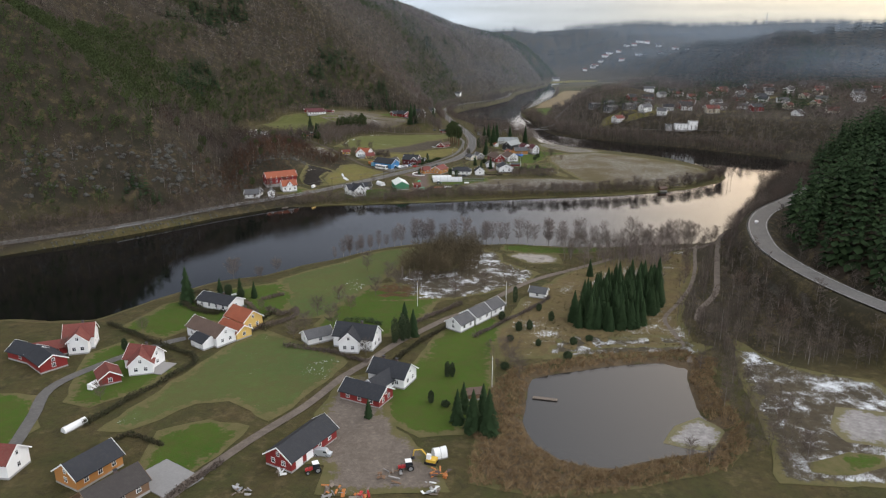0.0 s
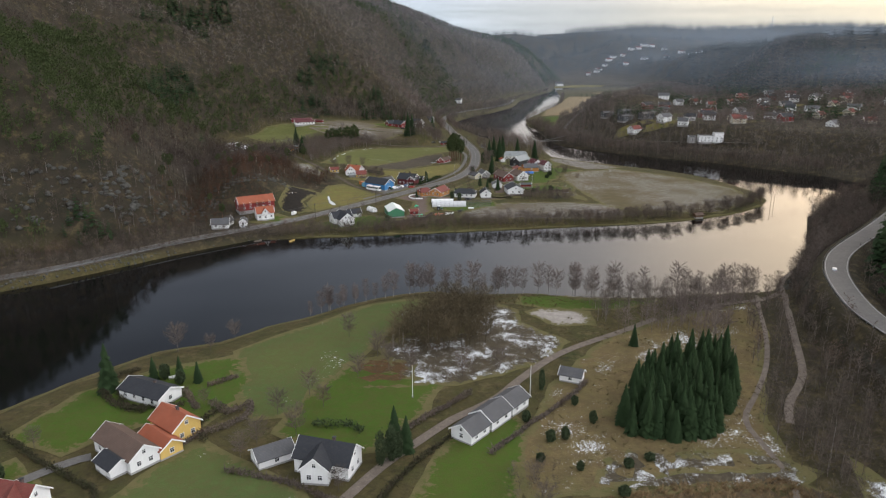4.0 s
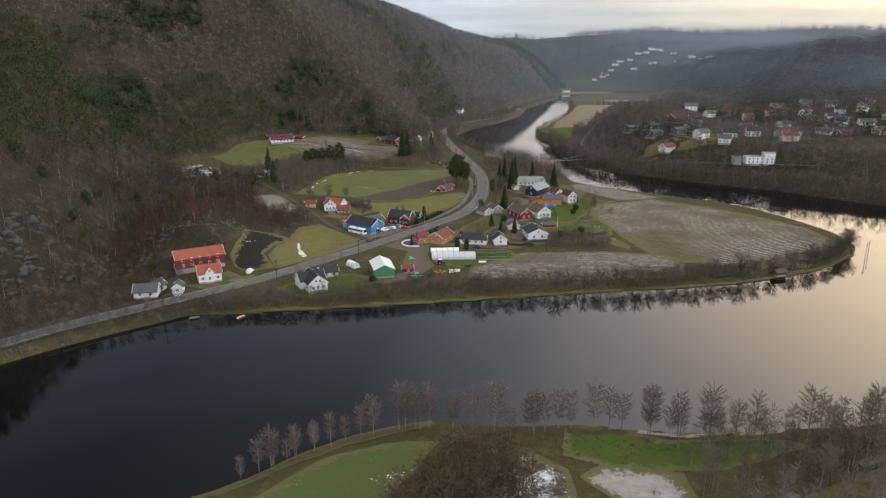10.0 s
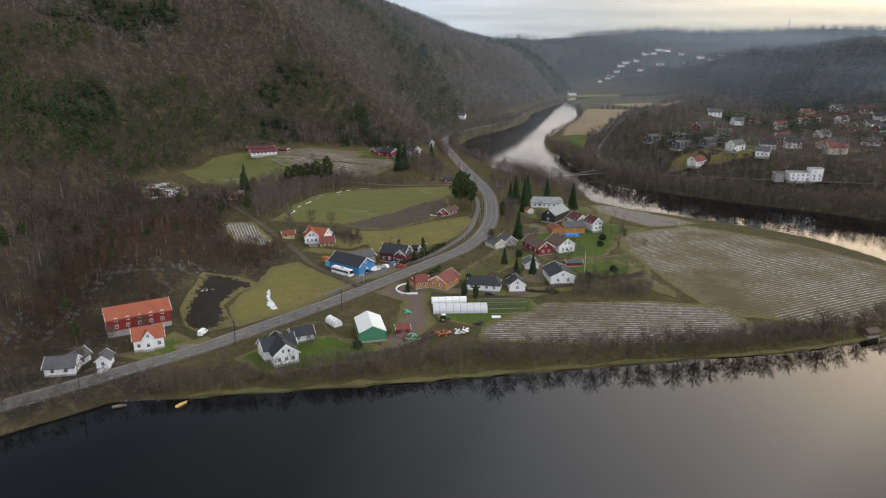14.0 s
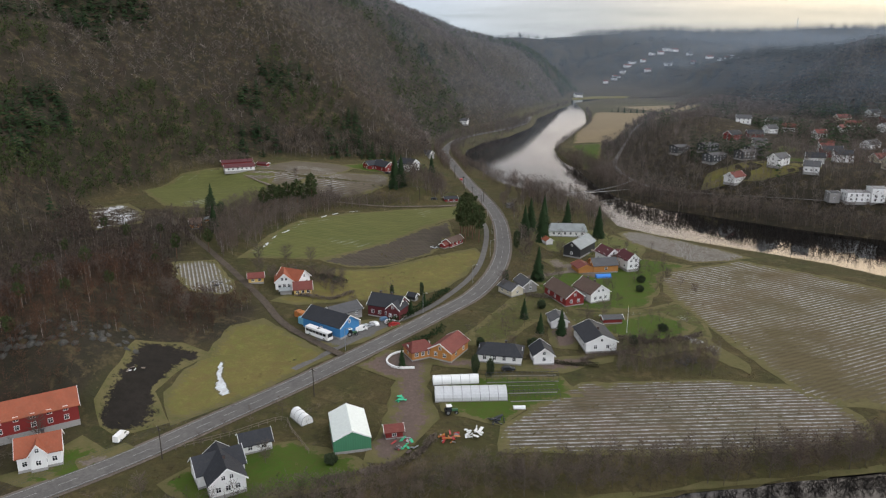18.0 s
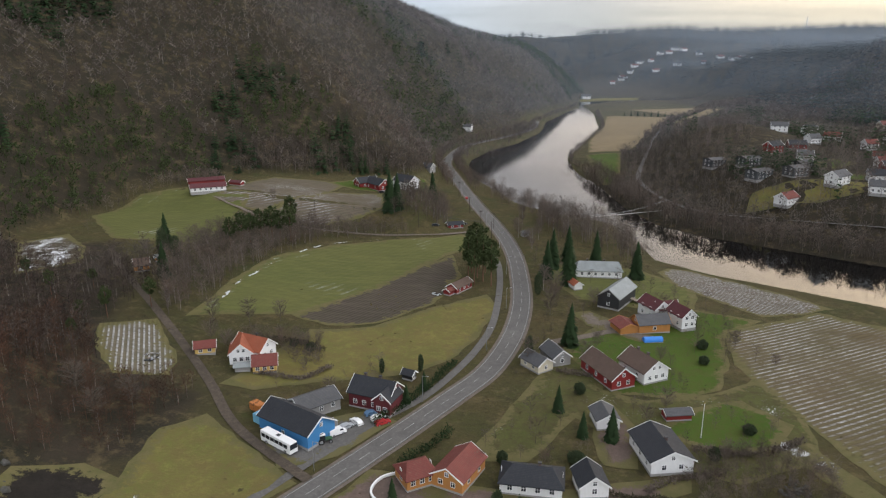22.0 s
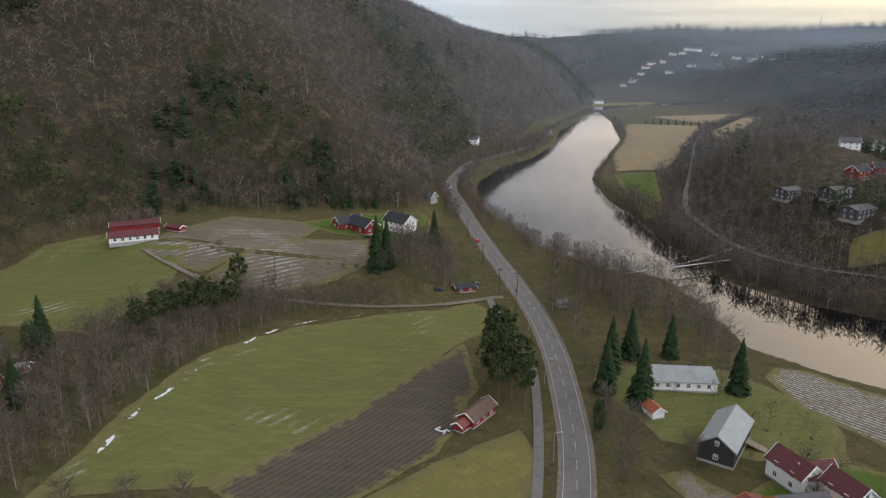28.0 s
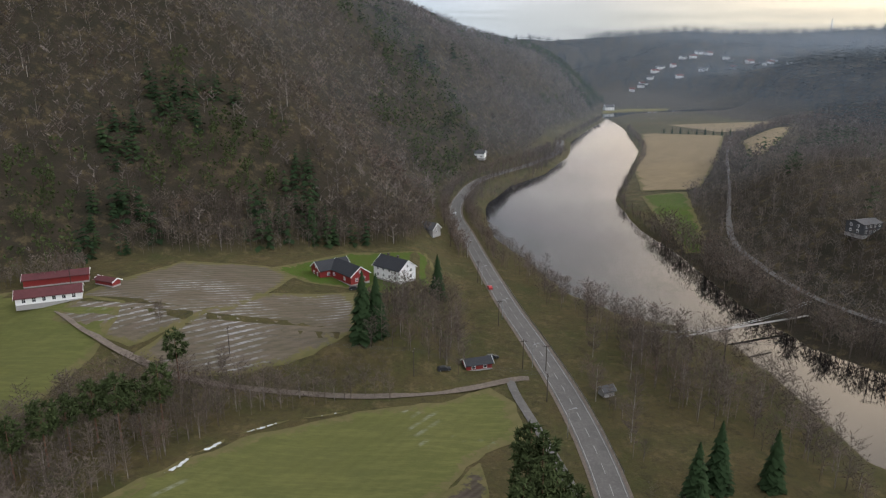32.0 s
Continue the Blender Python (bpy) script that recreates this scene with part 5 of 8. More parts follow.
thicket("thicket", "-15,288 -9,308 2,326 14,334 24,322 24,304 18,290 4,284", 2.1, 7, 12, "dense olive-brown bare willow thicket", 101, material=WILLOW, stems=0.2)
thicket("alder_wood", "88,208 89,236 98,262 112,300 128,340 158,352 150,300 140,262 152,220 150,196 120,200 104,214", 3.4, 5, 10, "bare alder wood in a wet hollow", 102, stems=0.45)
thicket("alder_wood", "90,256 100,290 118,320 130,344 100,330 64,302 84,300 98,286", 3.2, 6, 11, "thin bare birch wood with pale stems", 103, material=BIRCH_TWIG, stems=0.45)
thicket("pond_scrub", "80,150 84,186 90,206 98,214 100,190 96,160 92,140", 2.6, 3, 7, "bare bushes on the pond bank", 104)
thicket("scrub", "100,140 100,170 118,196 150,190 150,140", 4.5, 3, 6, "low bare scrub on snowy ground", 105, patchy=0.05)
thicket("copse", "-90,614 -82,632 -79,652 -75,666 -70,686 -58,714 -46,730 -22,742 -8,741 -10,745 -40,746 -76,748 -96,728 -108,696 -106,660 -96,632", 2.8, 6, 11, "bare birch and aspen belt beside the meadow", 106, stems=0.45)
thicket("wood", "-186,560 -136,520 -112,560 -96,580 -112,610 -100,640 -112,690 -150,660 -186,690 -190,640", 3.4, 6, 11, "bare deciduous wood below the hillside", 107, kinds=FAR_BARE, material=HILL_TWIG, stems=0.2)
thicket("wood", "-136,470 -128,500 -112,508 -98,524 -86,534 -74,536 -70,556 -64,570 -76,572 -92,566 -108,600 -130,620 -150,560 -146,490", 3.0, 4.5, 9, "reddish-brown young birch wood on a rocky knoll", 108, material=RUST_TWIG, stems=0.25)
thicket("copse", "-20,764 -6,760 12,756 16,790 10,830 -4,806 -20,800", 3.6, 7, 12, "bare birches on the bank below the farm", 109, stems=0.45)
thicket("bank_brush", "-86,748 -60,742 -30,747 -10,750 -14,762 -34,758 -60,749 -84,756", 1.8, 1.5, 3.5, "reddish brush on the slope below the field", 110, kinds=BUSHES)
thicket("hill_foot_wood", "-120,826 -82,840 -49,862 -9,876 4,902 -4,910 -30,890 -70,872 -120,850", 2.6, 6, 10, "pale bare aspens at the foot of the hill", 111, kinds=FAR_BARE)
thicket("copse", "78,640 100,640 112,610 108,600 96,616 84,636", 6, 3, 6, "bare garden fruit trees", 112)
thicket("garden_scrub", "-48,598 -38,584 -32,592 -36,606 -46,612 -62,608 -66,600", 1.7, 2.5, 5.5, "bare garden bushes round the white house", 113, kinds=BUSHES + NEAR_BARE[:2])
thicket("scrub", "57,515 89,513 97,530 80,543 63,533", 1.9, 3, 6, "brown bushes at the field corner", 114)
thicket("alder_row", "38,872 46,830 52,800 60,780 68,760 78,742 92,742 84,790 68,818 54,846 44,874", 6.0, 9, 16, "tall grey alders between road and river", 129, stems=0.3)
thicket("copse", "96,690 82,716 66,740 62,776 72,800 88,770 100,740 104,706", 4.2, 7, 14, "bare birches between road and river", 115, stems=0.45)
thicket("copse", "40,680 44,720 40,752 50,760 58,730 52,690", 5.0, 5, 9, "bare birches by the road", 116, stems=0.45)
thicket("roadside_trees", "-46,446 -20,450 0,456 10,462 -8,464 -30,458 -44,454", 2.6, 3, 6, "bare bushes above the river bank", 117)
thicket("roadside_trees", "-84,452 -70,458 -62,450 -72,442 -90,440", 3.0, 3, 6, "bushes between road and river", 118)

# scrub along both banks of the river
def bank_scrub(name, line, offset, width, gap, low, top, label, seed, side=1, kinds=None):
    line = smooth_line(line, gap)
    dd = np.gradient(line, axis=0)
    nr = np.stack([-dd[:, 1], dd[:, 0]], 1) / np.hypot(dd[:, 0], dd[:, 1])[:, None]
    r = rng(seed)
    pts = np.concatenate([line + nr * (side * (offset + r.uniform(0, width, len(line))))[:, None] + r.normal(0, 0.8, line.shape) for _ in range(2)])
    return scatter(name, kinds or BUSHES + NEAR_BARE[:2], pts[:, 0], pts[:, 1], r.uniform(low, top, len(pts)), TWIG, label, "scrub", seed)


bank_scrub("bank_scrub", poly("216,514 183,489 151,475 100,465 54,458 9,451 -33,445 -60,442"), 3, 10, 1.6, 2.5, 7.5, "bare alder scrub along the river bank", 31, -1)
bank_scrub("bank_scrub", poly("-60,442 -95,438 -139,404 -171,374 -250,300"), 1, 9, 0.8, 2, 7, "low bare scrub on the road bank", 32, -1)
bank_scrub("bank_scrub", poly("262,1601 227,1520 162,1356 100,1149 41,1030 37,985 49,906 61,850"), 3, 8, 2.5, 4, 9, "bare trees along the river", 33, -1, FAR_BARE)
bank_scrub("bank_scrub", poly("61,850 80,820 111,790 114,740 114,718"), 3, 10, 2.4, 4, 11, "bare alders along the river", 34, -1)
bank_scrub("bank_scrub", poly("312,618 284,646 216,706 150,765 130,830 124,959"), 2, 14, 1.3, 8, 15, "bare scrub on the far river bank", 35, -1, FAR_BARE)

thicket("brushwood", "-16,266 -20,288 -10,296 20,292 34,314 46,296 40,282 22,270 4,264", 3.2, 1.2, 3.2, "low brushwood on felled ground", 119, kinds=BUSHES, patchy=-0.2)
thicket("birch_scrub", "60,306 96,322 130,344 146,352 160,372 140,356 100,346 72,344 60,330", 3.6, 5, 11, "grey birch scrub on the shore", 120, stems=0.45)
thicket("garden_scrub", "18,196 28,204 34,214 26,226 16,214", 3.0, 2, 4.5, "reddish bare bushes beside the lawn", 121)
thicket("bank_wood", "150,350 166,376 186,404 209,446 228,482 262,500 250,450 222,414 200,390 180,370 160,346", 3.0, 7, 13, "bare grey trees between the main road and the river", 130, stems=0.2)
thicket("slope_scrub", "-84,440 -60,442 -30,448 -6,454 16,460 40,464 40,470 10,468 -30,458 -62,448 -84,448", 1.9, 3, 7.5, "bare grey alders below the village", 122)
thicket("alder_bank", "40,464 100,470 130,474 150,480 152,486 128,480 100,476 60,472 40,472", 2.3, 4, 8.5, "rounded bare alders on the river bank", 123)
thicket("roadside_scrub", "-160,404 -136,428 -104,458 -96,462 -110,470 -128,448 -146,432 -170,410", 3.4, 2.5, 6, "bare bushes above the road", 124)

# reeds and rough grass, stem by stem
x, y = jittered(4, 96, 132, 222, 1.15, 131)
on = inside(x, y, poly("16,184 24,200 40,207 60,212 84,214 92,206 84,190 84,168 80,156 70,146 44,138 24,136 8,142 12,164")) & (signed(x, y, POND) > 0.6)
scatter("reeds", REEDS, x[on], y[on], rng(132).uniform(0.7, 1.9, on.sum()), REED_STEM, "dead yellow reed stems round the pond", "reeds", 132, sink=0.05)
x, y = jittered(14, 150, 196, 348, 2.3, 133)
on = (ripple(x, y, 14, 134, 3) > 0.0) & (signed(x, y, RIVER) > 3) & (signed(x, y, POND) > 3) & ~inside(x, y, poly("-15,186 -4,209 3,233 18,253 27,239 22,215 18,186 14,174"))
scatter("grass_tufts", REEDS, x[on], y[on], rng(135).uniform(0.4, 1.0, on.sum()), DRY_GRASS, "tufts of dry winter grass", "grass", 135, sink=0.05)
x, y = jittered(-170, 240, 436, 660, 3.4, 136)
r_ = signed(x, y, RIVER)
on = (((r_ > 1) & (r_ < 22) & (y < 560)) | ((x > -100) & (x < 110) & (ripple(x, y, 16, 137, 3) > 0.25))) & (edge_distance(x, y, MAIN_LINE) > 6)
scatter("grass_tufts", REEDS, x[on], y[on], rng(138).uniform(0.4, 0.9, on.sum()), DRY_GRASS, "tufts of dry grass on the bank", "grass", 138, sink=0.05)

bank_scrub("bank_scrub", poly("124,959 131,1042 164,1134 219,1285 259,1488"), 2, 5, 3.0, 4, 8, "bare trees between river and fields", 36, -1, FAR_BARE)
bank_scrub("roadside_trees", poly("25,890 21,940 18,985 23,1032 42,1100 92,1180 130,1260"), 5.5, 4, 2.2, 8, 13, "bare trees on the upper side of the river road", 37, 1, FAR_BARE)
bank_scrub("roadside_trees", poly("27,870 21,940 18,985 23,1032 42,1100 92,1180 130,1260"), 5.5, 5, 2.2, 6, 10, "bare trees between the road and the river", 38, -1, FAR_BARE)
thicket("heath_scrub", "-150,440 -156,470 -140,505 -114,516 -99,522 -99,500 -104,486 -116,476 -126,456", 2.6, 2, 5.5, "reddish bare scrub on the rocky knoll", 125, kinds=BUSHES + FAR_BARE[:2], material=RUST_TWIG)

thicket("roadside_wood", "-260,330 -190,380 -150,412 -120,440 -128,452 -150,440 -200,404 -270,352", 3.0, 4, 9, "bare trees between the road and the cliff", 126, kinds=FAR_BARE, material=HILL_TWIG)
thicket("hill_foot_scrub", "-150,690 -176,753 -190,740 -160,786 -130,822 -120,800 -150,786 -178,756", 2.8, 5, 10, "bare trees along the upper pasture", 127, kinds=FAR_BARE)
thicket("garden_scrub", "-112,470 -104,486 -98,494 -94,490 -100,478 -106,464", 2.4, 1.5, 4, "bare bushes behind the red barn", 128, kinds=BUSHES)


# ---- houses, near shore ----
h = house("white house with red tiled roof and front gable", -116.8, 221, 14, 9, 7.5, 4.6, 3.2, WHITE, RED_ROOF, wins=(2, 2, 1, 2), chimneys=1)
block(h, -115.5, 217.5, 104, 8, 6, 4.6, 2.6, WHITE, RED_ROOF, wins=(1, 1, 2, 0), name="front")
block(h, -124, 214.5, 22, 10, 5, 2.8, 1.6, REDW, RED_ROOF, wins=(2, 1, 0, 0), name="link")
h = house("red double garage with black roof", -120.9, 206.2, 138, 11, 8, 2.9, 2.2, REDW, SLATE_ROOF, "garage", "garage", wins=(0, 0, 1, 0))
block(h, -128.7, 211.3, -26, 12, 7, 2.9, 2.2, REDW, SLATE_ROOF, wins=(1, 0, 1, 0), name="wing")
h = house("white house with dark red roof and terrace", -90.1, 205.9, -15, 9, 7.5, 3.6, 3.2, WHITE, RED_ROOF, wins=(1, 2, 1, 1), chimneys=1)
block(h, -89.6, 202.5, -75, 8, 7, 3.6, 3.0, WHITE, RED_ROOF, wins=(1, 1, 0, 2), name="front")
house("small red garage with red roof", -97.1, 195.6, -58, 7, 6, 2.4, 1.9, REDW, RED_ROOF, "garage", "garage", wins=(0, 0, 0, 1))
h = house("long white house with brown roof", -75.3, 226.4, -39, 17, 7.5, 3.8, 2.6, WHITE, BROWN_ROOF, wins=(4, 4, 1, 2))
block(h, -76, 220.5, -39, 7, 5.5, 2.6, 1.5, WHITE, SLATE_ROOF, wins=(0, 0, 0, 0), name="garage", garage=1)
h = house("yellow house with orange tiled roof", -66.7, 237, -39, 10.5, 8, 4.2, 2.9, YELLOW, ORANGE_ROOF, wins=(2, 2, 1, 2), chimneys=1)
block(h, -68.2, 229.6, -40, 11, 6, 2.9, 1.9, YELLOW, ORANGE_ROOF, wins=(3, 1, 0, 1), name="annex")
house("white bungalow with black roof by the river", -80.7, 256.8, -27, 15.5, 8.5, 3.0, 1.9, WHITE, SLATE_ROOF, wins=(4, 4, 1, 1), chimneys=1)
house("white garage with grey roof", -38.8, 224.2, 32, 9, 6, 2.6, 1.8, WHITE, GREY_ROOF, "garage", "garage", wins=(1, 1, 1, 1))
h = house("white house with black roof and gabled wing", -24.6, 220.5, -18, 14, 8, 4.2, 3.3, WHITE, SLATE_ROOF, wins=(2, 3, 1, 2), chimneys=1)
block(h, -26.4, 217, -97, 7.5, 6.5, 4.2, 2.8, WHITE, SLATE_ROOF, wins=(1, 1, 0, 2), name="wing")
h = house("white house with black tiled roof", -11.6, 194.1, -26, 12, 8, 3.6, 2.9, WHITE, SLATE_ROOF, wins=(3, 3, 1, 2), chimneys=2)
block(h, -14.8, 188.8, 53, 10, 5.5, 2.8, 2.3, WHITE, SLATE_ROOF, wins=(2, 2, 0, 0), name="link")
house("red carport and garage with black roof", -18.5, 183.3, -28, 13, 7.5, 2.7, 2.3, REDW, SLATE_ROOF, "garage", "garage", wins=(3, 2, 0, 2))
house("long red barn with black roof and white doors", -32.2, 156.1, 60, 17.5, 8, 3.1, 2.7, REDW, SLATE_ROOF, "barn", "barn", wins=(4, 2, 2, 1), garage=2)
h = house("brown timber house with dark slate roof", -80.8, 147.4, 60, 12, 8, 3.2, 2.8, OCHRE, SLATE_ROOF, wins=(3, 3, 1, 2))
block(h, -71.1, 137.1, 55, 13, 8, 3.2, 2.8, BROWNW, tiles("dark_brown_roof", (0.046, 0.040, 0.038), 0.15), wins=(3, 3, 1, 2), name="wing", trim=BROWNW, chimneys=1)
h = house("white house with red roof beside the lane", -102.5, 149.5, -9, 9, 7.5, 4.2, 2.8, WHITE, RED_ROOF, wins=(2, 2, 1, 1))
house("small white cabin with grey roof", 43.2, 265.4, -25, 6.5, 4.6, 2.5, 1.5, WHITE, GREY_ROOF, "cabin", "cabin", wins=(1, 1, 1, 1))
h = house("white terraced house with brown-grey roof", 10.5, 234, 50, 8, 6.5, 3.0, 2.0, WHITE, GREY_ROOF, wins=(2, 1, 1, 1))
block(h, 16.5, 241.2, 50, 9, 7, 3.2, 2.1, WHITE, GREY_ROOF, wins=(2, 2, 1, 1), name="middle")
block(h, 22.5, 248.5, 50, 8, 7, 3.0, 2.0, WHITE, GREY_ROOF, wins=(2, 2, 1, 1), name="end")
house("dark brown garden shed", 12.5, 183, 10, 4.2, 3.4, 2.2, 0.9, BROWNW, BROWN_ROOF, "shed", "shed", wins=(0, 0, 0, 0), trim=BROWNW)

# ---- houses, village shore ----
house("long red barn with orange roof", -103.3, 484.2, 30, 21, 8, 5.4, 3.2, REDW, ORANGE_ROOF, "barn", "barn", wins=(5, 2, 1, 1), foot=1.0)
h = house("white house with orange tiled roof", -95.2, 471.5, 24, 9.5, 7.5, 4.2, 3.0, WHITE, ORANGE_ROOF, wins=(4, 2, 1, 1), chimneys=1)
block(h, -94.6, 469.6, -66, 5, 3.4, 4.6, 2.2, WHITE, ORANGE_ROOF, wins=(0, 0, 0, 1), name="gable")
h = house("small white house with grey roof under a cliff", -115.4, 453.5, 8, 9, 7, 2.8, 2.4, WHITE, GREY_ROOF, wins=(2, 1, 1, 1))
block(h, -113.5, 458.5, 75, 7, 5, 2.8, 2.0, WHITE, GREY_ROOF, wins=(1, 1, 0, 1), name="wing")
house("small white garage with grey roof", -103.9, 457.4, -80, 5.5, 4, 3.0, 1.5, WHITE, GREY_ROOF, "garage", "garage", wins=(0, 0, 0, 1))
h = house("white house with black roof below the road", -48.6, 463.5, -64, 12.5, 8.2, 3.8, 3.2, WHITE, SLATE_ROOF, wins=(3, 3, 0, 3), chimneys=1)
block(h, -50.5, 466, 30, 11, 7, 3.8, 2.8, WHITE, SLATE_ROOF, wins=(2, 2, 1, 1), name="wing")
house("white garage with black roof", -44.3, 477.4, 24, 7.5, 6, 2.6, 1.9, WHITE, SLATE_ROOF, "garage", "garage", wins=(2, 1, 0, 0))
house("green hall with white sheet roof", -20.5, 481.4, -78, 14.5, 9.5, 3.6, 2.2, boards("green_sheet", (0.06, 0.20, 0.11), 0.3), plain("white_sheet", (0.66, 0.70, 0.66), 0.6, dirt=0.4), "storage hall", "storage_hall", wins=(0, 0, 0, 0), over=0.1)
house("orange timber cabin with red roof", -2.8, 529.5, 25, 7.5, 7, 3.2, 2.0, OCHRE, RED_ROOF, "cabin", "cabin", wins=(3, 2, 1, 1), hip=2.0)
h = house("orange timber house with red roof", 7.2, 530.5, 60, 12, 8, 3.4, 2.4, OCHRE, RED_ROOF, wins=(2, 2, 2, 1))
house("white bungalow with dark roof", 23.9, 526.9, -12, 14, 8.5, 3.0, 2.3, WHITE, SLATE_ROOF, wins=(4, 3, 1, 1), hip=3.0, chimneys=1)
house("small white two-storey garage with black roof", 37.1, 525.5, -88, 7.5, 6.5, 3.2, 2.4, WHITE, SLATE_ROOF, "garage", "garage", wins=(1, 1, 0, 1))
house("white house with black roof and garage front", 57.1, 537.3, -85, 14, 10.5, 3.6, 2.4, WHITE, SLATE_ROOF, wins=(3, 2, 2, 2), chimneys=1)
house("white open garage with blue-grey roof", 47.3, 553.7, -88, 7.5, 6, 2.8, 1.6, WHITE, GREY_ROOF, "garage", "garage", wins=(0, 0, 0, 0))
house("small red shed with grey roof", 67.5, 556, 5, 7, 3.5, 2.0, 0.8, REDW, GREY_ROOF, "shed", "shed", wins=(0, 0, 0, 0))
h = house("red barn with brown roof", 54.6, 580.4, -70, 16.5, 8, 3.6, 3.0, REDW, BROWN_ROOF, "barn", "barn", wins=(3, 2, 1, 2))
h = house("white house with wine-red roof and lean-to", 66, 582.1, -67, 12, 9, 3.9, 3.1, WHITE, BROWN_ROOF, wins=(2, 2, 1, 3), chimneys=2)
h = house("weathered cream house with grey roof among trees", 34.3, 587.9, -58, 8.5, 6, 2.8, 1.9, BEIGE, GREY_ROOF, wins=(2, 1, 1, 1))
block(h, 41, 593, -72, 9, 6, 3.0, 2.2, GREYW, GREY_ROOF, wins=(1, 2, 1, 1), name="wing")
h = house("orange barn with grey roof and red lean-to", 79.4, 618.1, 8, 11.5, 7, 3.6, 2.4, OCHRE, GREY_ROOF, "barn", "barn", wins=(1, 1, 1, 1), trim=OCHRE)
block(h, 70, 617.5, -78, 8, 7, 2.6, 1.4, OCHRE, RED_ROOF, wins=(0, 0, 0, 0), name="lean_to", trim=OCHRE)
h = house("white house with wine-red roofs in three blocks", 84.5, 631, -70, 10, 6.5, 5.0, 2.6, WHITE, WINE_ROOF, wins=(2, 2, 1, 2), foot=0.6)
block(h, 88.4, 629.5, 10, 8, 6, 4.6, 2.2, WHITE, WINE_ROOF, wins=(2, 2, 0, 1), name="middle")
block(h, 91.5, 621.5, -72, 9, 6, 5.4, 2.6, WHITE, WINE_ROOF, wins=(2, 2, 1, 2), name="front", foot=1.0)
house("tarred black barn with pale metal roof", 74.6, 645.8, 54, 18, 8.5, 5.0, 3.0, BLACKW, PALE_ROOF, "barn", "barn", wins=(0, 0, 1, 0), foot=0.8, trim=GREYW)
h = house("long white house with pale grey roof", 75.3, 680.2, -7, 19.5, 8.5, 3.4, 2.9, WHITE, PALE_ROOF, wins=(6, 5, 2, 2), chimneys=2, hip=1.6)
house("small white garage with red roof", 61.8, 662.8, -75, 5.5, 3.6, 2.4, 1.2, WHITE, ORANGE_ROOF, "garage", "garage", wins=(0, 0, 0, 0))
house("red cabin with dark roof at the field edge", 13.5, 661.9, 53, 11, 5, 2.6, 1.6, REDW, BROWN_ROOF, "cabin", "cabin", wins=(3, 1, 1, 1))
h = house("blue workshop hall with black roof", -34, 550.6, -37, 18, 9.5, 4.2, 3.0, BLUEW, SLATE_ROOF, "workshop", "workshop", wins=(1, 0, 0, 1))
block(h, -31.3, 562.3, 38, 12, 8, 3.2, 2.0, GREYW, GREY_ROOF, wins=(3, 0, 1, 1), name="annex")
h = house("dark red house with black roof", -14.5, 565.9, -24, 12.5, 8.5, 4.6, 3.2, DARK_RED, SLATE_ROOF, wins=(4, 3, 1, 2), chimneys=2)
block(h, -11, 562, 66, 7, 5, 4.6, 2.2, DARK_RED, SLATE_ROOF, wins=(0, 0, 2, 0), name="bay")
h = house("white house with orange roof in a garden", -54.8, 594.0, -28, 11, 7.5, 3.8, 3.0, WHITE, ORANGE_ROOF, wins=(2, 2, 1, 2), chimneys=1)
block(h, -58, 591.4, -80, 9, 7, 3.8, 3.0, WHITE, ORANGE_ROOF, wins=(1, 1, 0, 3), name="front")
house("yellow shed with red roof", -70, 593.4, 15, 6, 4.5, 2.4, 1.4, YELLOW, RED_ROOF, "shed", "shed", wins=(2, 0, 0, 0))
house("yellow garage with brown roof", -49.6, 585.2, 10, 7, 6, 2.8, 2.2, YELLOW, RED_ROOF, "garage", "garage", wins=(3, 0, 0, 0))
house("white cowshed with red roof below the hillside", -122.6, 780.8, 22, 19, 6.5, 2.8, 1.7, WHITE, WINE_ROOF, "barn", "barn", wins=(6, 1, 1, 1))
house("open red machine shed", -128.2, 797, 22, 20, 6, 2.8, 1.2, REDW, WINE_ROOF, "shed", "shed", wins=(0, 0, 0, 0))
h = house("red farm barn with black roof", -30.5, 824, -50, 16, 8.5, 3.8, 3.0, REDW, SLATE_ROOF, "barn", "barn", wins=(2, 1, 1, 2))
block(h, -38, 829.5, 33, 13, 8, 3.8, 2.6, REDW, SLATE_ROOF, wins=(2, 1, 2, 1), name="wing")
house("white farmhouse with black roof", -12.6, 825.5, -42, 14, 9, 5.6, 3.2, WHITE, SLATE_ROOF, wins=(4, 4, 2, 2), chimneys=2, foot=0.8)
house("orange cabin among trees", -115, 661.3, 20, 5.5, 5, 2.6, 2.2, OCHRE, BROWN_ROOF, "cabin", "cabin", wins=(1, 1, 1, 1))
house("small red shed with black roof by the road", 15.7, 765.3, 15, 8.5, 4.5, 2.2, 1.2, REDW, SLATE_ROOF, "shed", "shed", wins=(2, 0, 0, 0))

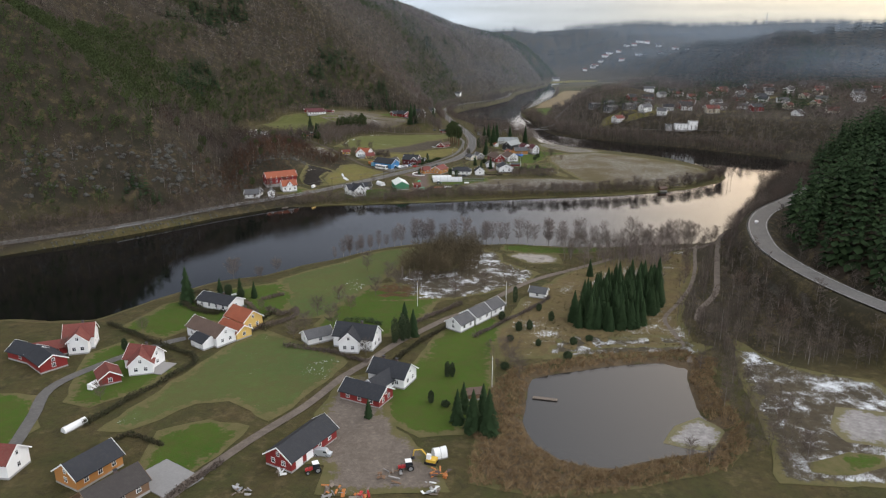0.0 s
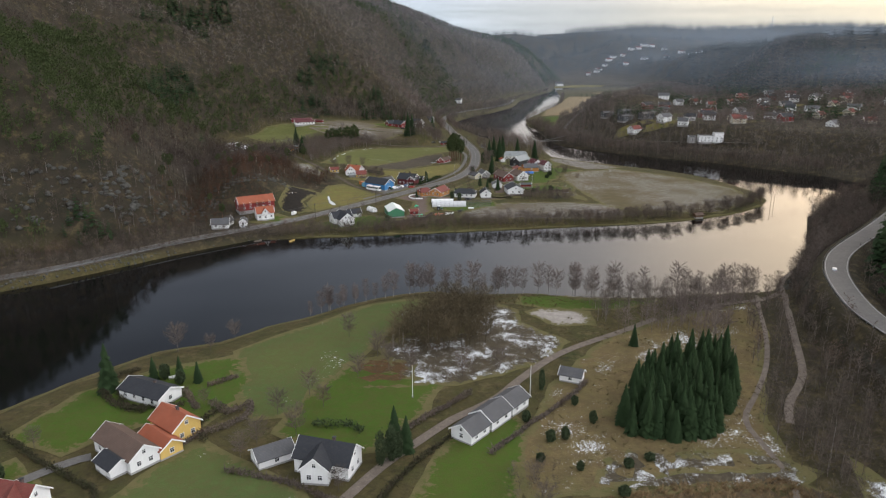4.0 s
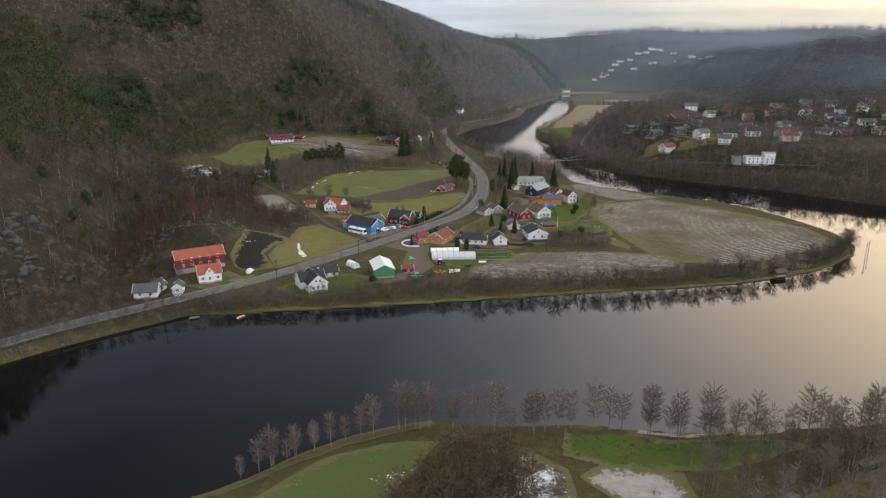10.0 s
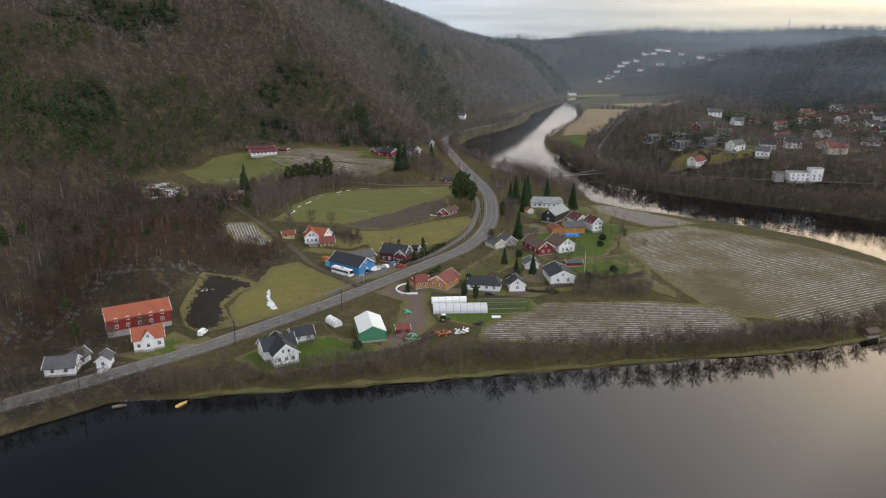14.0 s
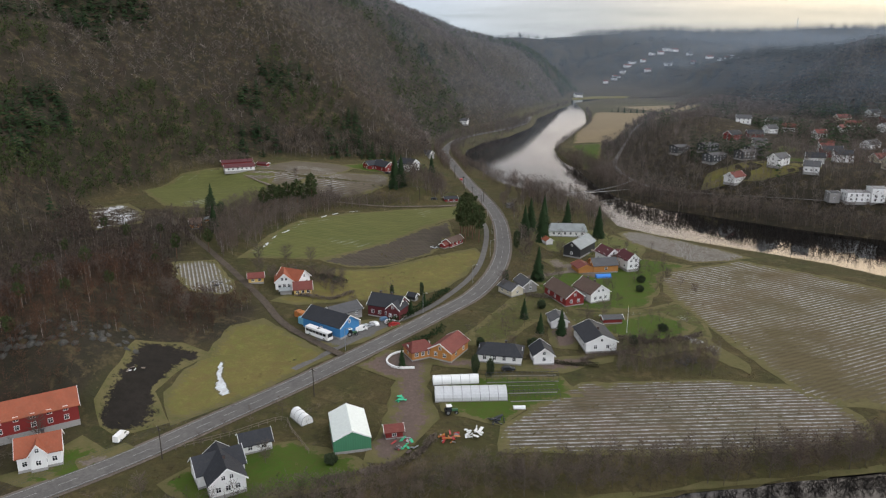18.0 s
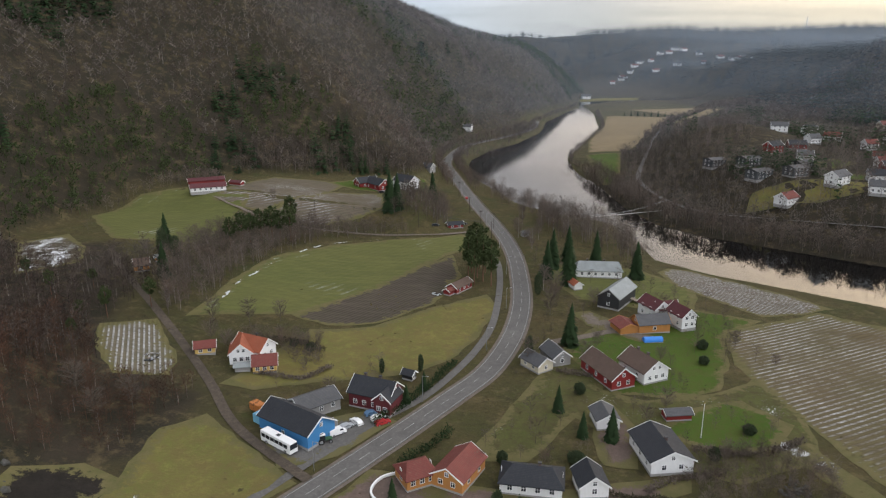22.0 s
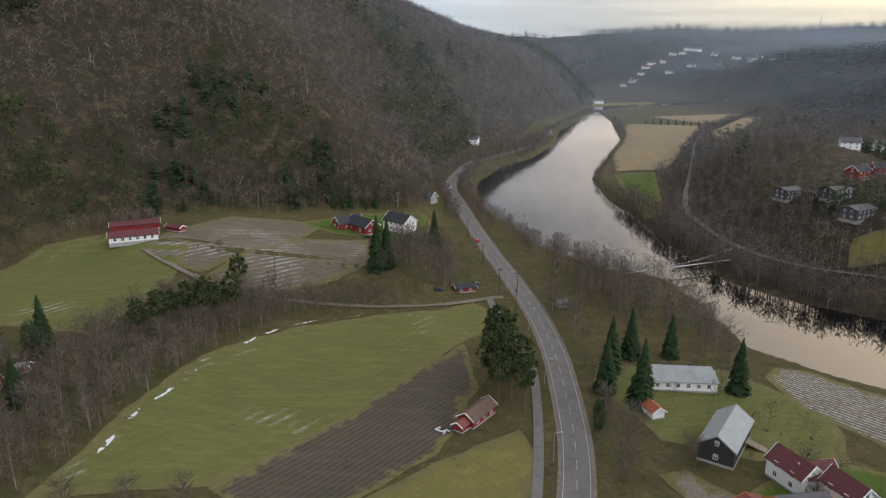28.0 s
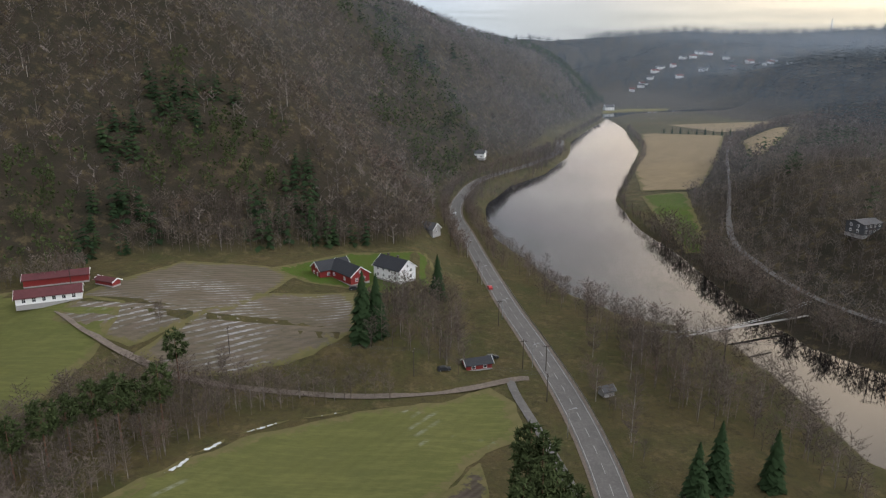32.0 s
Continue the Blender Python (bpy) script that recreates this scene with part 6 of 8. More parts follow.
# houses on the far bank
for k, (hx, hy, tn, s) in enumerate(((200, 870, 20, 12), (213, 846, 20, 13), (206, 815, 25, 14), (224, 806, 20, 12), (238, 826, 15, 11))):
    house("dark grey modern house on a slope", hx, hy, tn, s, 9, 5.4, 1.2, boards(f"charcoal_cladding_{k}", (0.07, 0.075, 0.08)) if k == 0 else bpy.data.materials["charcoal_cladding_0"], GREY_ROOF, wins=(4, 3, 2, 2), trim=DARK_METAL, group="hillside houses")
r = rng(77)
spots = poly("205,776 248,762 284,790 300,758 326,800 352,770 300,840 340,850 372,826 402,800 420,850 380,880 330,905 300,930 420,910 460,880 470,940 440,990 390,960 500,830 540,900 520,960 262,868 250,890 480,1020 560,1020 340,1010 430,760 380,735 290,815 316,868 352,800 396,850 440,812 462,842 410,880 362,930 405,935 445,940 490,905 520,870 545,850 580,930 600,880 500,990 415,1020 300,985 275,905 330,955 235,780 262,785 310,790 560,800 590,830 620,940 545,1050 470,1060")
for k, (hx, hy) in enumerate(spots):
    house(("white wooden house with red roof", "white wooden house with grey roof", "white wooden house with black roof")[k % 3], hx, hy, r.uniform(-40, 40), r.uniform(9, 14), 8, r.choice([3.4, 4.4, 5.4]), 2.8, (WHITE, WHITE, WHITE, BEIGE, WHITE, REDW)[k % 6], (RED_ROOF, GREY_ROOF, SLATE_ROOF)[k % 3], wins=(3, 3, 1, 2), group="hillside houses")
h = house("white flat-roofed mill building on the river bank", 258, 727, -6, 14, 9, 6.0, 0.6, TRIM, CONCRETE, "mill", "mill", wins=(4, 3, 2, 2), over=0.1)
block(h, 268, 724, -6, 8, 8, 9.0, 0.5, TRIM, CONCRETE, wins=(2, 2, 2, 2), name="tower", over=0.1)
block(h, 246, 731, -6, 6, 7, 5.0, 0.5, GREYW, GREY_ROOF, wins=(1, 1, 1, 1), name="annex", over=0.1)
far = poly("470,2200 505,2250 515,2268 540,2300 560,2330 575,2338 600,2320 630,2340 650,2330 670,2345 690,2335 720,2300 760,2260 780,2235 800,2240 815,2255 700,2210 640,2230 590,2240 830,2215 850,2190 800,2150 760,2110 790,2080")
for k, (hx, hy) in enumerate(far):
    house("distant white house on a hillside", hx, hy, r.uniform(-40, 40), r.uniform(12, 20), 10, 6, 3, WHITE, GREY_ROOF if k % 2 else RED_ROOF, wins=(2, 0, 1, 0), group="distant village houses")
house("white house on a distant point", 305, 1754, 10, 16, 9, 5.5, 3.5, WHITE, GREY_ROOF, wins=(3, 2, 1, 1))
for k in range(16):
    spruce(285 + k * 8.6, 1408 - k * 3.4, 7 + k % 3, k, "dark tree in a row along the far field", "field edge trees")
house("small grey house above the road", 2, 905, -40, 8, 6, 3, 2.6, GREYW, GREY_ROOF, wins=(1, 1, 1, 1))
house("white house beside the river road", 45, 1150, -20, 9, 7, 4.5, 2.6, WHITE, GREY_ROOF, wins=(2, 2, 1, 1))

chimney = thing("chimney", 1460, 3195, 0, "tall pale factory chimney on the horizon", "chimney")
part("shaft", tubes(((0, 0, -8), (0, 0, 46), 3.2, 1.9), sides=14), TRIM, chimney)
part("rim", tubes(((0, 0, 45), (0, 0, 47), 2.3, 2.3), sides=14), CONCRETE, chimney)

# ---- single trees ----
r = rng(91)
SHORE = poly("-44,332 -34,337 -27,343 -6,350 2,351 24,346 37,349 58,349 68,345 86,343 106,344 125,348 143,356")
for k in range(58):
    u = (k + r.uniform(-0.4, 0.4)) / 58 * (len(SHORE) - 1)
    i = min(max(int(u), 0), len(SHORE) - 2)
    tx, ty = SHORE[i] + (SHORE[i + 1] - SHORE[i]) * (u - i) + r.uniform(-3, 1.0, 2)
    bare_tree(tx, ty - 1.5, r.uniform(9, 16) * (0.75 if tx < -20 else 1), k, label="leafless birch on the river bank", bark=BIRCH, material=BIRCH_TWIG, group="shore birches", spread=(0.19, 0.25)[k % 2])
for k, (tx, ty, hh) in enumerate(((-85, 292, 10), (-69, 304, 7), (-35, 235, 9), (-28, 299, 9), (-17, 283, 9), (-44, 230, 8), (-74, 292, 6), (-47, 225, 7), (-21, 211, 6), (-94, 183, 6), (-35, 257, 8), (-42, 246, 8), (25, 202, 7), (-13, 276, 8), (-22, 268, 8), (-6, 270, 9), (-30, 250, 7), (10, 268, 8), (22, 274, 7), (24, 212, 6), (27, 196, 7), (63, 150, 7), (67, 148, 6), (82, 176, 8), (84, 200, 7), (90, 190, 9), (96, 230, 10), (99, 222, 11), (97, 170, 7), (92, 150, 8), (-100, 230, 6), (-64, 252, 5), (-118, 214, 6), (148, 352, 9))):
    bare_tree(tx, ty, hh, k + 7, label="leafless spreading garden tree" if tx < 30 else "leafless birch by the pond", bark=BARK if tx < 30 else BIRCH, group="bare trees on the near shore", spread=0.40 if tx < 30 else 0.27)
BANK = poly("20,456 54,460 82,464 100,467 124,471 151,478 183,492 202,505 216,518 226,536")
for k in range(46):
    u = (k + r.uniform(-0.4, 0.4)) / 46 * (len(BANK) - 1)
    i = min(max(int(u), 0), len(BANK) - 2)
    tx, ty = BANK[i] + (BANK[i + 1] - BANK[i]) * (u - i) + r.uniform(-1.5, 2.5, 2)
    bare_tree(tx, ty + 1.5, r.uniform(6, 10), k + 3, label="rounded bare alder above the water", group="bank alders", spread=0.42)
for k, (tx, ty, hh) in enumerate(((-40, 600, 6), (-36, 606, 5), (-64, 596, 7), (-28, 570, 6), (50, 590, 8), (56, 600, 7), (64, 640, 8), (86, 624, 6), (104, 604, 6), (66, 560, 7), (58, 552, 6), (28, 534, 5), (12, 534, 5), (32, 590, 9), (46, 632, 11), (50, 646, 12), (48, 660, 12), (-52, 622, 8), (-62, 618, 9), (-74, 616, 9), (-70, 600, 8), (-92, 556, 10), (-84, 548, 9), (-78, 556, 10), (-100, 480, 7), (-108, 472, 7), (-112, 458, 6), (-40, 470, 6), (-66, 458, 6), (-24, 478, 4), (90, 636, 7), (74, 590, 6), (110, 588, 5), (-60, 752, 9), (-84, 770, 8), (-8, 782, 12), (-2, 794, 12), (8, 778, 11), (6, 760, 10), (52, 720, 12), (58, 738, 11), (48, 742, 12), (62, 756, 13), (70, 772, 12), (54, 772, 12))):
    bare_tree(tx, ty, hh, k + 2, label="bare village garden tree" if ty < 650 else "bare birch beside the road", bark=BARK if ty < 650 else BIRCH, group="bare village trees", spread=0.38 if ty < 650 else 0.27)
x, y = jittered(48, 98, 226, 284, 3.0, 61)
on = inside(x, y, poly("50,236 61,228 75,232 88,252 97,282 78,275 63,264"))
for k, (tx, ty) in enumerate(zip(x[on], y[on])):
    spruce(tx, ty, 8.5 + (k * 37 % 10) * 0.42, k, "dark spruce in a dense plantation", "spruce plantation")
for k, (tx, ty, hh) in enumerate(((-95, 262, 15), (-84, 268, 8), (-76, 268, 8), (-70, 266, 7), (-9, 228, 12), (-6, 227, 10), (7, 169, 10), (11, 165, 12), (14, 170, 11), (9, 175, 9), (15, 163, 13), (-17, 172, 6), (69, 290, 8), (60, 668, 20), (57, 690, 18), (52, 676, 17), (66, 700, 17), (91, 676, 17), (79, 700, 15), (48, 604, 15), (36, 560, 8), (47, 545, 9.5), (40, 547, 7.5), (-6, 566, 6), (-1, 574, 6), (-20, 768, 22), (-16, 770, 20), (4, 815, 17), (-115, 690, 16), (-104, 655, 14), (-8, 522, 6))):
    spruce(tx, ty, hh, k)
for k, (tx, ty) in enumerate(((20, 668), (24, 672), (22, 678), (26, 684), (20, 684), (24, 690), (28, 678), (18, 676), (22, 694), (27, 666))):
    pine(tx, ty, 17 + k % 3 * 1.8, k, group="pines beside the road")
for k, (tx, ty) in enumerate(((-82, 706), (-78, 711), (-73, 712), (-70, 716), (-84, 700), (-66, 720), (-88, 694), (-70, 744))):
    pine(tx, ty, 15 + k % 3 * 1.5, k + 20, group="pines at the meadow edge")
for k in range(26):
    pine(-150 + 30 * math.sin(k * 1.7) + k, 470 + k * 7 + 9 * math.cos(k * 2.3), 8 + k % 4, k + 40, "pine on the rocky slope", "pines on the slope")


# bare fruit trees and bushes between the village houses, clear of every building
homes = np.array([o.matrix_basis.translation[:2] for o in bpy.data.objects if o.type == "EMPTY" and o.get("category") in ("house", "garage", "barn", "cabin", "shed", "workshop", "storage hall")])
for seed, gap, low, top, kinds, mat_, word in ((821, 7.5, 4, 8, NEAR_BARE, TWIG, "bare fruit trees between village houses"), (822, 6.0, 1.2, 2.8, BUSHES, TWIG, "low bare bushes in village gardens")):
    x, y = jittered(-64, 124, 474, 700, gap, seed)
    on = inside(x, y, poly("-64,470 -20,476 20,520 60,526 98,552 108,600 112,650 100,700 50,700 46,640 20,560 -10,520 -50,486")) | inside(x, y, poly("-50,552 -16,562 4,584 -6,592 -44,578"))
    on &= (edge_distance(x, y, MAIN_LINE) > 9) & (np.min(np.hypot(x[:, None] - homes[:, 0], y[:, None] - homes[:, 1]), axis=1) > 8.5) & (ripple(x, y, 25, seed, 2) > -0.1)
    on &= ~inside(x, y, poly("-4,494 50,494 50,518 -4,518"))
    scatter("garden_trees", kinds, x[on], y[on], rng(seed).uniform(low, top, on.sum()), mat_, word, "garden trees", seed)


# ---- road furniture ----
def strip(name, line, left, right, lift, material, parent, label=""):
    me = ribbon_mesh(name, line, left, right, lift)
    me.materials.append(material)
    return part(name, me, None, parent, label)


strip("edge_line", MAIN, -3.15, -3.03, 0.27, PAINT_LINE, main_road)
strip("edge_line", MAIN, 3.03, 3.15, 0.27, PAINT_LINE, main_road)
strip("shoulder", MAIN, -4.5, -3.6, 0.12, GRAVEL, main_road)
strip("shoulder", MAIN, 3.6, 4.5, 0.12, GRAVEL, main_road)
for k in range(4, len(MAIN) - 60, 2):
    if MAIN[k, 1] > 430 and MAIN[k, 1] < 1000:
        strip("centre_dash", MAIN[k:k + 2], -0.06, 0.06, 0.31, PAINT_LINE, main_road)
strip("edge_line", HIGHWAY_LINE, -3.9, -3.7, 0.56, PAINT_LINE, highway)
strip("edge_line", HIGHWAY_LINE, 3.7, 3.9, 0.56, PAINT_LINE, highway)


def along(line, gap, offset, start=0):
    seg = np.hypot(*np.diff(line, axis=0).T)
    s = np.concatenate([[0], np.cumsum(seg)])
    d = np.gradient(line, axis=0)
    for v in np.arange(start, s[-1], gap):
        x, y = np.interp(v, s, line[:, 0]), np.interp(v, s, line[:, 1])
        i = min(np.searchsorted(s, v), len(line) - 1)
        n = Vector((-d[i, 1], d[i, 0])).normalized()
        yield x + n.x * offset, y + n.y * offset, math.degrees(math.atan2(d[i, 1], d[i, 0]))


def guardrail(line, offset, label):
    line = smooth_line(line, 4.0)
    pts = list(along(line, 4.0, offset))
    o = thing("guardrail", pts[0][0], pts[0][1], 0, label, "guardrail")
    inv = o.matrix_basis.inverted()
    bm = bmesh.new()
    prev = None
    for x, y, t in pts:
        z = spot(x, y) + 0.25
        ring = [bm.verts.new(inv @ Vector((x, y, z + dz))) for dz in (0.35, 0.72)]
        if prev:
            bm.faces.new((prev[0], ring[0], ring[1], prev[1]))
        prev = ring
    bmesh.ops.solidify(bm, geom=bm.faces[:], thickness=0.06)
    part("rail", bm, METAL, o)
    post = shared("post|rail", lambda: boxes((-0.06, 0.06, -0.06, 0.06, -0.6, 0.68)), METAL)
    for x, y, t in pts:
        part("post", post, None, o, m=inv @ pose(x, y, spot(x, y) + 0.3, 0, 0, t))
    return o


guardrail(poly("-174,378 -133,421 -101,449 -84,463"), -5.2, "long grey steel guardrail beside the road")
guardrail(poly("42,706 41,740 37,780 32.5,815 29,850"), -4.4, "grey steel guardrail on the river side of the road")
guardrail(HIGHWAY[1:8], -4.7, "grey steel guardrail on a curved road")


def street_lamp(x, y, turn):
    o = thing("street_lamp", x, y, turn, "slim grey street lamp beside the road", "street lamp", "street lamps")
    part("pole", shared("pole|lamp", lambda: tubes(((0, 0, -0.5), (0, 0, 8), 0.09, 0.06), ((0, 0, 7.9), (1.6, 0, 8.3), 0.05)), METAL), None, o)
    part("lamp_head", shared("lamp_head|lamp", lambda: boxes((1.4, 2.1, -0.13, 0.13, 8.24, 8.38)), METAL), None, o)


for k, (x, y, t) in enumerate(along(MAIN[(MAIN[:, 1] > 520) & (MAIN[:, 1] < 930)], 42, 5.6, 12)):
    street_lamp(x, y, t - 90)


def utility_pole(x, y, turn, height=9.0, twin=0.0, label="weathered wooden power pole"):
    o = thing("power_pole", x, y, turn, label, "power pole", "power poles")
    for sx in ((-twin / 2, twin / 2) if twin else (0,)):
        part("pole", shared(f"pole|wood{height}", lambda: tubes(((0, 0, -0.8), (0, 0, height), 0.15, 0.1)), POLE_WOOD), None, o, m=pose(sx, 0, 0))
    w = max(1.1, twin / 2 + 1.2)
    part("crossarm", shared(f"crossarm|{w}{height}", lambda: boxes((-w, w, -0.07, 0.07, height - 0.7, height - 0.52)), POLE_WOOD), None, o)
    for sx in (-w + 0.15, 0, w - 0.15):
        part("insulator", shared("insulator|cup", lambda: tubes(((0, 0, 0), (0, 0, 0.28), 0.06, 0.04)), plain("porcelain", (0.35, 0.32, 0.30), 0.3)), None, o, m=pose(sx, 0, height - 0.52))
    return o, height - 0.25, w - 0.15


def wires(a, b, za, zb, label="three thin sagging power lines"):
    """Three thin sagging wires between two pole tops."""
    o = thing("power_line", a[0], a[1], 0, label, "power line", z=za)
    d = Vector((b[0] - a[0], b[1] - a[1], zb - za))
    side = Vector((-d.y, d.x, 0)).normalized()
    for off in (-1, 0, 1):
        cable = pipe([d * (k / 12) + side * off + Vector((0, 0, -1.6 * 4 * k / 12 * (1 - k / 12) * d.length / 60)) for k in range(13)], 0.025, 3)
        part("wire", cable, DARK_METAL, o)


def pole_run(spots, height=9.0, twin=0.0):
    tops = []
    for k, (x, y) in enumerate(spots):
        nx_, ny_ = spots[min(k + 1, len(spots) - 1)] if k + 1 < len(spots) else spots[k]
        px_, py_ = spots[max(k - 1, 0)]
        utility_pole(x, y, math.degrees(math.atan2(ny_ - py_, nx_ - px_)) + 90, height, twin)
        tops.append((x, y, spot(x, y) + height - 0.3))
    for a, b in zip(tops[:-1], tops[1:]):
        wires(a, b, a[2], b[2])


pole_run([(-33, 503), (-66, 472), (-104, 440)])
pole_run([(30, 764), (26, 800), (22, 850), (12, 905)], 10)
pole_run([(37, 762), (34, 742), (-4, 752), (-60, 760), (-118, 786)], 9)
pole_run([(150, 775), (166, 850), (190, 940)], 13, 2.2)
utility_pole(92, 760, 70, 14, 2.2)
utility_pole(172, 733, 30, 13, 0)
utility_pole(216, 752, 30, 13, 2.0)
utility_pole(252, 762, 30, 13, 0)
utility_pole(219, 510, 20, 11, 0)
utility_pole(224, 516, 20, 11, 0)


def flagpole(x, y, height=10.0):
    o = thing("flagpole", x, y, 0, "tall white flagpole on a lawn", "flagpole", "flagpoles")
    part("pole", shared(f"pole|flag{height}", lambda: tubes(((0, 0, -0.3), (0, 0, height), 0.085, 0.05), sides=8), TRIM), None, o)
    part("knob", shared(f"knob|flag{height}", lambda: tubes(((0, 0, height), (0, 0, height + 0.22), 0.1, 0.05), sides=8), YELLOW), None, o)
    part("socket", shared("socket|flag", lambda: boxes((-0.2, 0.2, -0.2, 0.2, -0.4, 0.35)), CONCRETE), None, o)


for fx, fy in ((-5, 255), (18, 189), (29, 255), (70.5, 546)):
    flagpole(fx, fy)


# ---- hedges and small growth ----
def hedge(line, width, height, label, seed, material=None, leafy=True):
    line = smooth_line(poly(line), 0.55)
    r = rng(seed)
    n = len(line) * 26
    k = r.randint(0, len(line), n)
    d = np.gradient(line, axis=0)
    nr = np.stack([-d[:, 1], d[:, 0]], 1) / np.hypot(d[:, 0], d[:, 1])[:, None]
    q = line[k] + nr[k] * (r.uniform(-0.5, 0.5, n) * width)[:, None] + r.normal(0, 0.25, (n, 2))
    z = ground(q[:, 0], q[:, 1]) + r.uniform(0, 1, n) ** 0.7 * height * (0.85 + 0.25 * np.sin(k * 0.23))
    s = np.column_stack([q, z])
    e = s + r.normal(0, 0.36, (n, 3)) + [0, 0, 0.15]
    v, f = sliver_set(s, e, 0.14 if leafy else 0.05, r)
    o = thing("hedge", line[0, 0], line[0, 1], 0, label, "hedge")
    v = v - np.array(o.matrix_basis.translation)
    me = fill(bpy.data.meshes.new("leaves"), v, f, np.repeat(r.uniform(0, 1, n), 3))
    part("leaves", me, material or HEDGE, o)


hedge("-117,241 -96,224 -76,210 -79,197 -86,183 -92,169", 1.2, 1.6, "dark brown-green garden hedge", 201)
hedge("-49,219 -36,215 -20,206", 1.2, 1.4, "brown beech hedge round a garden", 202, TWIG)
hedge("-12,206 -5,219 3,230 6,234", 1.1, 1.4, "clipped green hedge beside the lane", 203)
hedge("-81,160 -78,164 -68,159", 0.9, 1.0, "low dark hedge round a lawn", 204)
hedge("-59,137 -51,151", 1.2, 1.4, "brown bare hedge along the lane", 205, TWIG)
hedge("15,225 26,238 38,251 47,263", 1.0, 1.2, "low brown hedge along a garden", 206, TWIG)
hedge("-11,228 -7,236 2,246 12,257", 1.3, 1.5, "brown hedge beside the gravel lane", 207, TWIG)
hedge("-14,554 -3,569 9,591", 2.0, 2.6, "tall dark spruce hedge beside the road", 208, NEEDLE)
hedge("-7,534 -1,541 6,549", 2.2, 2.4, "dark juniper hedge behind the cabins", 209, NEEDLE)
hedge("50,524 58,528 70,530", 1.6, 1.6, "brown clipped garden hedge in winter", 210, TWIG)
hedge("-58,250 -62,240 -58,232", 1.8, 1.6, "rounded garden bushes beside a house", 211)
hedge("-92,262 -84,250 -70,252", 1.8, 1.5, "dark green bushes by the bungalow", 212)

hedge("-97,261 -90,253 -84,249 -79,248", 1.8, 1.7, "dark brown bushes below the bungalow", 213)
hedge("-99,270 -96,273 -92,277", 1.6, 1.5, "dark green bushes on the bank above the river", 214)
hedge("-66,263 -59,269", 1.4, 1.2, "brown garden hedge beside the field", 215, TWIG)
hedge("-62,252 -56,247 -51,252", 2.0, 2.0, "reddish brown leafless garden bushes", 216, TWIG)
hedge("-51,252 -50,246 -55,239 -60,235 -64,230", 1.6, 1.6, "brown hedge round the yellow house", 217, TWIG)
hedge("-31,240 -26,239 -22,240 -18,236", 2.2, 1.8, "dark evergreen bushes behind the white house", 218, EVERGREEN)
hedge("-72,260 -69,255 -65,249", 1.8, 1.8, "reddish bushes beside the bungalow", 219, TWIG)
hedge("34,524 44,522 54,520", 1.2, 1.4, "dark clipped hedge between village gardens", 220)
hedge("40,584 52,580 66,578", 1.5, 1.6, "brown garden hedge in the village", 221, TWIG)
hedge("-34,600 -44,606 -56,604", 1.8, 1.8, "dark bushes behind the white farmhouse", 222)
hedge("-30,588 -38,580 -52,582", 1.5, 1.5, "bare hedge round the white farmhouse", 223, TWIG)
hedge("-26,462 -6,470 2,480", 1.5, 1.6, "brown scrub hedge below the hall", 224, TWIG)
hedge("66,540 82,538 96,544", 1.8, 1.8, "brown bushes at the edge of the village", 225, TWIG)


def shrub(x, y, height, wide, label, seed, material=None):
    """A rounded or columnar evergreen."""
    r = rng(seed)
    n = int(650 * wide)
    th, ph = r.uniform(0, math.tau, n), np.arccos(r.uniform(-1, 1, n))
    rad = 0.9 + 0.14 * np.sin(th * 3 + seed) * np.sin(ph * 4 + seed) + r.normal(0, 0.12, n)
    prof = np.sin(ph) * rad
    s = np.column_stack([np.cos(th) * prof * wide / 2, np.sin(th) * prof * wide / 2, (1 - np.cos(ph) * rad) * height / 2])
    e = s + r.normal(0, 0.16, (n, 3)) + [0, 0, 0.22]
    v, f = sliver_set(s, e, 0.16, r)
    o = thing("shrub", x, y, 0, label, "shrub")
    part("leaves", fill(bpy.data.meshes.new("leaves"), v, f, np.repeat(r.uniform(0, 1, n), 3)), material or EVERGREEN, o)


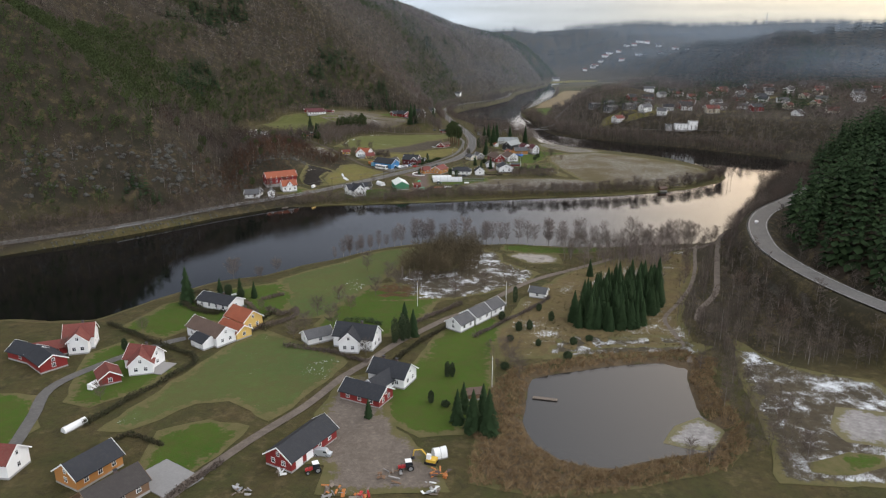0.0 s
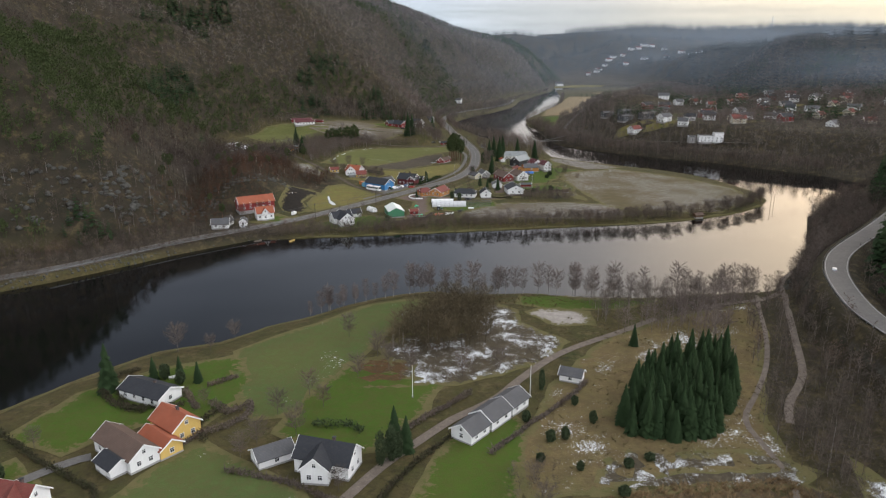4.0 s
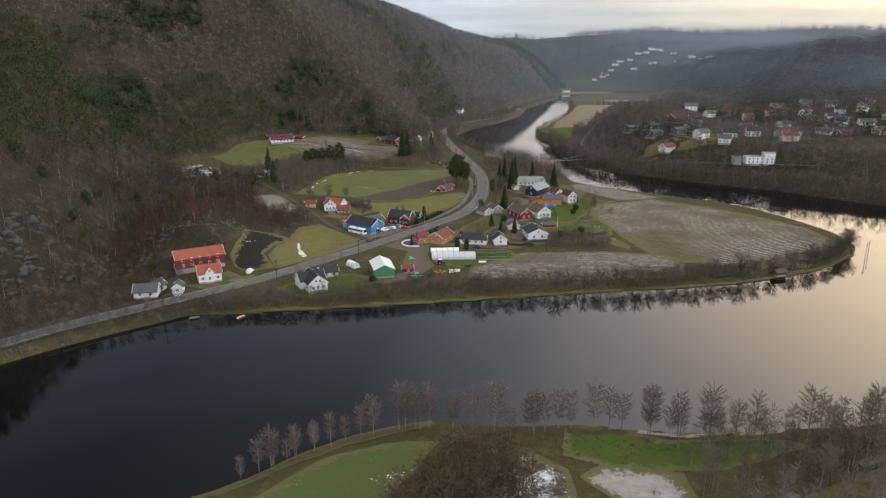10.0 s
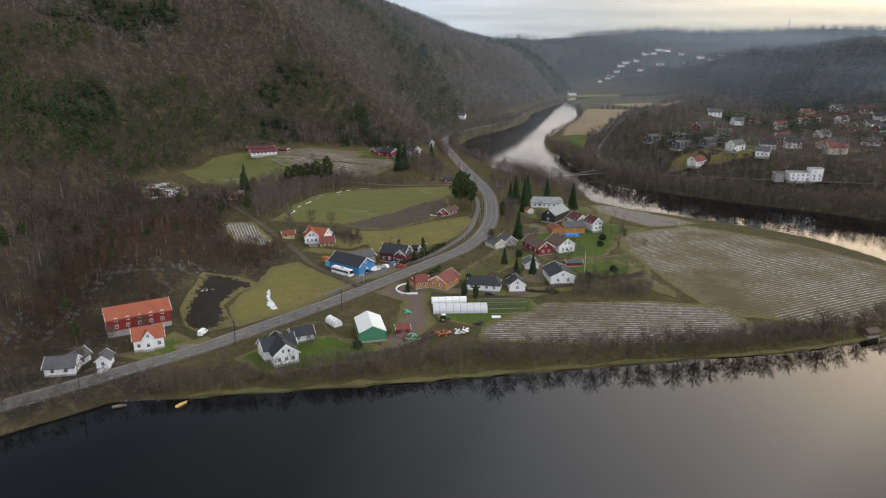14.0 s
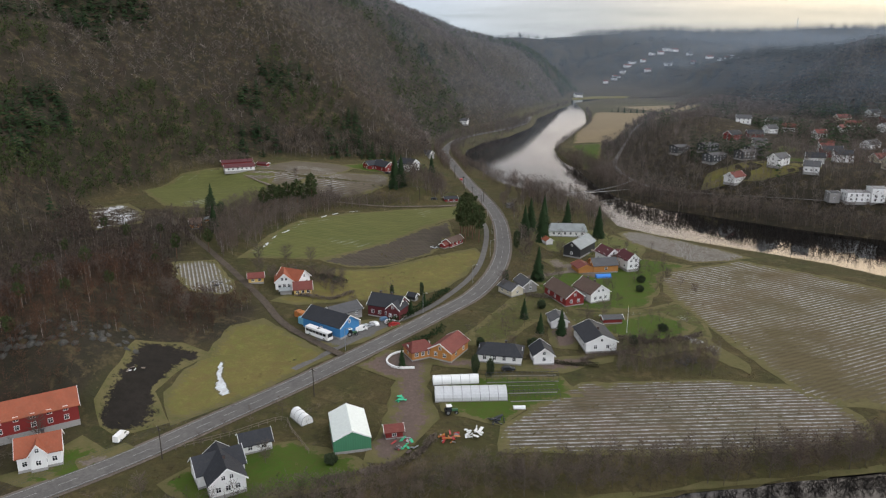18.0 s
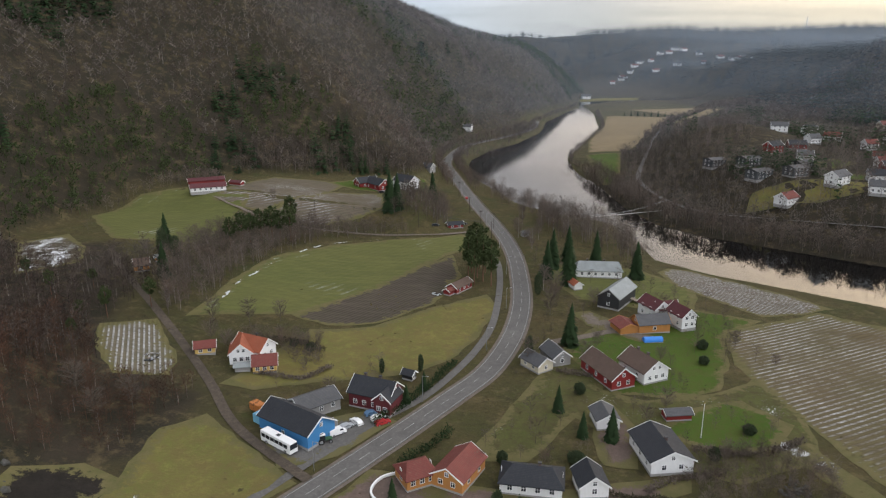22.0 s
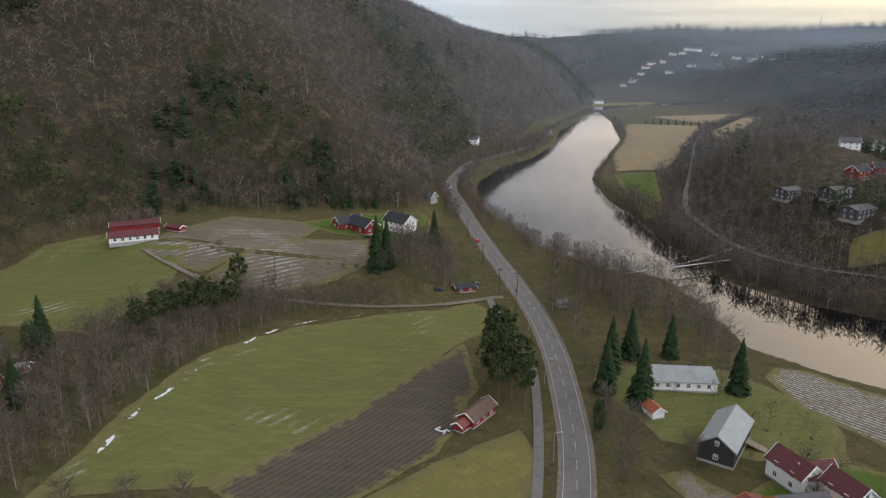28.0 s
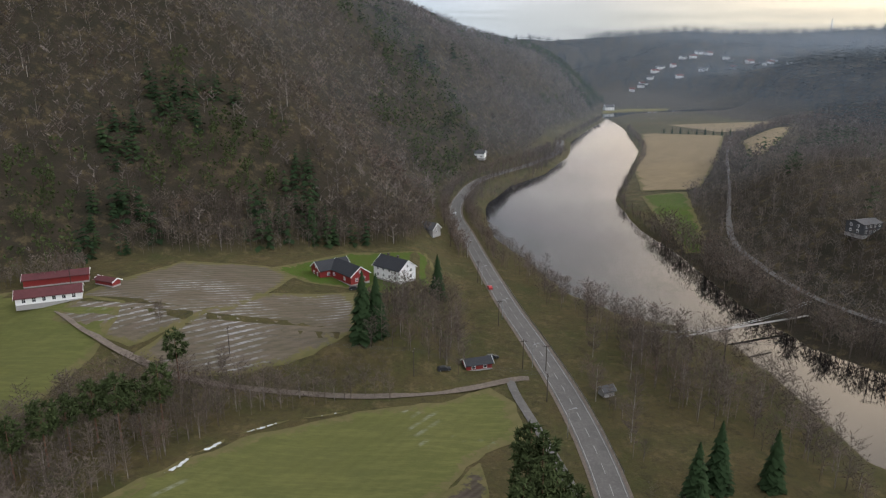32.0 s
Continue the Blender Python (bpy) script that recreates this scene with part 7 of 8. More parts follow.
for k, (x, y, hh, ww) in enumerate(((-12, 221, 9, 2.6), (-9.5, 222.5, 10, 2.8), (-8, 224, 7, 2.4), (5, 196, 5, 1.6), (6.5, 196, 4.6, 1.5), (0, 180, 3.6, 1.6), (4, 178, 1.6, 2.2), (33, 259, 6.5, 1.7), (31, 231, 3.2, 2.2), (35, 232, 3.4, 2.0), (44, 240, 3.4, 2.0), (48, 219, 2.4, 2.2), (44, 208, 2.2, 2.6), (15, 517, 6, 2.4), (19.5, 515, 5.6, 2.2), (-2, 586, 5.4, 1.5), (-14, 585, 4.6, 1.5), (70, 536, 3.4, 2.6), (36, 536, 2.4, 4.0), (-113, 680, 12, 4.6), (45, 655, 9, 3.2), (33, 596, 7, 2.6), (-106, 676, 10, 4.2), (-38, 600, 2.6, 3.0), (-44, 603, 2.2, 2.6), (92, 602, 3.0, 3.4), (84, 548, 2.6, 3.2), (23, 201, 2.0, 2.4), (-101, 217, 4, 1.8), (-81, 269, 4.6, 3.0), (-75, 265, 4.2, 2.6), (26, 241, 3.2, 2.2), (41, 250, 2.6, 1.8), (54, 222, 1.8, 2.2), (36, 218, 2.2, 1.6), (27, 222, 2.0, 2.0), (44, 570, 3.4, 3.0), (56, 586, 3.0, 2.6), (88, 590, 2.6, 3.0), (96, 622, 2.4, 2.8), (18, 536, 3, 2.4), (-24, 470, 2.4, 3))):
    shrub(x, y, hh, ww, "narrow dark green garden thuja" if hh > 2.4 * ww else "rounded dark evergreen garden shrub", 300 + k)


# ---- vehicles ----
def hull(profile, width, taper=0.0):
    """A body from its side outline, drawn in a little towards the roof."""
    bm = bmesh.new()
    top = max(z for _, z in profile)
    rows = []
    for s in (-1, 1):
        rows.append([bm.verts.new((x, s * (width / 2 - taper * z / top), z)) for x, z in profile])
    bm.faces.new(rows[0]), bm.faces.new(rows[1][::-1])
    n = len(profile)
    for i in range(n):
        bm.faces.new((rows[0][i], rows[1][i], rows[1][(i + 1) % n], rows[0][(i + 1) % n]))
    bmesh.ops.recalc_face_normals(bm, faces=bm.faces)
    bmesh.ops.bevel(bm, geom=bm.edges[:], offset=0.04, segments=1, affect="EDGES")
    return bm


def wheels(o, spots, radius=0.33, width=0.22):
    for x, y in spots:
        w = part("wheel", shared(f"tyre|{radius}{width}", lambda: tubes(((0, -width / 2, 0), (0, width / 2, 0), radius), sides=14), RUBBER), None, o, m=pose(x, y, radius))
        part("rim", shared(f"rim|{radius}{width}", lambda: tubes(((0, -width / 2 - 0.01, 0), (0, width / 2 + 0.01, 0), radius * 0.6), sides=10), METAL), None, w)


def car(x, y, turn, paint, label, van=False, z=None):
    o = thing("van" if van else "car", x, y, turn, label, "van" if van else "car", "parked vehicles", z)
    if van:
        body = [(-2.4, 0.3), (2.4, 0.3), (2.45, 0.95), (1.7, 1.15), (1.15, 1.95), (-2.4, 2.0)]
        glass = [(0.5, 1.2), (1.62, 1.18), (1.13, 1.85), (0.5, 1.87)]
    else:
        body = [(-2.1, 0.25), (2.1, 0.25), (2.15, 0.7), (1.1, 0.88), (0.4, 1.38), (-1.3, 1.42), (-2.05, 0.95)]
        glass = [(-1.75, 0.95), (0.95, 0.92), (0.36, 1.33), (-1.25, 1.36)]
    part("body", hull(body, 1.75, 0.12), paint, o)
    part("windows", hull(glass, 1.8 if van else 1.79, 0.14), GLASS, o, "dark car windows")
    wheels(o, [(sx, sy) for sx in (-1.35, 1.35) for sy in (-0.78, 0.78)])
    for sy in (-0.6, 0.6):
        part("headlight", shared("headlight|car", lambda: boxes((-0.03, 0.03, -0.16, 0.16, -0.08, 0.08)), TRIM), None, o, m=pose(2.13, sy, 0.62))
        part("tail_light", shared("tail_light|car", lambda: boxes((-0.03, 0.03, -0.12, 0.12, -0.1, 0.1)), REDW), None, o, m=pose(-2.09, sy, 0.75))
    return o


SILVER, CAR_WHITE = plain("silver_paint", (0.42, 0.44, 0.46), 0.3, 0.4, 0.1), plain("white_paint", (0.75, 0.75, 0.74), 0.3, 0, 0.1)
CAR_RED, CAR_BLUE, CAR_DARK = plain("red_paint", (0.35, 0.03, 0.03), 0.3, 0, 0.1), plain("blue_paint", (0.12, 0.22, 0.35), 0.3, 0.2, 0.1), plain("dark_paint", (0.03, 0.032, 0.036), 0.3, 0.2, 0.1)
BLUE_BOX, PALE_BLUE = plain("blue_container_paint", (0.03, 0.16, 0.42), 0.6, dirt=0.4), plain("faded_blue_paint", (0.16, 0.38, 0.52), 0.6, dirt=0.4)
ORANGE_PAINT, GREEN_PAINT, YELLOW_PAINT = plain("orange_paint", (0.45, 0.16, 0.04), 0.5), plain("tractor_green", (0.04, 0.11, 0.05), 0.5), plain("digger_yellow", (0.62, 0.40, 0.05), 0.5)
TARP_WHITE, TARP_BLUE, TARP_GREEN = plain("white_tarpaulin", (0.72, 0.73, 0.72), 0.6, dirt=0.3), plain("blue_tarpaulin", (0.03, 0.20, 0.62), 0.5, dirt=0.3), plain("green_tarpaulin", (0.04, 0.42, 0.22), 0.5, dirt=0.3)
car(-27, 154, -12, SILVER, "silver van parked before the barn", True)
car(-99, 191, 70, CAR_WHITE, "small white van in a drive", True)
car(-21.5, 552.5, 40, SILVER, "silver car in the forecourt")
car(-19, 555, 130, CAR_WHITE, "white car in the forecourt")
car(-15.2, 559.5, 30, CAR_BLUE, "pale blue car beside the dark red house")
car(-13.4, 557.4, 35, CAR_WHITE, "white car beside the dark red house")
car(-12, 555, 30, CAR_RED, "red car beside the hedge")
car(-23.5, 549.5, 35, CAR_WHITE, "white and orange van in the forecourt", True)
car(25.5, 518.5, 5, CAR_DARK, "black car before the bungalow")
car(-80, 481.5, 80, CAR_WHITE, "white van in the farm drive", True)
car(-102.5, 452.5, 75, SILVER, "silver car before a small garage")
car(-27, 812, 10, CAR_DARK, "dark car beside the red barn")
car(21, 772, 20, CAR_DARK, "dark car beside the roadside shed")
car(5, 757, 15, CAR_DARK, "dark car with a trailer on the grass")
car(26.5, 842, 96, CAR_RED, "red car on the country road")
car(158, 330, 62, SILVER, "silver car on the curved main road")
car(17.5, 985, 80, SILVER, "silver car on the road below the hill")

bus = thing("bus", -37.3, 543.6, -40, "long white coach beside the workshop", "bus")
part("body", hull([(-5.7, 0.4), (5.7, 0.4), (5.75, 1.4), (5.6, 3.2), (-5.7, 3.25)], 2.5, 0.08), CAR_WHITE, bus)
for s in (-1, 1):
    for k in range(6):
        part("window", shared("window|bus", lambda: boxes((-0.75, 0.75, -0.02, 0.02, 1.6, 2.6)), GLASS), None, bus, m=pose(-4.6 + k * 1.72, s * 1.21, 0))
part("windscreen", boxes((5.6, 5.74, -1.1, 1.1, 1.4, 2.9)), GLASS, bus)
part("roof_hatch", boxes((-0.5, 0.5, -0.4, 0.4, 3.22, 3.36)), DARK_METAL, bus)
wheels(bus, [(sx, sy) for sx in (-3.4, 3.8) for sy in (-1.15, 1.15)], 0.5, 0.3)


def container(x, y, turn, length, paint, label, height=2.6):
    o = thing("container", x, y, turn, label, "container")
    bm = bmesh.new()
    n = int(length / 0.3)
    zig = [(-length / 2 + k * length / n, 1.22 - (0.05 if k % 2 else 0)) for k in range(n + 1)]
    ring = [(a, -b) for a, b in zig] + [(a, b) for a, b in reversed(zig)]
    lo, hi = [bm.verts.new((a, b, 0.12)) for a, b in ring], [bm.verts.new((a, b, height)) for a, b in ring]
    for k in range(len(ring)):
        bm.faces.new((lo[k], lo[(k + 1) % len(ring)], hi[(k + 1) % len(ring)], hi[k]))
    bm.faces.new(hi), bm.faces.new(lo[::-1])
    part("box", bm, paint, o)
    for s in (-0.6, 0.6):
        part("door", boxes((length / 2, length / 2 + 0.05, s - 0.55, s + 0.55, 0.2, height - 0.1)), paint, o)
    part("skid", boxes((-length / 2, length / 2, -1.1, 1.1, -0.2, 0.12)), DARK_METAL, o)


container(-43.3, 554, -40, 6, PALE_BLUE, "faded light blue container beside a workshop")
container(-35.5, 548.6, -40, 6, PALE_BLUE, "light blue container beside a workshop")
container(-31, 545.2, -40, 4, BLUE_BOX, "bright blue container beside a workshop")
container(-46.5, 561, -40, 4, ORANGE_PAINT, "orange container behind a workshop", 2.2)
container(-27, 550.4, 40, 7, GREYW, "grey canvas-covered trailer in a forecourt", 2.7)


def tractor(x, y, turn, paint, label):
    o = thing("tractor", x, y, turn, label, "tractor", "farm machines")
    part("bonnet", hull([(0.2, 0.75), (2.0, 0.75), (2.0, 1.35), (0.2, 1.5)], 0.8, 0.05), paint, o)
    part("cab", hull([(-1.3, 0.9), (0.25, 0.9), (0.15, 2.4), (-1.15, 2.4)], 1.5, 0.15), GLASS, o, "dark glazed cab")
    part("cab_roof", boxes((-1.25, 0.25, -0.75, 0.75, 2.4, 2.55)), TRIM, o)
    part("exhaust", tubes(((1.2, 0.3, 1.4), (1.2, 0.3, 2.3), 0.05)), DARK_METAL, o)
    wheels(o, [(-0.9, -0.85), (-0.9, 0.85)], 0.8, 0.45)
    wheels(o, [(1.5, -0.75), (1.5, 0.75)], 0.5, 0.35)
    return o


tractor(-28, 147, 200, CAR_RED, "red tractor with white cab roof")
tractor(-6, 147.5, 190, CAR_RED, "red tractor in the gravel yard")
tractor(-26.3, 545.6, 20, GREEN_PAINT, "dark green tractor in the forecourt")
tractor(6.5, 493, 10, GREEN_PAINT, "grey-green tractor near the greenhouses")

dig = thing("excavator", 0, 150, 160, "yellow excavator with lowered arm in a yard", "excavator", "farm machines")
for s in (-0.85, 0.85):
    part("track", hull([(-1.4, 0.1), (1.4, 0.1), (1.6, 0.45), (1.3, 0.75), (-1.3, 0.75), (-1.6, 0.45)], 0.5), RUBBER, dig, m=pose(0, s, 0))
part("chassis", boxes((-1.3, 1.1, -1.0, 1.0, 0.8, 1.5)), YELLOW_PAINT, dig)
part("cab", hull([(0.0, 1.5), (1.1, 1.5), (1.0, 2.7), (0.0, 2.75)], 0.95, 0.06), TRIM, dig, "white cab with dark glass", pose(0, 0.4, 0))
part("boom", tubes(((0.9, -0.3, 1.3), (2.6, -0.3, 3.2), 0.18), ((2.6, -0.3, 3.2), (4.6, -0.3, 2.6), 0.15)), YELLOW_PAINT, dig)
part("stick", tubes(((4.6, -0.3, 2.6), (4.9, -0.3, 0.8), 0.12)), YELLOW_PAINT, dig)
part("bucket", hull([(4.6, 0.2), (5.3, 0.2), (5.4, 0.8), (4.8, 0.9)], 0.8), DARK_METAL, dig, m=pose(0, -0.3, 0))


def heap(name, x, y, wide, high, material, label, category, seed, pieces=14, flatness=0.5):
    """A loose pile of planks, sheets and scrap, each piece a mesh of its own."""
    r = rng(seed)
    o = thing(name, x, y, r.uniform(0, 180), label, category)
    for k in range(pieces):
        a, b = r.uniform(0.5, 2.6), r.uniform(0.15, 0.9)
        part("piece", boxes((-a / 2, a / 2, -b / 2, b / 2, -0.04, 0.04 + r.uniform(0, 0.3) * flatness)), material if np.ndim(material) == 0 and not isinstance(material, tuple) else material[k % len(material)], o,
             m=pose(r.uniform(-0.5, 0.5) * wide, r.uniform(-0.5, 0.5) * wide, 0.08 + r.uniform(0, 1) * high, r.uniform(-25, 25), r.uniform(-20, 20), r.uniform(0, 180)))


heap("timber_pile", -10, 144, 5, 0.9, (WOOD, GREYW, BROWNW), "untidy pile of old timber in a yard", "timber pile", 1, 18)
heap("scrap_pile", 0, 139, 3.5, 1.2, (METAL, TARP_WHITE, WOOD), "heap of white and grey scrap", "scrap pile", 2, 16)
heap("scrap_pile", -43, 140, 4, 0.6, (METAL, WOOD, GREYW), "old boards and machine parts on grass", "scrap pile", 3, 12)
heap("scrap_pile", -22, 139, 5, 0.8, (WOOD, ORANGE_PAINT, GREYW), "timber offcuts and orange scrap", "scrap pile", 4, 16)
heap("scrap_pile", -35, 147, 3, 0.4, (TARP_WHITE, WOOD), "small pile of pale boards by the barn", "scrap pile", 5, 8)
heap("harrow", 2, 145, 4, 1.2, (ORANGE_PAINT, BRICK, ORANGE_PAINT), "rusty orange harrow and trailer parts", "harrow", 6, 16)
heap("timber_pile", -16, 137, 4, 0.9, (CAR_RED, WOOD, ORANGE_PAINT), "red and brown machine parts in a yard", "scrap pile", 7, 14)
heap("plastic_heap", 12, 482, 5, 0.9, TARP_WHITE, "heap of white greenhouse plastic on grass", "plastic heap", 8, 18)
heap("scrap_pile", 6, 480, 5, 0.9, (CAR_RED, METAL, ORANGE_PAINT), "red and grey farm implements on grass", "farm implements", 9, 16)
heap("scrap_pile", -6, 477, 6, 1.0, (CAR_RED, METAL, TARP_GREEN, BRICK), "clutter of red and green implements by a shed", "farm implements", 10, 20)
heap("bale_row", 19, 488.5, 4, 0.8, CAR_DARK, "black plastic sheeting over stored goods", "covered goods", 11, 14)
heap("scrap_pile", -86, 509, 5, 0.5, (TARP_WHITE, WOOD), "white boards on the black soil", "scrap pile", 12, 8)
heap("scrap_pile", -84, 585, 5, 0.7, (METAL, WOOD, DARK_METAL), "dark heap of scrap among bushes", "scrap pile", 13, 16)
heap("stone_heap", 84, 524, 7, 0.8, ROCK, "heap of field stones with old snow", "stone heap", 14, 22, 1.2)
heap("stone_heap", 5, 655, 4, 0.6, (ROCK, SNOW), "stones and snow at the field edge", "stone heap", 15, 12, 1.0)
heap("firewood", -8, 500.5, 2.5, 0.9, TARP_GREEN, "green tarpaulin over stored goods", "covered goods", 16, 10)


def tent(x, y, turn, length, width, height, material, label, ribs=0, category="greenhouse", name="greenhouse", cover=True):
    """A hooped tunnel: a sheet over bent ribs, with closed ends."""
    o = thing(name, x, y, turn, label, category)
    n = 10
    arc = [(-width / 2 * math.cos(math.pi * k / n), height * math.sin(math.pi * k / n) ** 0.8) for k in range(n + 1)]
    if cover:
        bm = bmesh.new()
        m = max(2, int(length / 1.5))
        rows = [[bm.verts.new((-length / 2 + length * i / m, yy, zz * (0.97 if i % 2 else 1.0))) for yy, zz in arc] for i in range(m + 1)]
        for a, b in zip(rows[:-1], rows[1:]):
            for k in range(n):
                bm.faces.new((a[k], b[k], b[k + 1], a[k + 1]))
        bm.faces.new(rows[0]), bm.faces.new(rows[-1][::-1])
        part("cover", bm, material, o)
    hoop = shared(f"hoop|{width}{height}", lambda: pipe([(0, yy, zz) for yy, zz in arc], 0.045), DARK_METAL)
    for k in range(ribs):
        part("hoop", hoop, None, o, m=pose(-length / 2 + length * k / (ribs - 1), 0, 0.0))
    for s in (-1, 1):
        part("base_rail", boxes((-length / 2, length / 2, s * width / 2 - 0.06, s * width / 2 + 0.06, -0.1, 0.25)), GREYW, o)
    if not cover:
        part("ridge_bar", tubes(((-length / 2, 0, height), (length / 2, 0, height), 0.05)), DARK_METAL, o)
        for s in (-1, 1):
            part("purlin", tubes(((-length / 2, s * width * 0.35, height * 0.68), (length / 2, s * width * 0.35, height * 0.68), 0.04)), DARK_METAL, o)
    return o


tent(8.6, 511.2, 3, 14, 3.6, 2.4, TARP_WHITE, "white plastic greenhouse tunnel", 6)
tent(12.6, 502.6, 1, 21, 6.6, 3.0, plain("milky_film", (0.52, 0.53, 0.54), 0.5, dirt=0.5), "long pale plastic greenhouse tunnel", 9)
tent(29, 512.6, 1, 22, 4.2, 2.4, None, "bare metal frame of a greenhouse tunnel", 15, cover=False)
tent(31.2, 506.2, 2, 14.5, 4.6, 2.4, None, "bare metal frame of a greenhouse tunnel", 11, cover=False)
tent(31.2, 501.4, 2, 14.5, 4.6, 2.4, None, "bare metal frame of a greenhouse tunnel", 11, cover=False)
tent(-34.6, 490.6, -52, 6.5, 3.6, 2.6, TARP_WHITE, "white garage tent on grass", 4, "tent", "garage_tent")
tent(2, 153, 20, 3.4, 2.6, 2.6, TARP_WHITE, "white storage tent at the yard edge", 3, "tent", "storage_tent")
tent(-94.5, 168.5, 62, 6.6, 2.0, 1.5, TARP_WHITE, "boat under a white tarpaulin", 0, "covered boat", "covered_boat")
tent(77, 607.5, 5, 6.5, 2.6, 1.8, TARP_BLUE, "load under a bright blue tarpaulin", 0, "tarpaulin", "covered_load")
tent(26, 495.2, 0, 3.4, 1.5, 0.9, TARP_WHITE, "small upturned white boat on grass", 0, "boat", "boat")


def boat(x, y, turn, paint, label, z=None):
    o = thing("rowing_boat", x, y, turn, label, "boat", "", z)
    bm = bmesh.new()
    outer, inner = [], []
    for k in range(9):
        u = k / 8
        w = 0.72 * math.sin(math.pi * min(1, 0.25 + u * 0.75)) ** 0.7 if k < 8 else 0.02
        for ring, f, zf in ((outer, 1.0, 0.0), (inner, 0.86, 0.12)):
            ring.append([bm.verts.new((-2 + 4 * u, yy * w * f, zz + (zf if zz < 0.3 else 0))) for yy, zz in ((-1, 0.55), (-0.6, 0.05), (0.6, 0.05), (1, 0.55))])
    for ring in (outer, inner):
        for a, b in zip(ring[:-1], ring[1:]):
            for i in range(3):
                bm.faces.new((a[i], b[i], b[i + 1], a[i + 1]))
    for a, b, c, d in zip(outer[:-1], outer[1:], inner[:-1], inner[1:]):
        bm.faces.new((a[0], b[0], d[0], c[0])), bm.faces.new((a[3], b[3], d[3], c[3]))
    part("hull", bm, paint, o)
    for xx in (-0.9, 0.5):
        part("thwart", boxes((xx - 0.14, xx + 0.14, -0.6, 0.6, 0.36, 0.41)), WOOD, o)


boat(-78, 269.5, 30, CAR_WHITE, "white rowing boat drawn up on a lawn")
boat(-73, 436.5, 60, YELLOW, "small cream boat moored at the bank", 0.0)
boat(-91, 435.8, 20, WOOD, "brown rowing boat at the bank", 0.0)

dock = thing("jetty", 33, 184, -15, "dark wooden jetty in the pond", "jetty", z=2.3)
for k in range(12):
    part("plank", shared("plank|jetty", lambda: boxes((-0.27, 0.27, -0.7, 0.7, 0.1, 0.17)), WOOD), None, dock, m=pose(-3.3 + k * 0.6, 0, 0))
for s in (-0.5, 0.5):
    part("beam", boxes((-3.6, 3.6, s - 0.08, s + 0.08, -0.1, 0.1)), POLE_WOOD, dock)
# pale sheet laid on the pond, the bright hazy reflection put into its colour
drape("ice_sheet", poly("60,160 66,169 74,173 79,166 76,159 71,156"), ICE_AND_REFLECTION, "white reflection painted as a pale sheet on the pond", lift=0.0, category="ice")
bpy.data.objects["ice_sheet"].location.z = 0.0
for v in bpy.data.objects["ice_sheet"].data.vertices:
    v.co.z = 2.19

boom = thing("log_boom", 78, 770, 21, "dark floating log boom across the river", "log boom", z=0.05)
for k in range(14):
    part("log", shared("log|boom", lambda: tubes(((0, 0, 0), (3.1, 0, 0), 0.28), sides=7), POLE_WOOD), None, boom, m=pose(k * 3.25, math.sin(k * 0.45) * 0.25, 0))
foot = thing("footbridge", 70, 786, 19, "slender pale cable footbridge over the river", "bridge", z=3.2)
part("deck", boxes((0, 82, -0.6, 0.6, 0.0, 0.14)), GREYW, foot)
for s in (-0.62, 0.62):
    part("cable", tubes(*[((82 * k / 16, s, 0.9 + 5.2 * (2 * k / 16 - 1) ** 2), (82 * (k + 1) / 16, s, 0.9 + 5.2 * (2 * (k + 1) / 16 - 1) ** 2), 0.05) for k in range(16)], sides=4), METAL, foot)
for xx in (0.5, 81.5):
    part("tower", boxes((xx - 0.15, xx + 0.15, -0.8, -0.55, -4.0, 6.3), (xx - 0.15, xx + 0.15, 0.55, 0.8, -4.0, 6.3), (xx - 0.15, xx + 0.15, -0.8, 0.8, 6.0, 6.3)), POLE_WOOD, foot)

curb = smooth_line(poly("-3,533 -10.5,530.5 -13,525 -10,520.5 -4,520"), 1.0)
cu = thing("garden_wall", curb[0, 0], curb[0, 1], 0, "low white rendered garden wall", "wall")
bm = bmesh.new()
prev = None
for (x, y), (nx_, ny_) in zip(curb, np.column_stack([-np.gradient(curb[:, 1]), np.gradient(curb[:, 0])])):
    q = Vector((nx_, ny_, 0)).normalized() * 0.22
    c = Vector((x, y, spot(x, y))) - cu.matrix_basis.translation
    ring = [bm.verts.new(c + v) for v in (q + Vector((0, 0, -0.3)), q + Vector((0, 0, 0.75)), -q + Vector((0, 0, 0.75)), -q + Vector((0, 0, -0.3)))]
    if prev:
        for i in range(4):
            bm.faces.new((prev[i], prev[(i + 1) % 4], ring[(i + 1) % 4], ring[i]))
    prev = ring
bmesh.ops.recalc_face_normals(bm, faces=bm.faces)
part("wall", bm, TRIM, cu)


def fence(line, height, label, gap=2.0, material=None):
    line = smooth_line(poly(line), gap)
    o = thing("fence", line[0, 0], line[0, 1], 0, label, "fence")
    t0 = o.matrix_basis.translation
    pts = [Vector((x, y, spot(x, y))) - t0 for x, y in line]
    post = shared(f"post|fence{height}", lambda: boxes((-0.06, 0.06, -0.06, 0.06, -0.3, height)), material or WOOD)
    for p in pts:
        part("post", post, None, o, m=Matrix.Translation(p))
    for a, b in zip(pts[:-1], pts[1:]):
        for k in (0.45, 0.9):
            part("rail", tubes((a + Vector((0, 0, height * k)), b + Vector((0, 0, height * k)), 0.06), sides=4), material or WOOD, o)


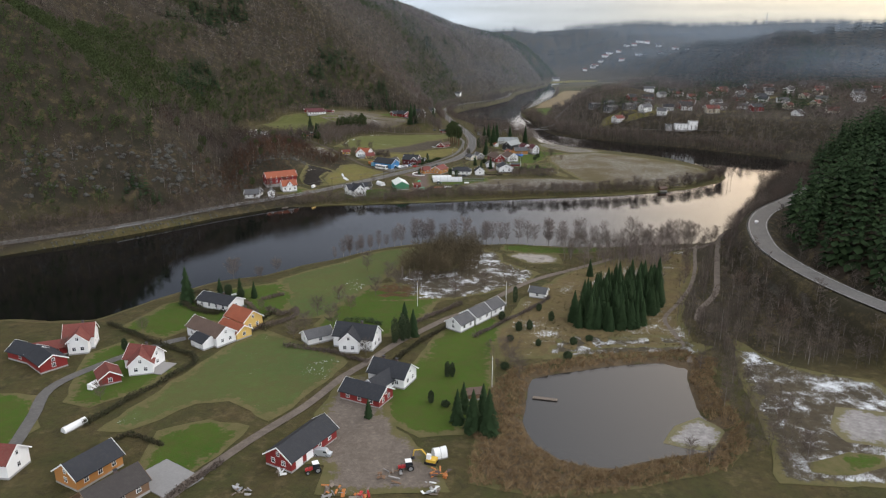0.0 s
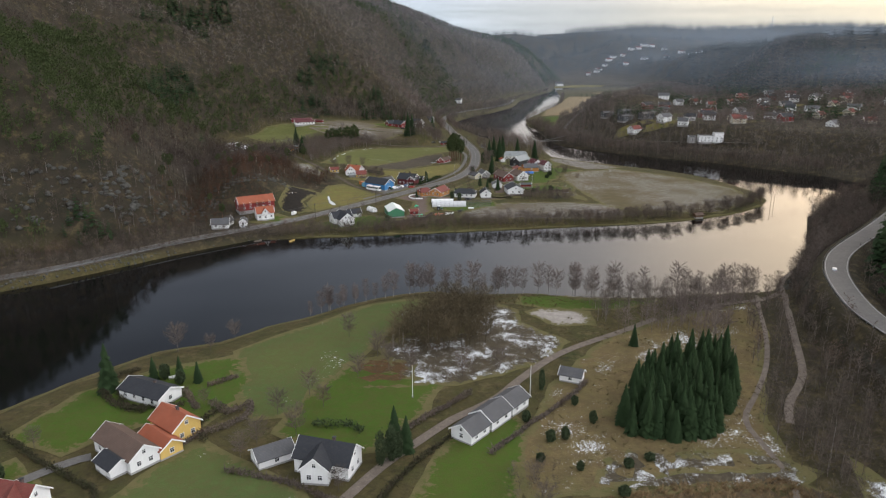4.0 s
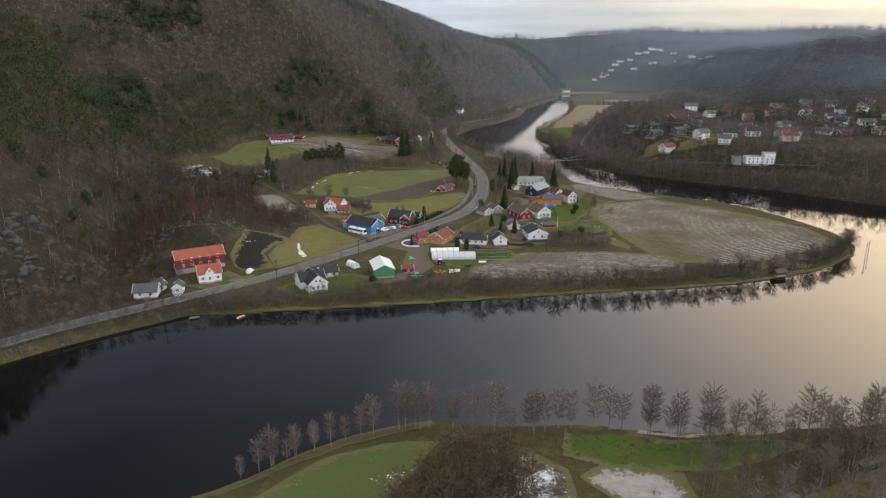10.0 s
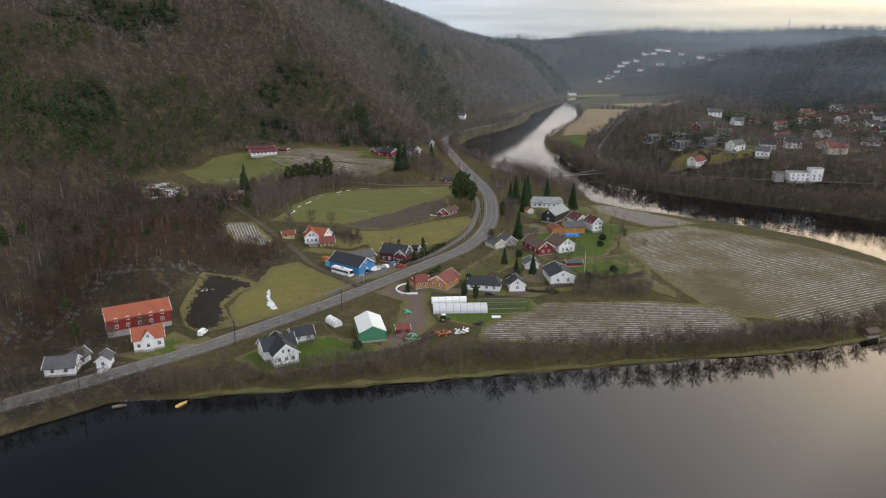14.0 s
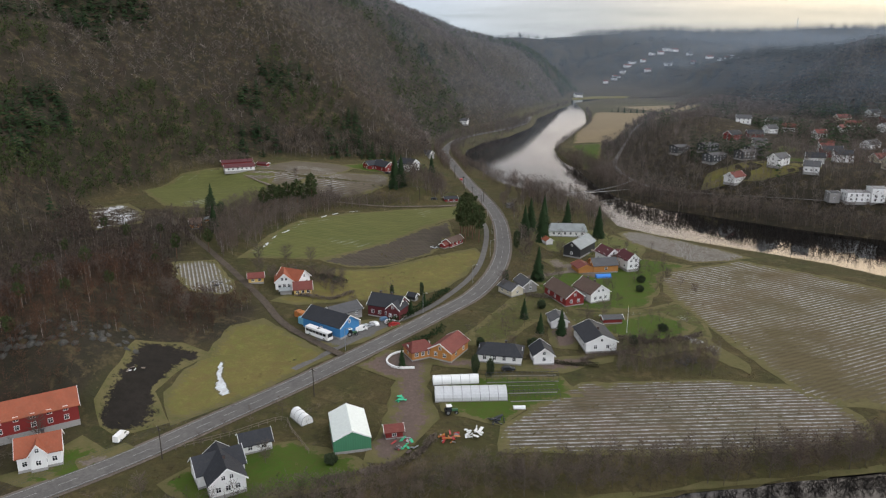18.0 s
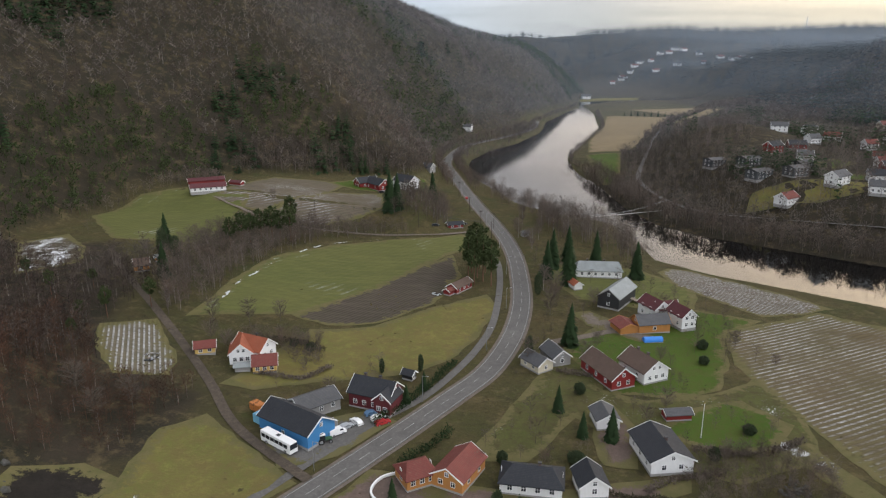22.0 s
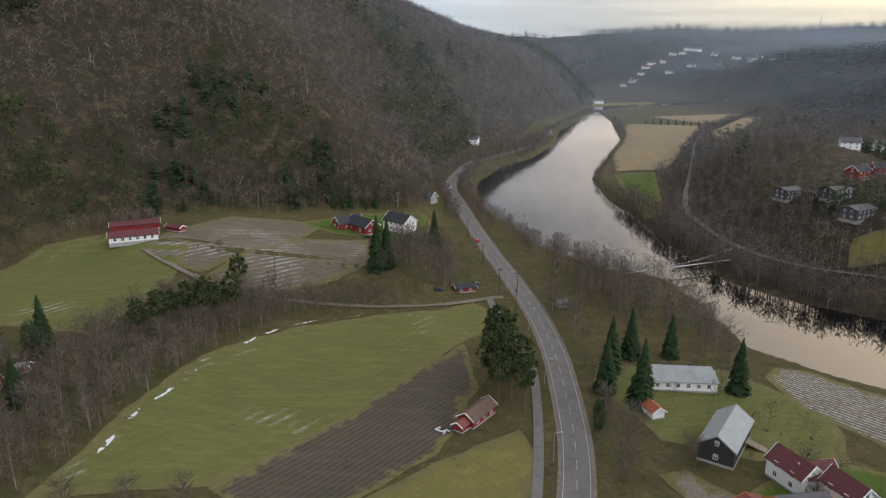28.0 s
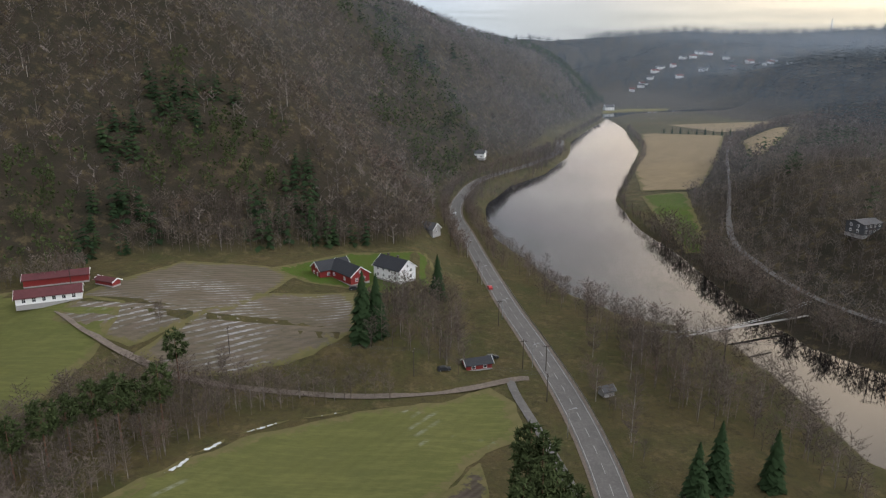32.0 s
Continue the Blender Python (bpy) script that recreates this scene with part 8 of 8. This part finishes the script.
fence("-64,476 -52,482 -40,490 -36,484 -30,474", 1.5, "brown wooden garden fence", 2.2)
fence("-108,452 -104,456 -98,458", 1.0, "pale wooden terrace fence", 1.6)
ramp = thing("barn_bridge", 81.5, 646.5, -30, "old wooden ramp up to a barn", "ramp")
part("deck", hull([(-3.5, 2.2), (-3.5, 2.5), (4, 0.2), (4, -0.2)], 2.6), WOOD, ramp)
for s in (-1.0, 1.0):
    part("post", boxes((-2.6, -2.3, s - 0.12, s + 0.12, -0.5, 2.1)), WOOD, ramp)
deck = thing("terrace", -84, 203, -15, "grey wooden terrace beside a house", "terrace")
part("deck", boxes((-2.6, 2.6, -4, 4, 0.2, 0.4)), GREYW, deck)
part("skirt", boxes((-2.5, 2.5, -3.9, 3.9, -0.8, 0.2)), WOOD, deck)
patio = thing("terrace", -62, 145, -35, "large grey paved terrace beside a house", "terrace")
part("paving", boxes((-7, 7, -5, 5, -0.6, 0.22)), CONCRETE, patio)
house("small wooden hut by the river", 52, 746, 20, 3.4, 3, 2.0, 1.0, GREYW, GREY_ROOF, "hut", "hut", wins=(0, 0, 0, 0), trim=GREYW)
house("black garden shed with white trim", -5.5, 581, -30, 3.4, 2.6, 2.0, 1.0, BLACKW, SLATE_ROOF, "shed", "shed", wins=(0, 0, 0, 1))
house("red implement shed by the drive", -9, 482, 10, 4.5, 3.6, 2.3, 1.0, REDW, RED_ROOF, "shed", "shed", wins=(1, 0, 0, 0))
house("small dark boathouse on the bank", 162, 482.5, 15, 5, 3.4, 1.9, 1.0, BROWNW, BROWN_ROOF, "boathouse", "boathouse", wins=(0, 0, 0, 0), trim=BROWNW)
house("red store shed beside the cowshed", -110, 795, -25, 8, 3.4, 1.9, 0.8, REDW, WINE_ROOF, "shed", "shed", wins=(0, 0, 0, 0))
house("small bright shed among trees", -112, 673, 10, 3.2, 2.6, 1.9, 0.8, OCHRE, PALE_ROOF, "shed", "shed", wins=(0, 0, 0, 0))
house("grey glass garden lean-to", -56, 583.6, 10, 4.4, 2.6, 1.8, 0.7, GREYW, PALE_ROOF, "lean-to", "garden_shed", wins=(0, 0, 0, 0), trim=METAL)
house("small red annex beside the field cabin", 9, 656, 53, 3.6, 3, 2.0, 0.9, REDW, RED_ROOF, "shed", "shed", wins=(0, 0, 0, 0))

# rocks on the river bank below the road and on the knoll
def boulders(name, line, width, count, low, top, label, seed, side=-1):
    r = rng(seed)
    line = smooth_line(poly(line), 2.0)
    k = r.randint(0, len(line), count)
    d = np.gradient(line, axis=0)
    nr = np.stack([-d[:, 1], d[:, 0]], 1) / np.hypot(d[:, 0], d[:, 1])[:, None]
    q = line[k] + nr[k] * (side * r.uniform(0, width, count))[:, None]
    unit = np.array([(1, 0, 0), (-1, 0, 0), (0, 1, 0), (0, -1, 0), (0, 0, 1), (0, 0, -1), (0.6, 0.6, 0.5), (-0.6, 0.6, 0.5), (-0.6, -0.6, 0.5), (0.6, -0.6, 0.5)], float)
    faces = np.array([(0, 6, 4), (6, 2, 4), (2, 7, 4), (7, 1, 4), (1, 8, 4), (8, 3, 4), (3, 9, 4), (9, 0, 4), (0, 2, 6), (2, 1, 7), (1, 3, 8), (3, 0, 9), (0, 5, 2), (2, 5, 1), (1, 5, 3), (3, 5, 0)])
    size = r.uniform(low, top, count)
    v = unit[None] * (size[:, None, None] * r.uniform(0.6, 1.2, (count, 10, 1))) * [1, 1, 0.8]
    v = v + np.column_stack([q, ground(q[:, 0], q[:, 1]) - size * 0.25])[:, None]
    f = faces[None] + (np.arange(count) * 10)[:, None, None]
    me = fill(bpy.data.meshes.new(name), v.reshape(-1, 3), f.reshape(-1, 3))
    me.materials.append(ROCK)
    tagged(new(name, me), label, "rocks", kind="stuff")


boulders("bank_rocks", "-250,300 -171,374 -139,404 -121,418 -95,438 -73,440", 4, 420, 0.3, 0.9, "grey riprap stones along the river bank", 401)
boulders("shore_rocks", "148,352 158,364 168,372 184,388", 6, 160, 0.4, 1.3, "pale snowy boulders at the mouth of a brook", 404)
boulders("knoll_rocks", "-150,470 -134,512 -112,522 -96,530", 16, 160, 0.5, 2.0, "lichened rock outcrops on the knoll", 402)
boulders("cliff_rocks", "-230,400 -180,425 -150,440 -140,470", 26, 240, 0.7, 2.6, "bare grey crags above the road", 403, 1)


# ---- morning mist and distance haze in the valley, as bluish see-through sheets ----
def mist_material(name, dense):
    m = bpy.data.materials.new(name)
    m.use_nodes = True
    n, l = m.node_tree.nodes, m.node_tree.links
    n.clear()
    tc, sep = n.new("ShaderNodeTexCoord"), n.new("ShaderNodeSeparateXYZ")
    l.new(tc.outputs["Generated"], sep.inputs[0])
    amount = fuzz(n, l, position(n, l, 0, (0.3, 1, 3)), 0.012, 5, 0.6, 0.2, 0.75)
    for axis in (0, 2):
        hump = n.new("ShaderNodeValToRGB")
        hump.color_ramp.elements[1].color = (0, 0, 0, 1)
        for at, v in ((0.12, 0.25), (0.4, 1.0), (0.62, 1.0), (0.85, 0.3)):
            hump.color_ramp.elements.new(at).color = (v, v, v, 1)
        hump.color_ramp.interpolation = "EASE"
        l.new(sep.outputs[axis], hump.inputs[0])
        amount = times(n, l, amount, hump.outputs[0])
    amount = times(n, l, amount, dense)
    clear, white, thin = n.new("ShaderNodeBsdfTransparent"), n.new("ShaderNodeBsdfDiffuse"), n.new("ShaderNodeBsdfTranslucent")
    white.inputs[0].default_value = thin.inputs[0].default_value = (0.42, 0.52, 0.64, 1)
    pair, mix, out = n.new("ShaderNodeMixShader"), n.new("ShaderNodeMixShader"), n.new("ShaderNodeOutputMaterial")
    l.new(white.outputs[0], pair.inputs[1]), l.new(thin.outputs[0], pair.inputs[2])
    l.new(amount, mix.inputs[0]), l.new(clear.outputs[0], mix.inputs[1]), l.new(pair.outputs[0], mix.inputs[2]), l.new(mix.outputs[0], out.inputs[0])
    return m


def mist(x0, x1, y, z0, z1, bow, material, label):
    """A thin tinted sheet that stands in for mist and haze, bowed in plan."""
    us, zs = np.linspace(0, 1, 25), np.linspace(z0, z1, 7)
    verts = [(x0 + (x1 - x0) * u, y + bow * math.sin(u * math.pi), z) for z in zs for u in us]
    quads = [(j * 25 + i, j * 25 + i + 1, j * 25 + i + 26, j * 25 + i + 25) for j in range(6) for i in range(24)]
    me = fill(bpy.data.meshes.new("mist"), verts, quads, smooth=True)
    me.materials.append(material)
    o = tagged(new("mist", me), label, "mist", kind="structure")
    o.visible_shadow = False


# sheets added across the valley to pale the hills with distance
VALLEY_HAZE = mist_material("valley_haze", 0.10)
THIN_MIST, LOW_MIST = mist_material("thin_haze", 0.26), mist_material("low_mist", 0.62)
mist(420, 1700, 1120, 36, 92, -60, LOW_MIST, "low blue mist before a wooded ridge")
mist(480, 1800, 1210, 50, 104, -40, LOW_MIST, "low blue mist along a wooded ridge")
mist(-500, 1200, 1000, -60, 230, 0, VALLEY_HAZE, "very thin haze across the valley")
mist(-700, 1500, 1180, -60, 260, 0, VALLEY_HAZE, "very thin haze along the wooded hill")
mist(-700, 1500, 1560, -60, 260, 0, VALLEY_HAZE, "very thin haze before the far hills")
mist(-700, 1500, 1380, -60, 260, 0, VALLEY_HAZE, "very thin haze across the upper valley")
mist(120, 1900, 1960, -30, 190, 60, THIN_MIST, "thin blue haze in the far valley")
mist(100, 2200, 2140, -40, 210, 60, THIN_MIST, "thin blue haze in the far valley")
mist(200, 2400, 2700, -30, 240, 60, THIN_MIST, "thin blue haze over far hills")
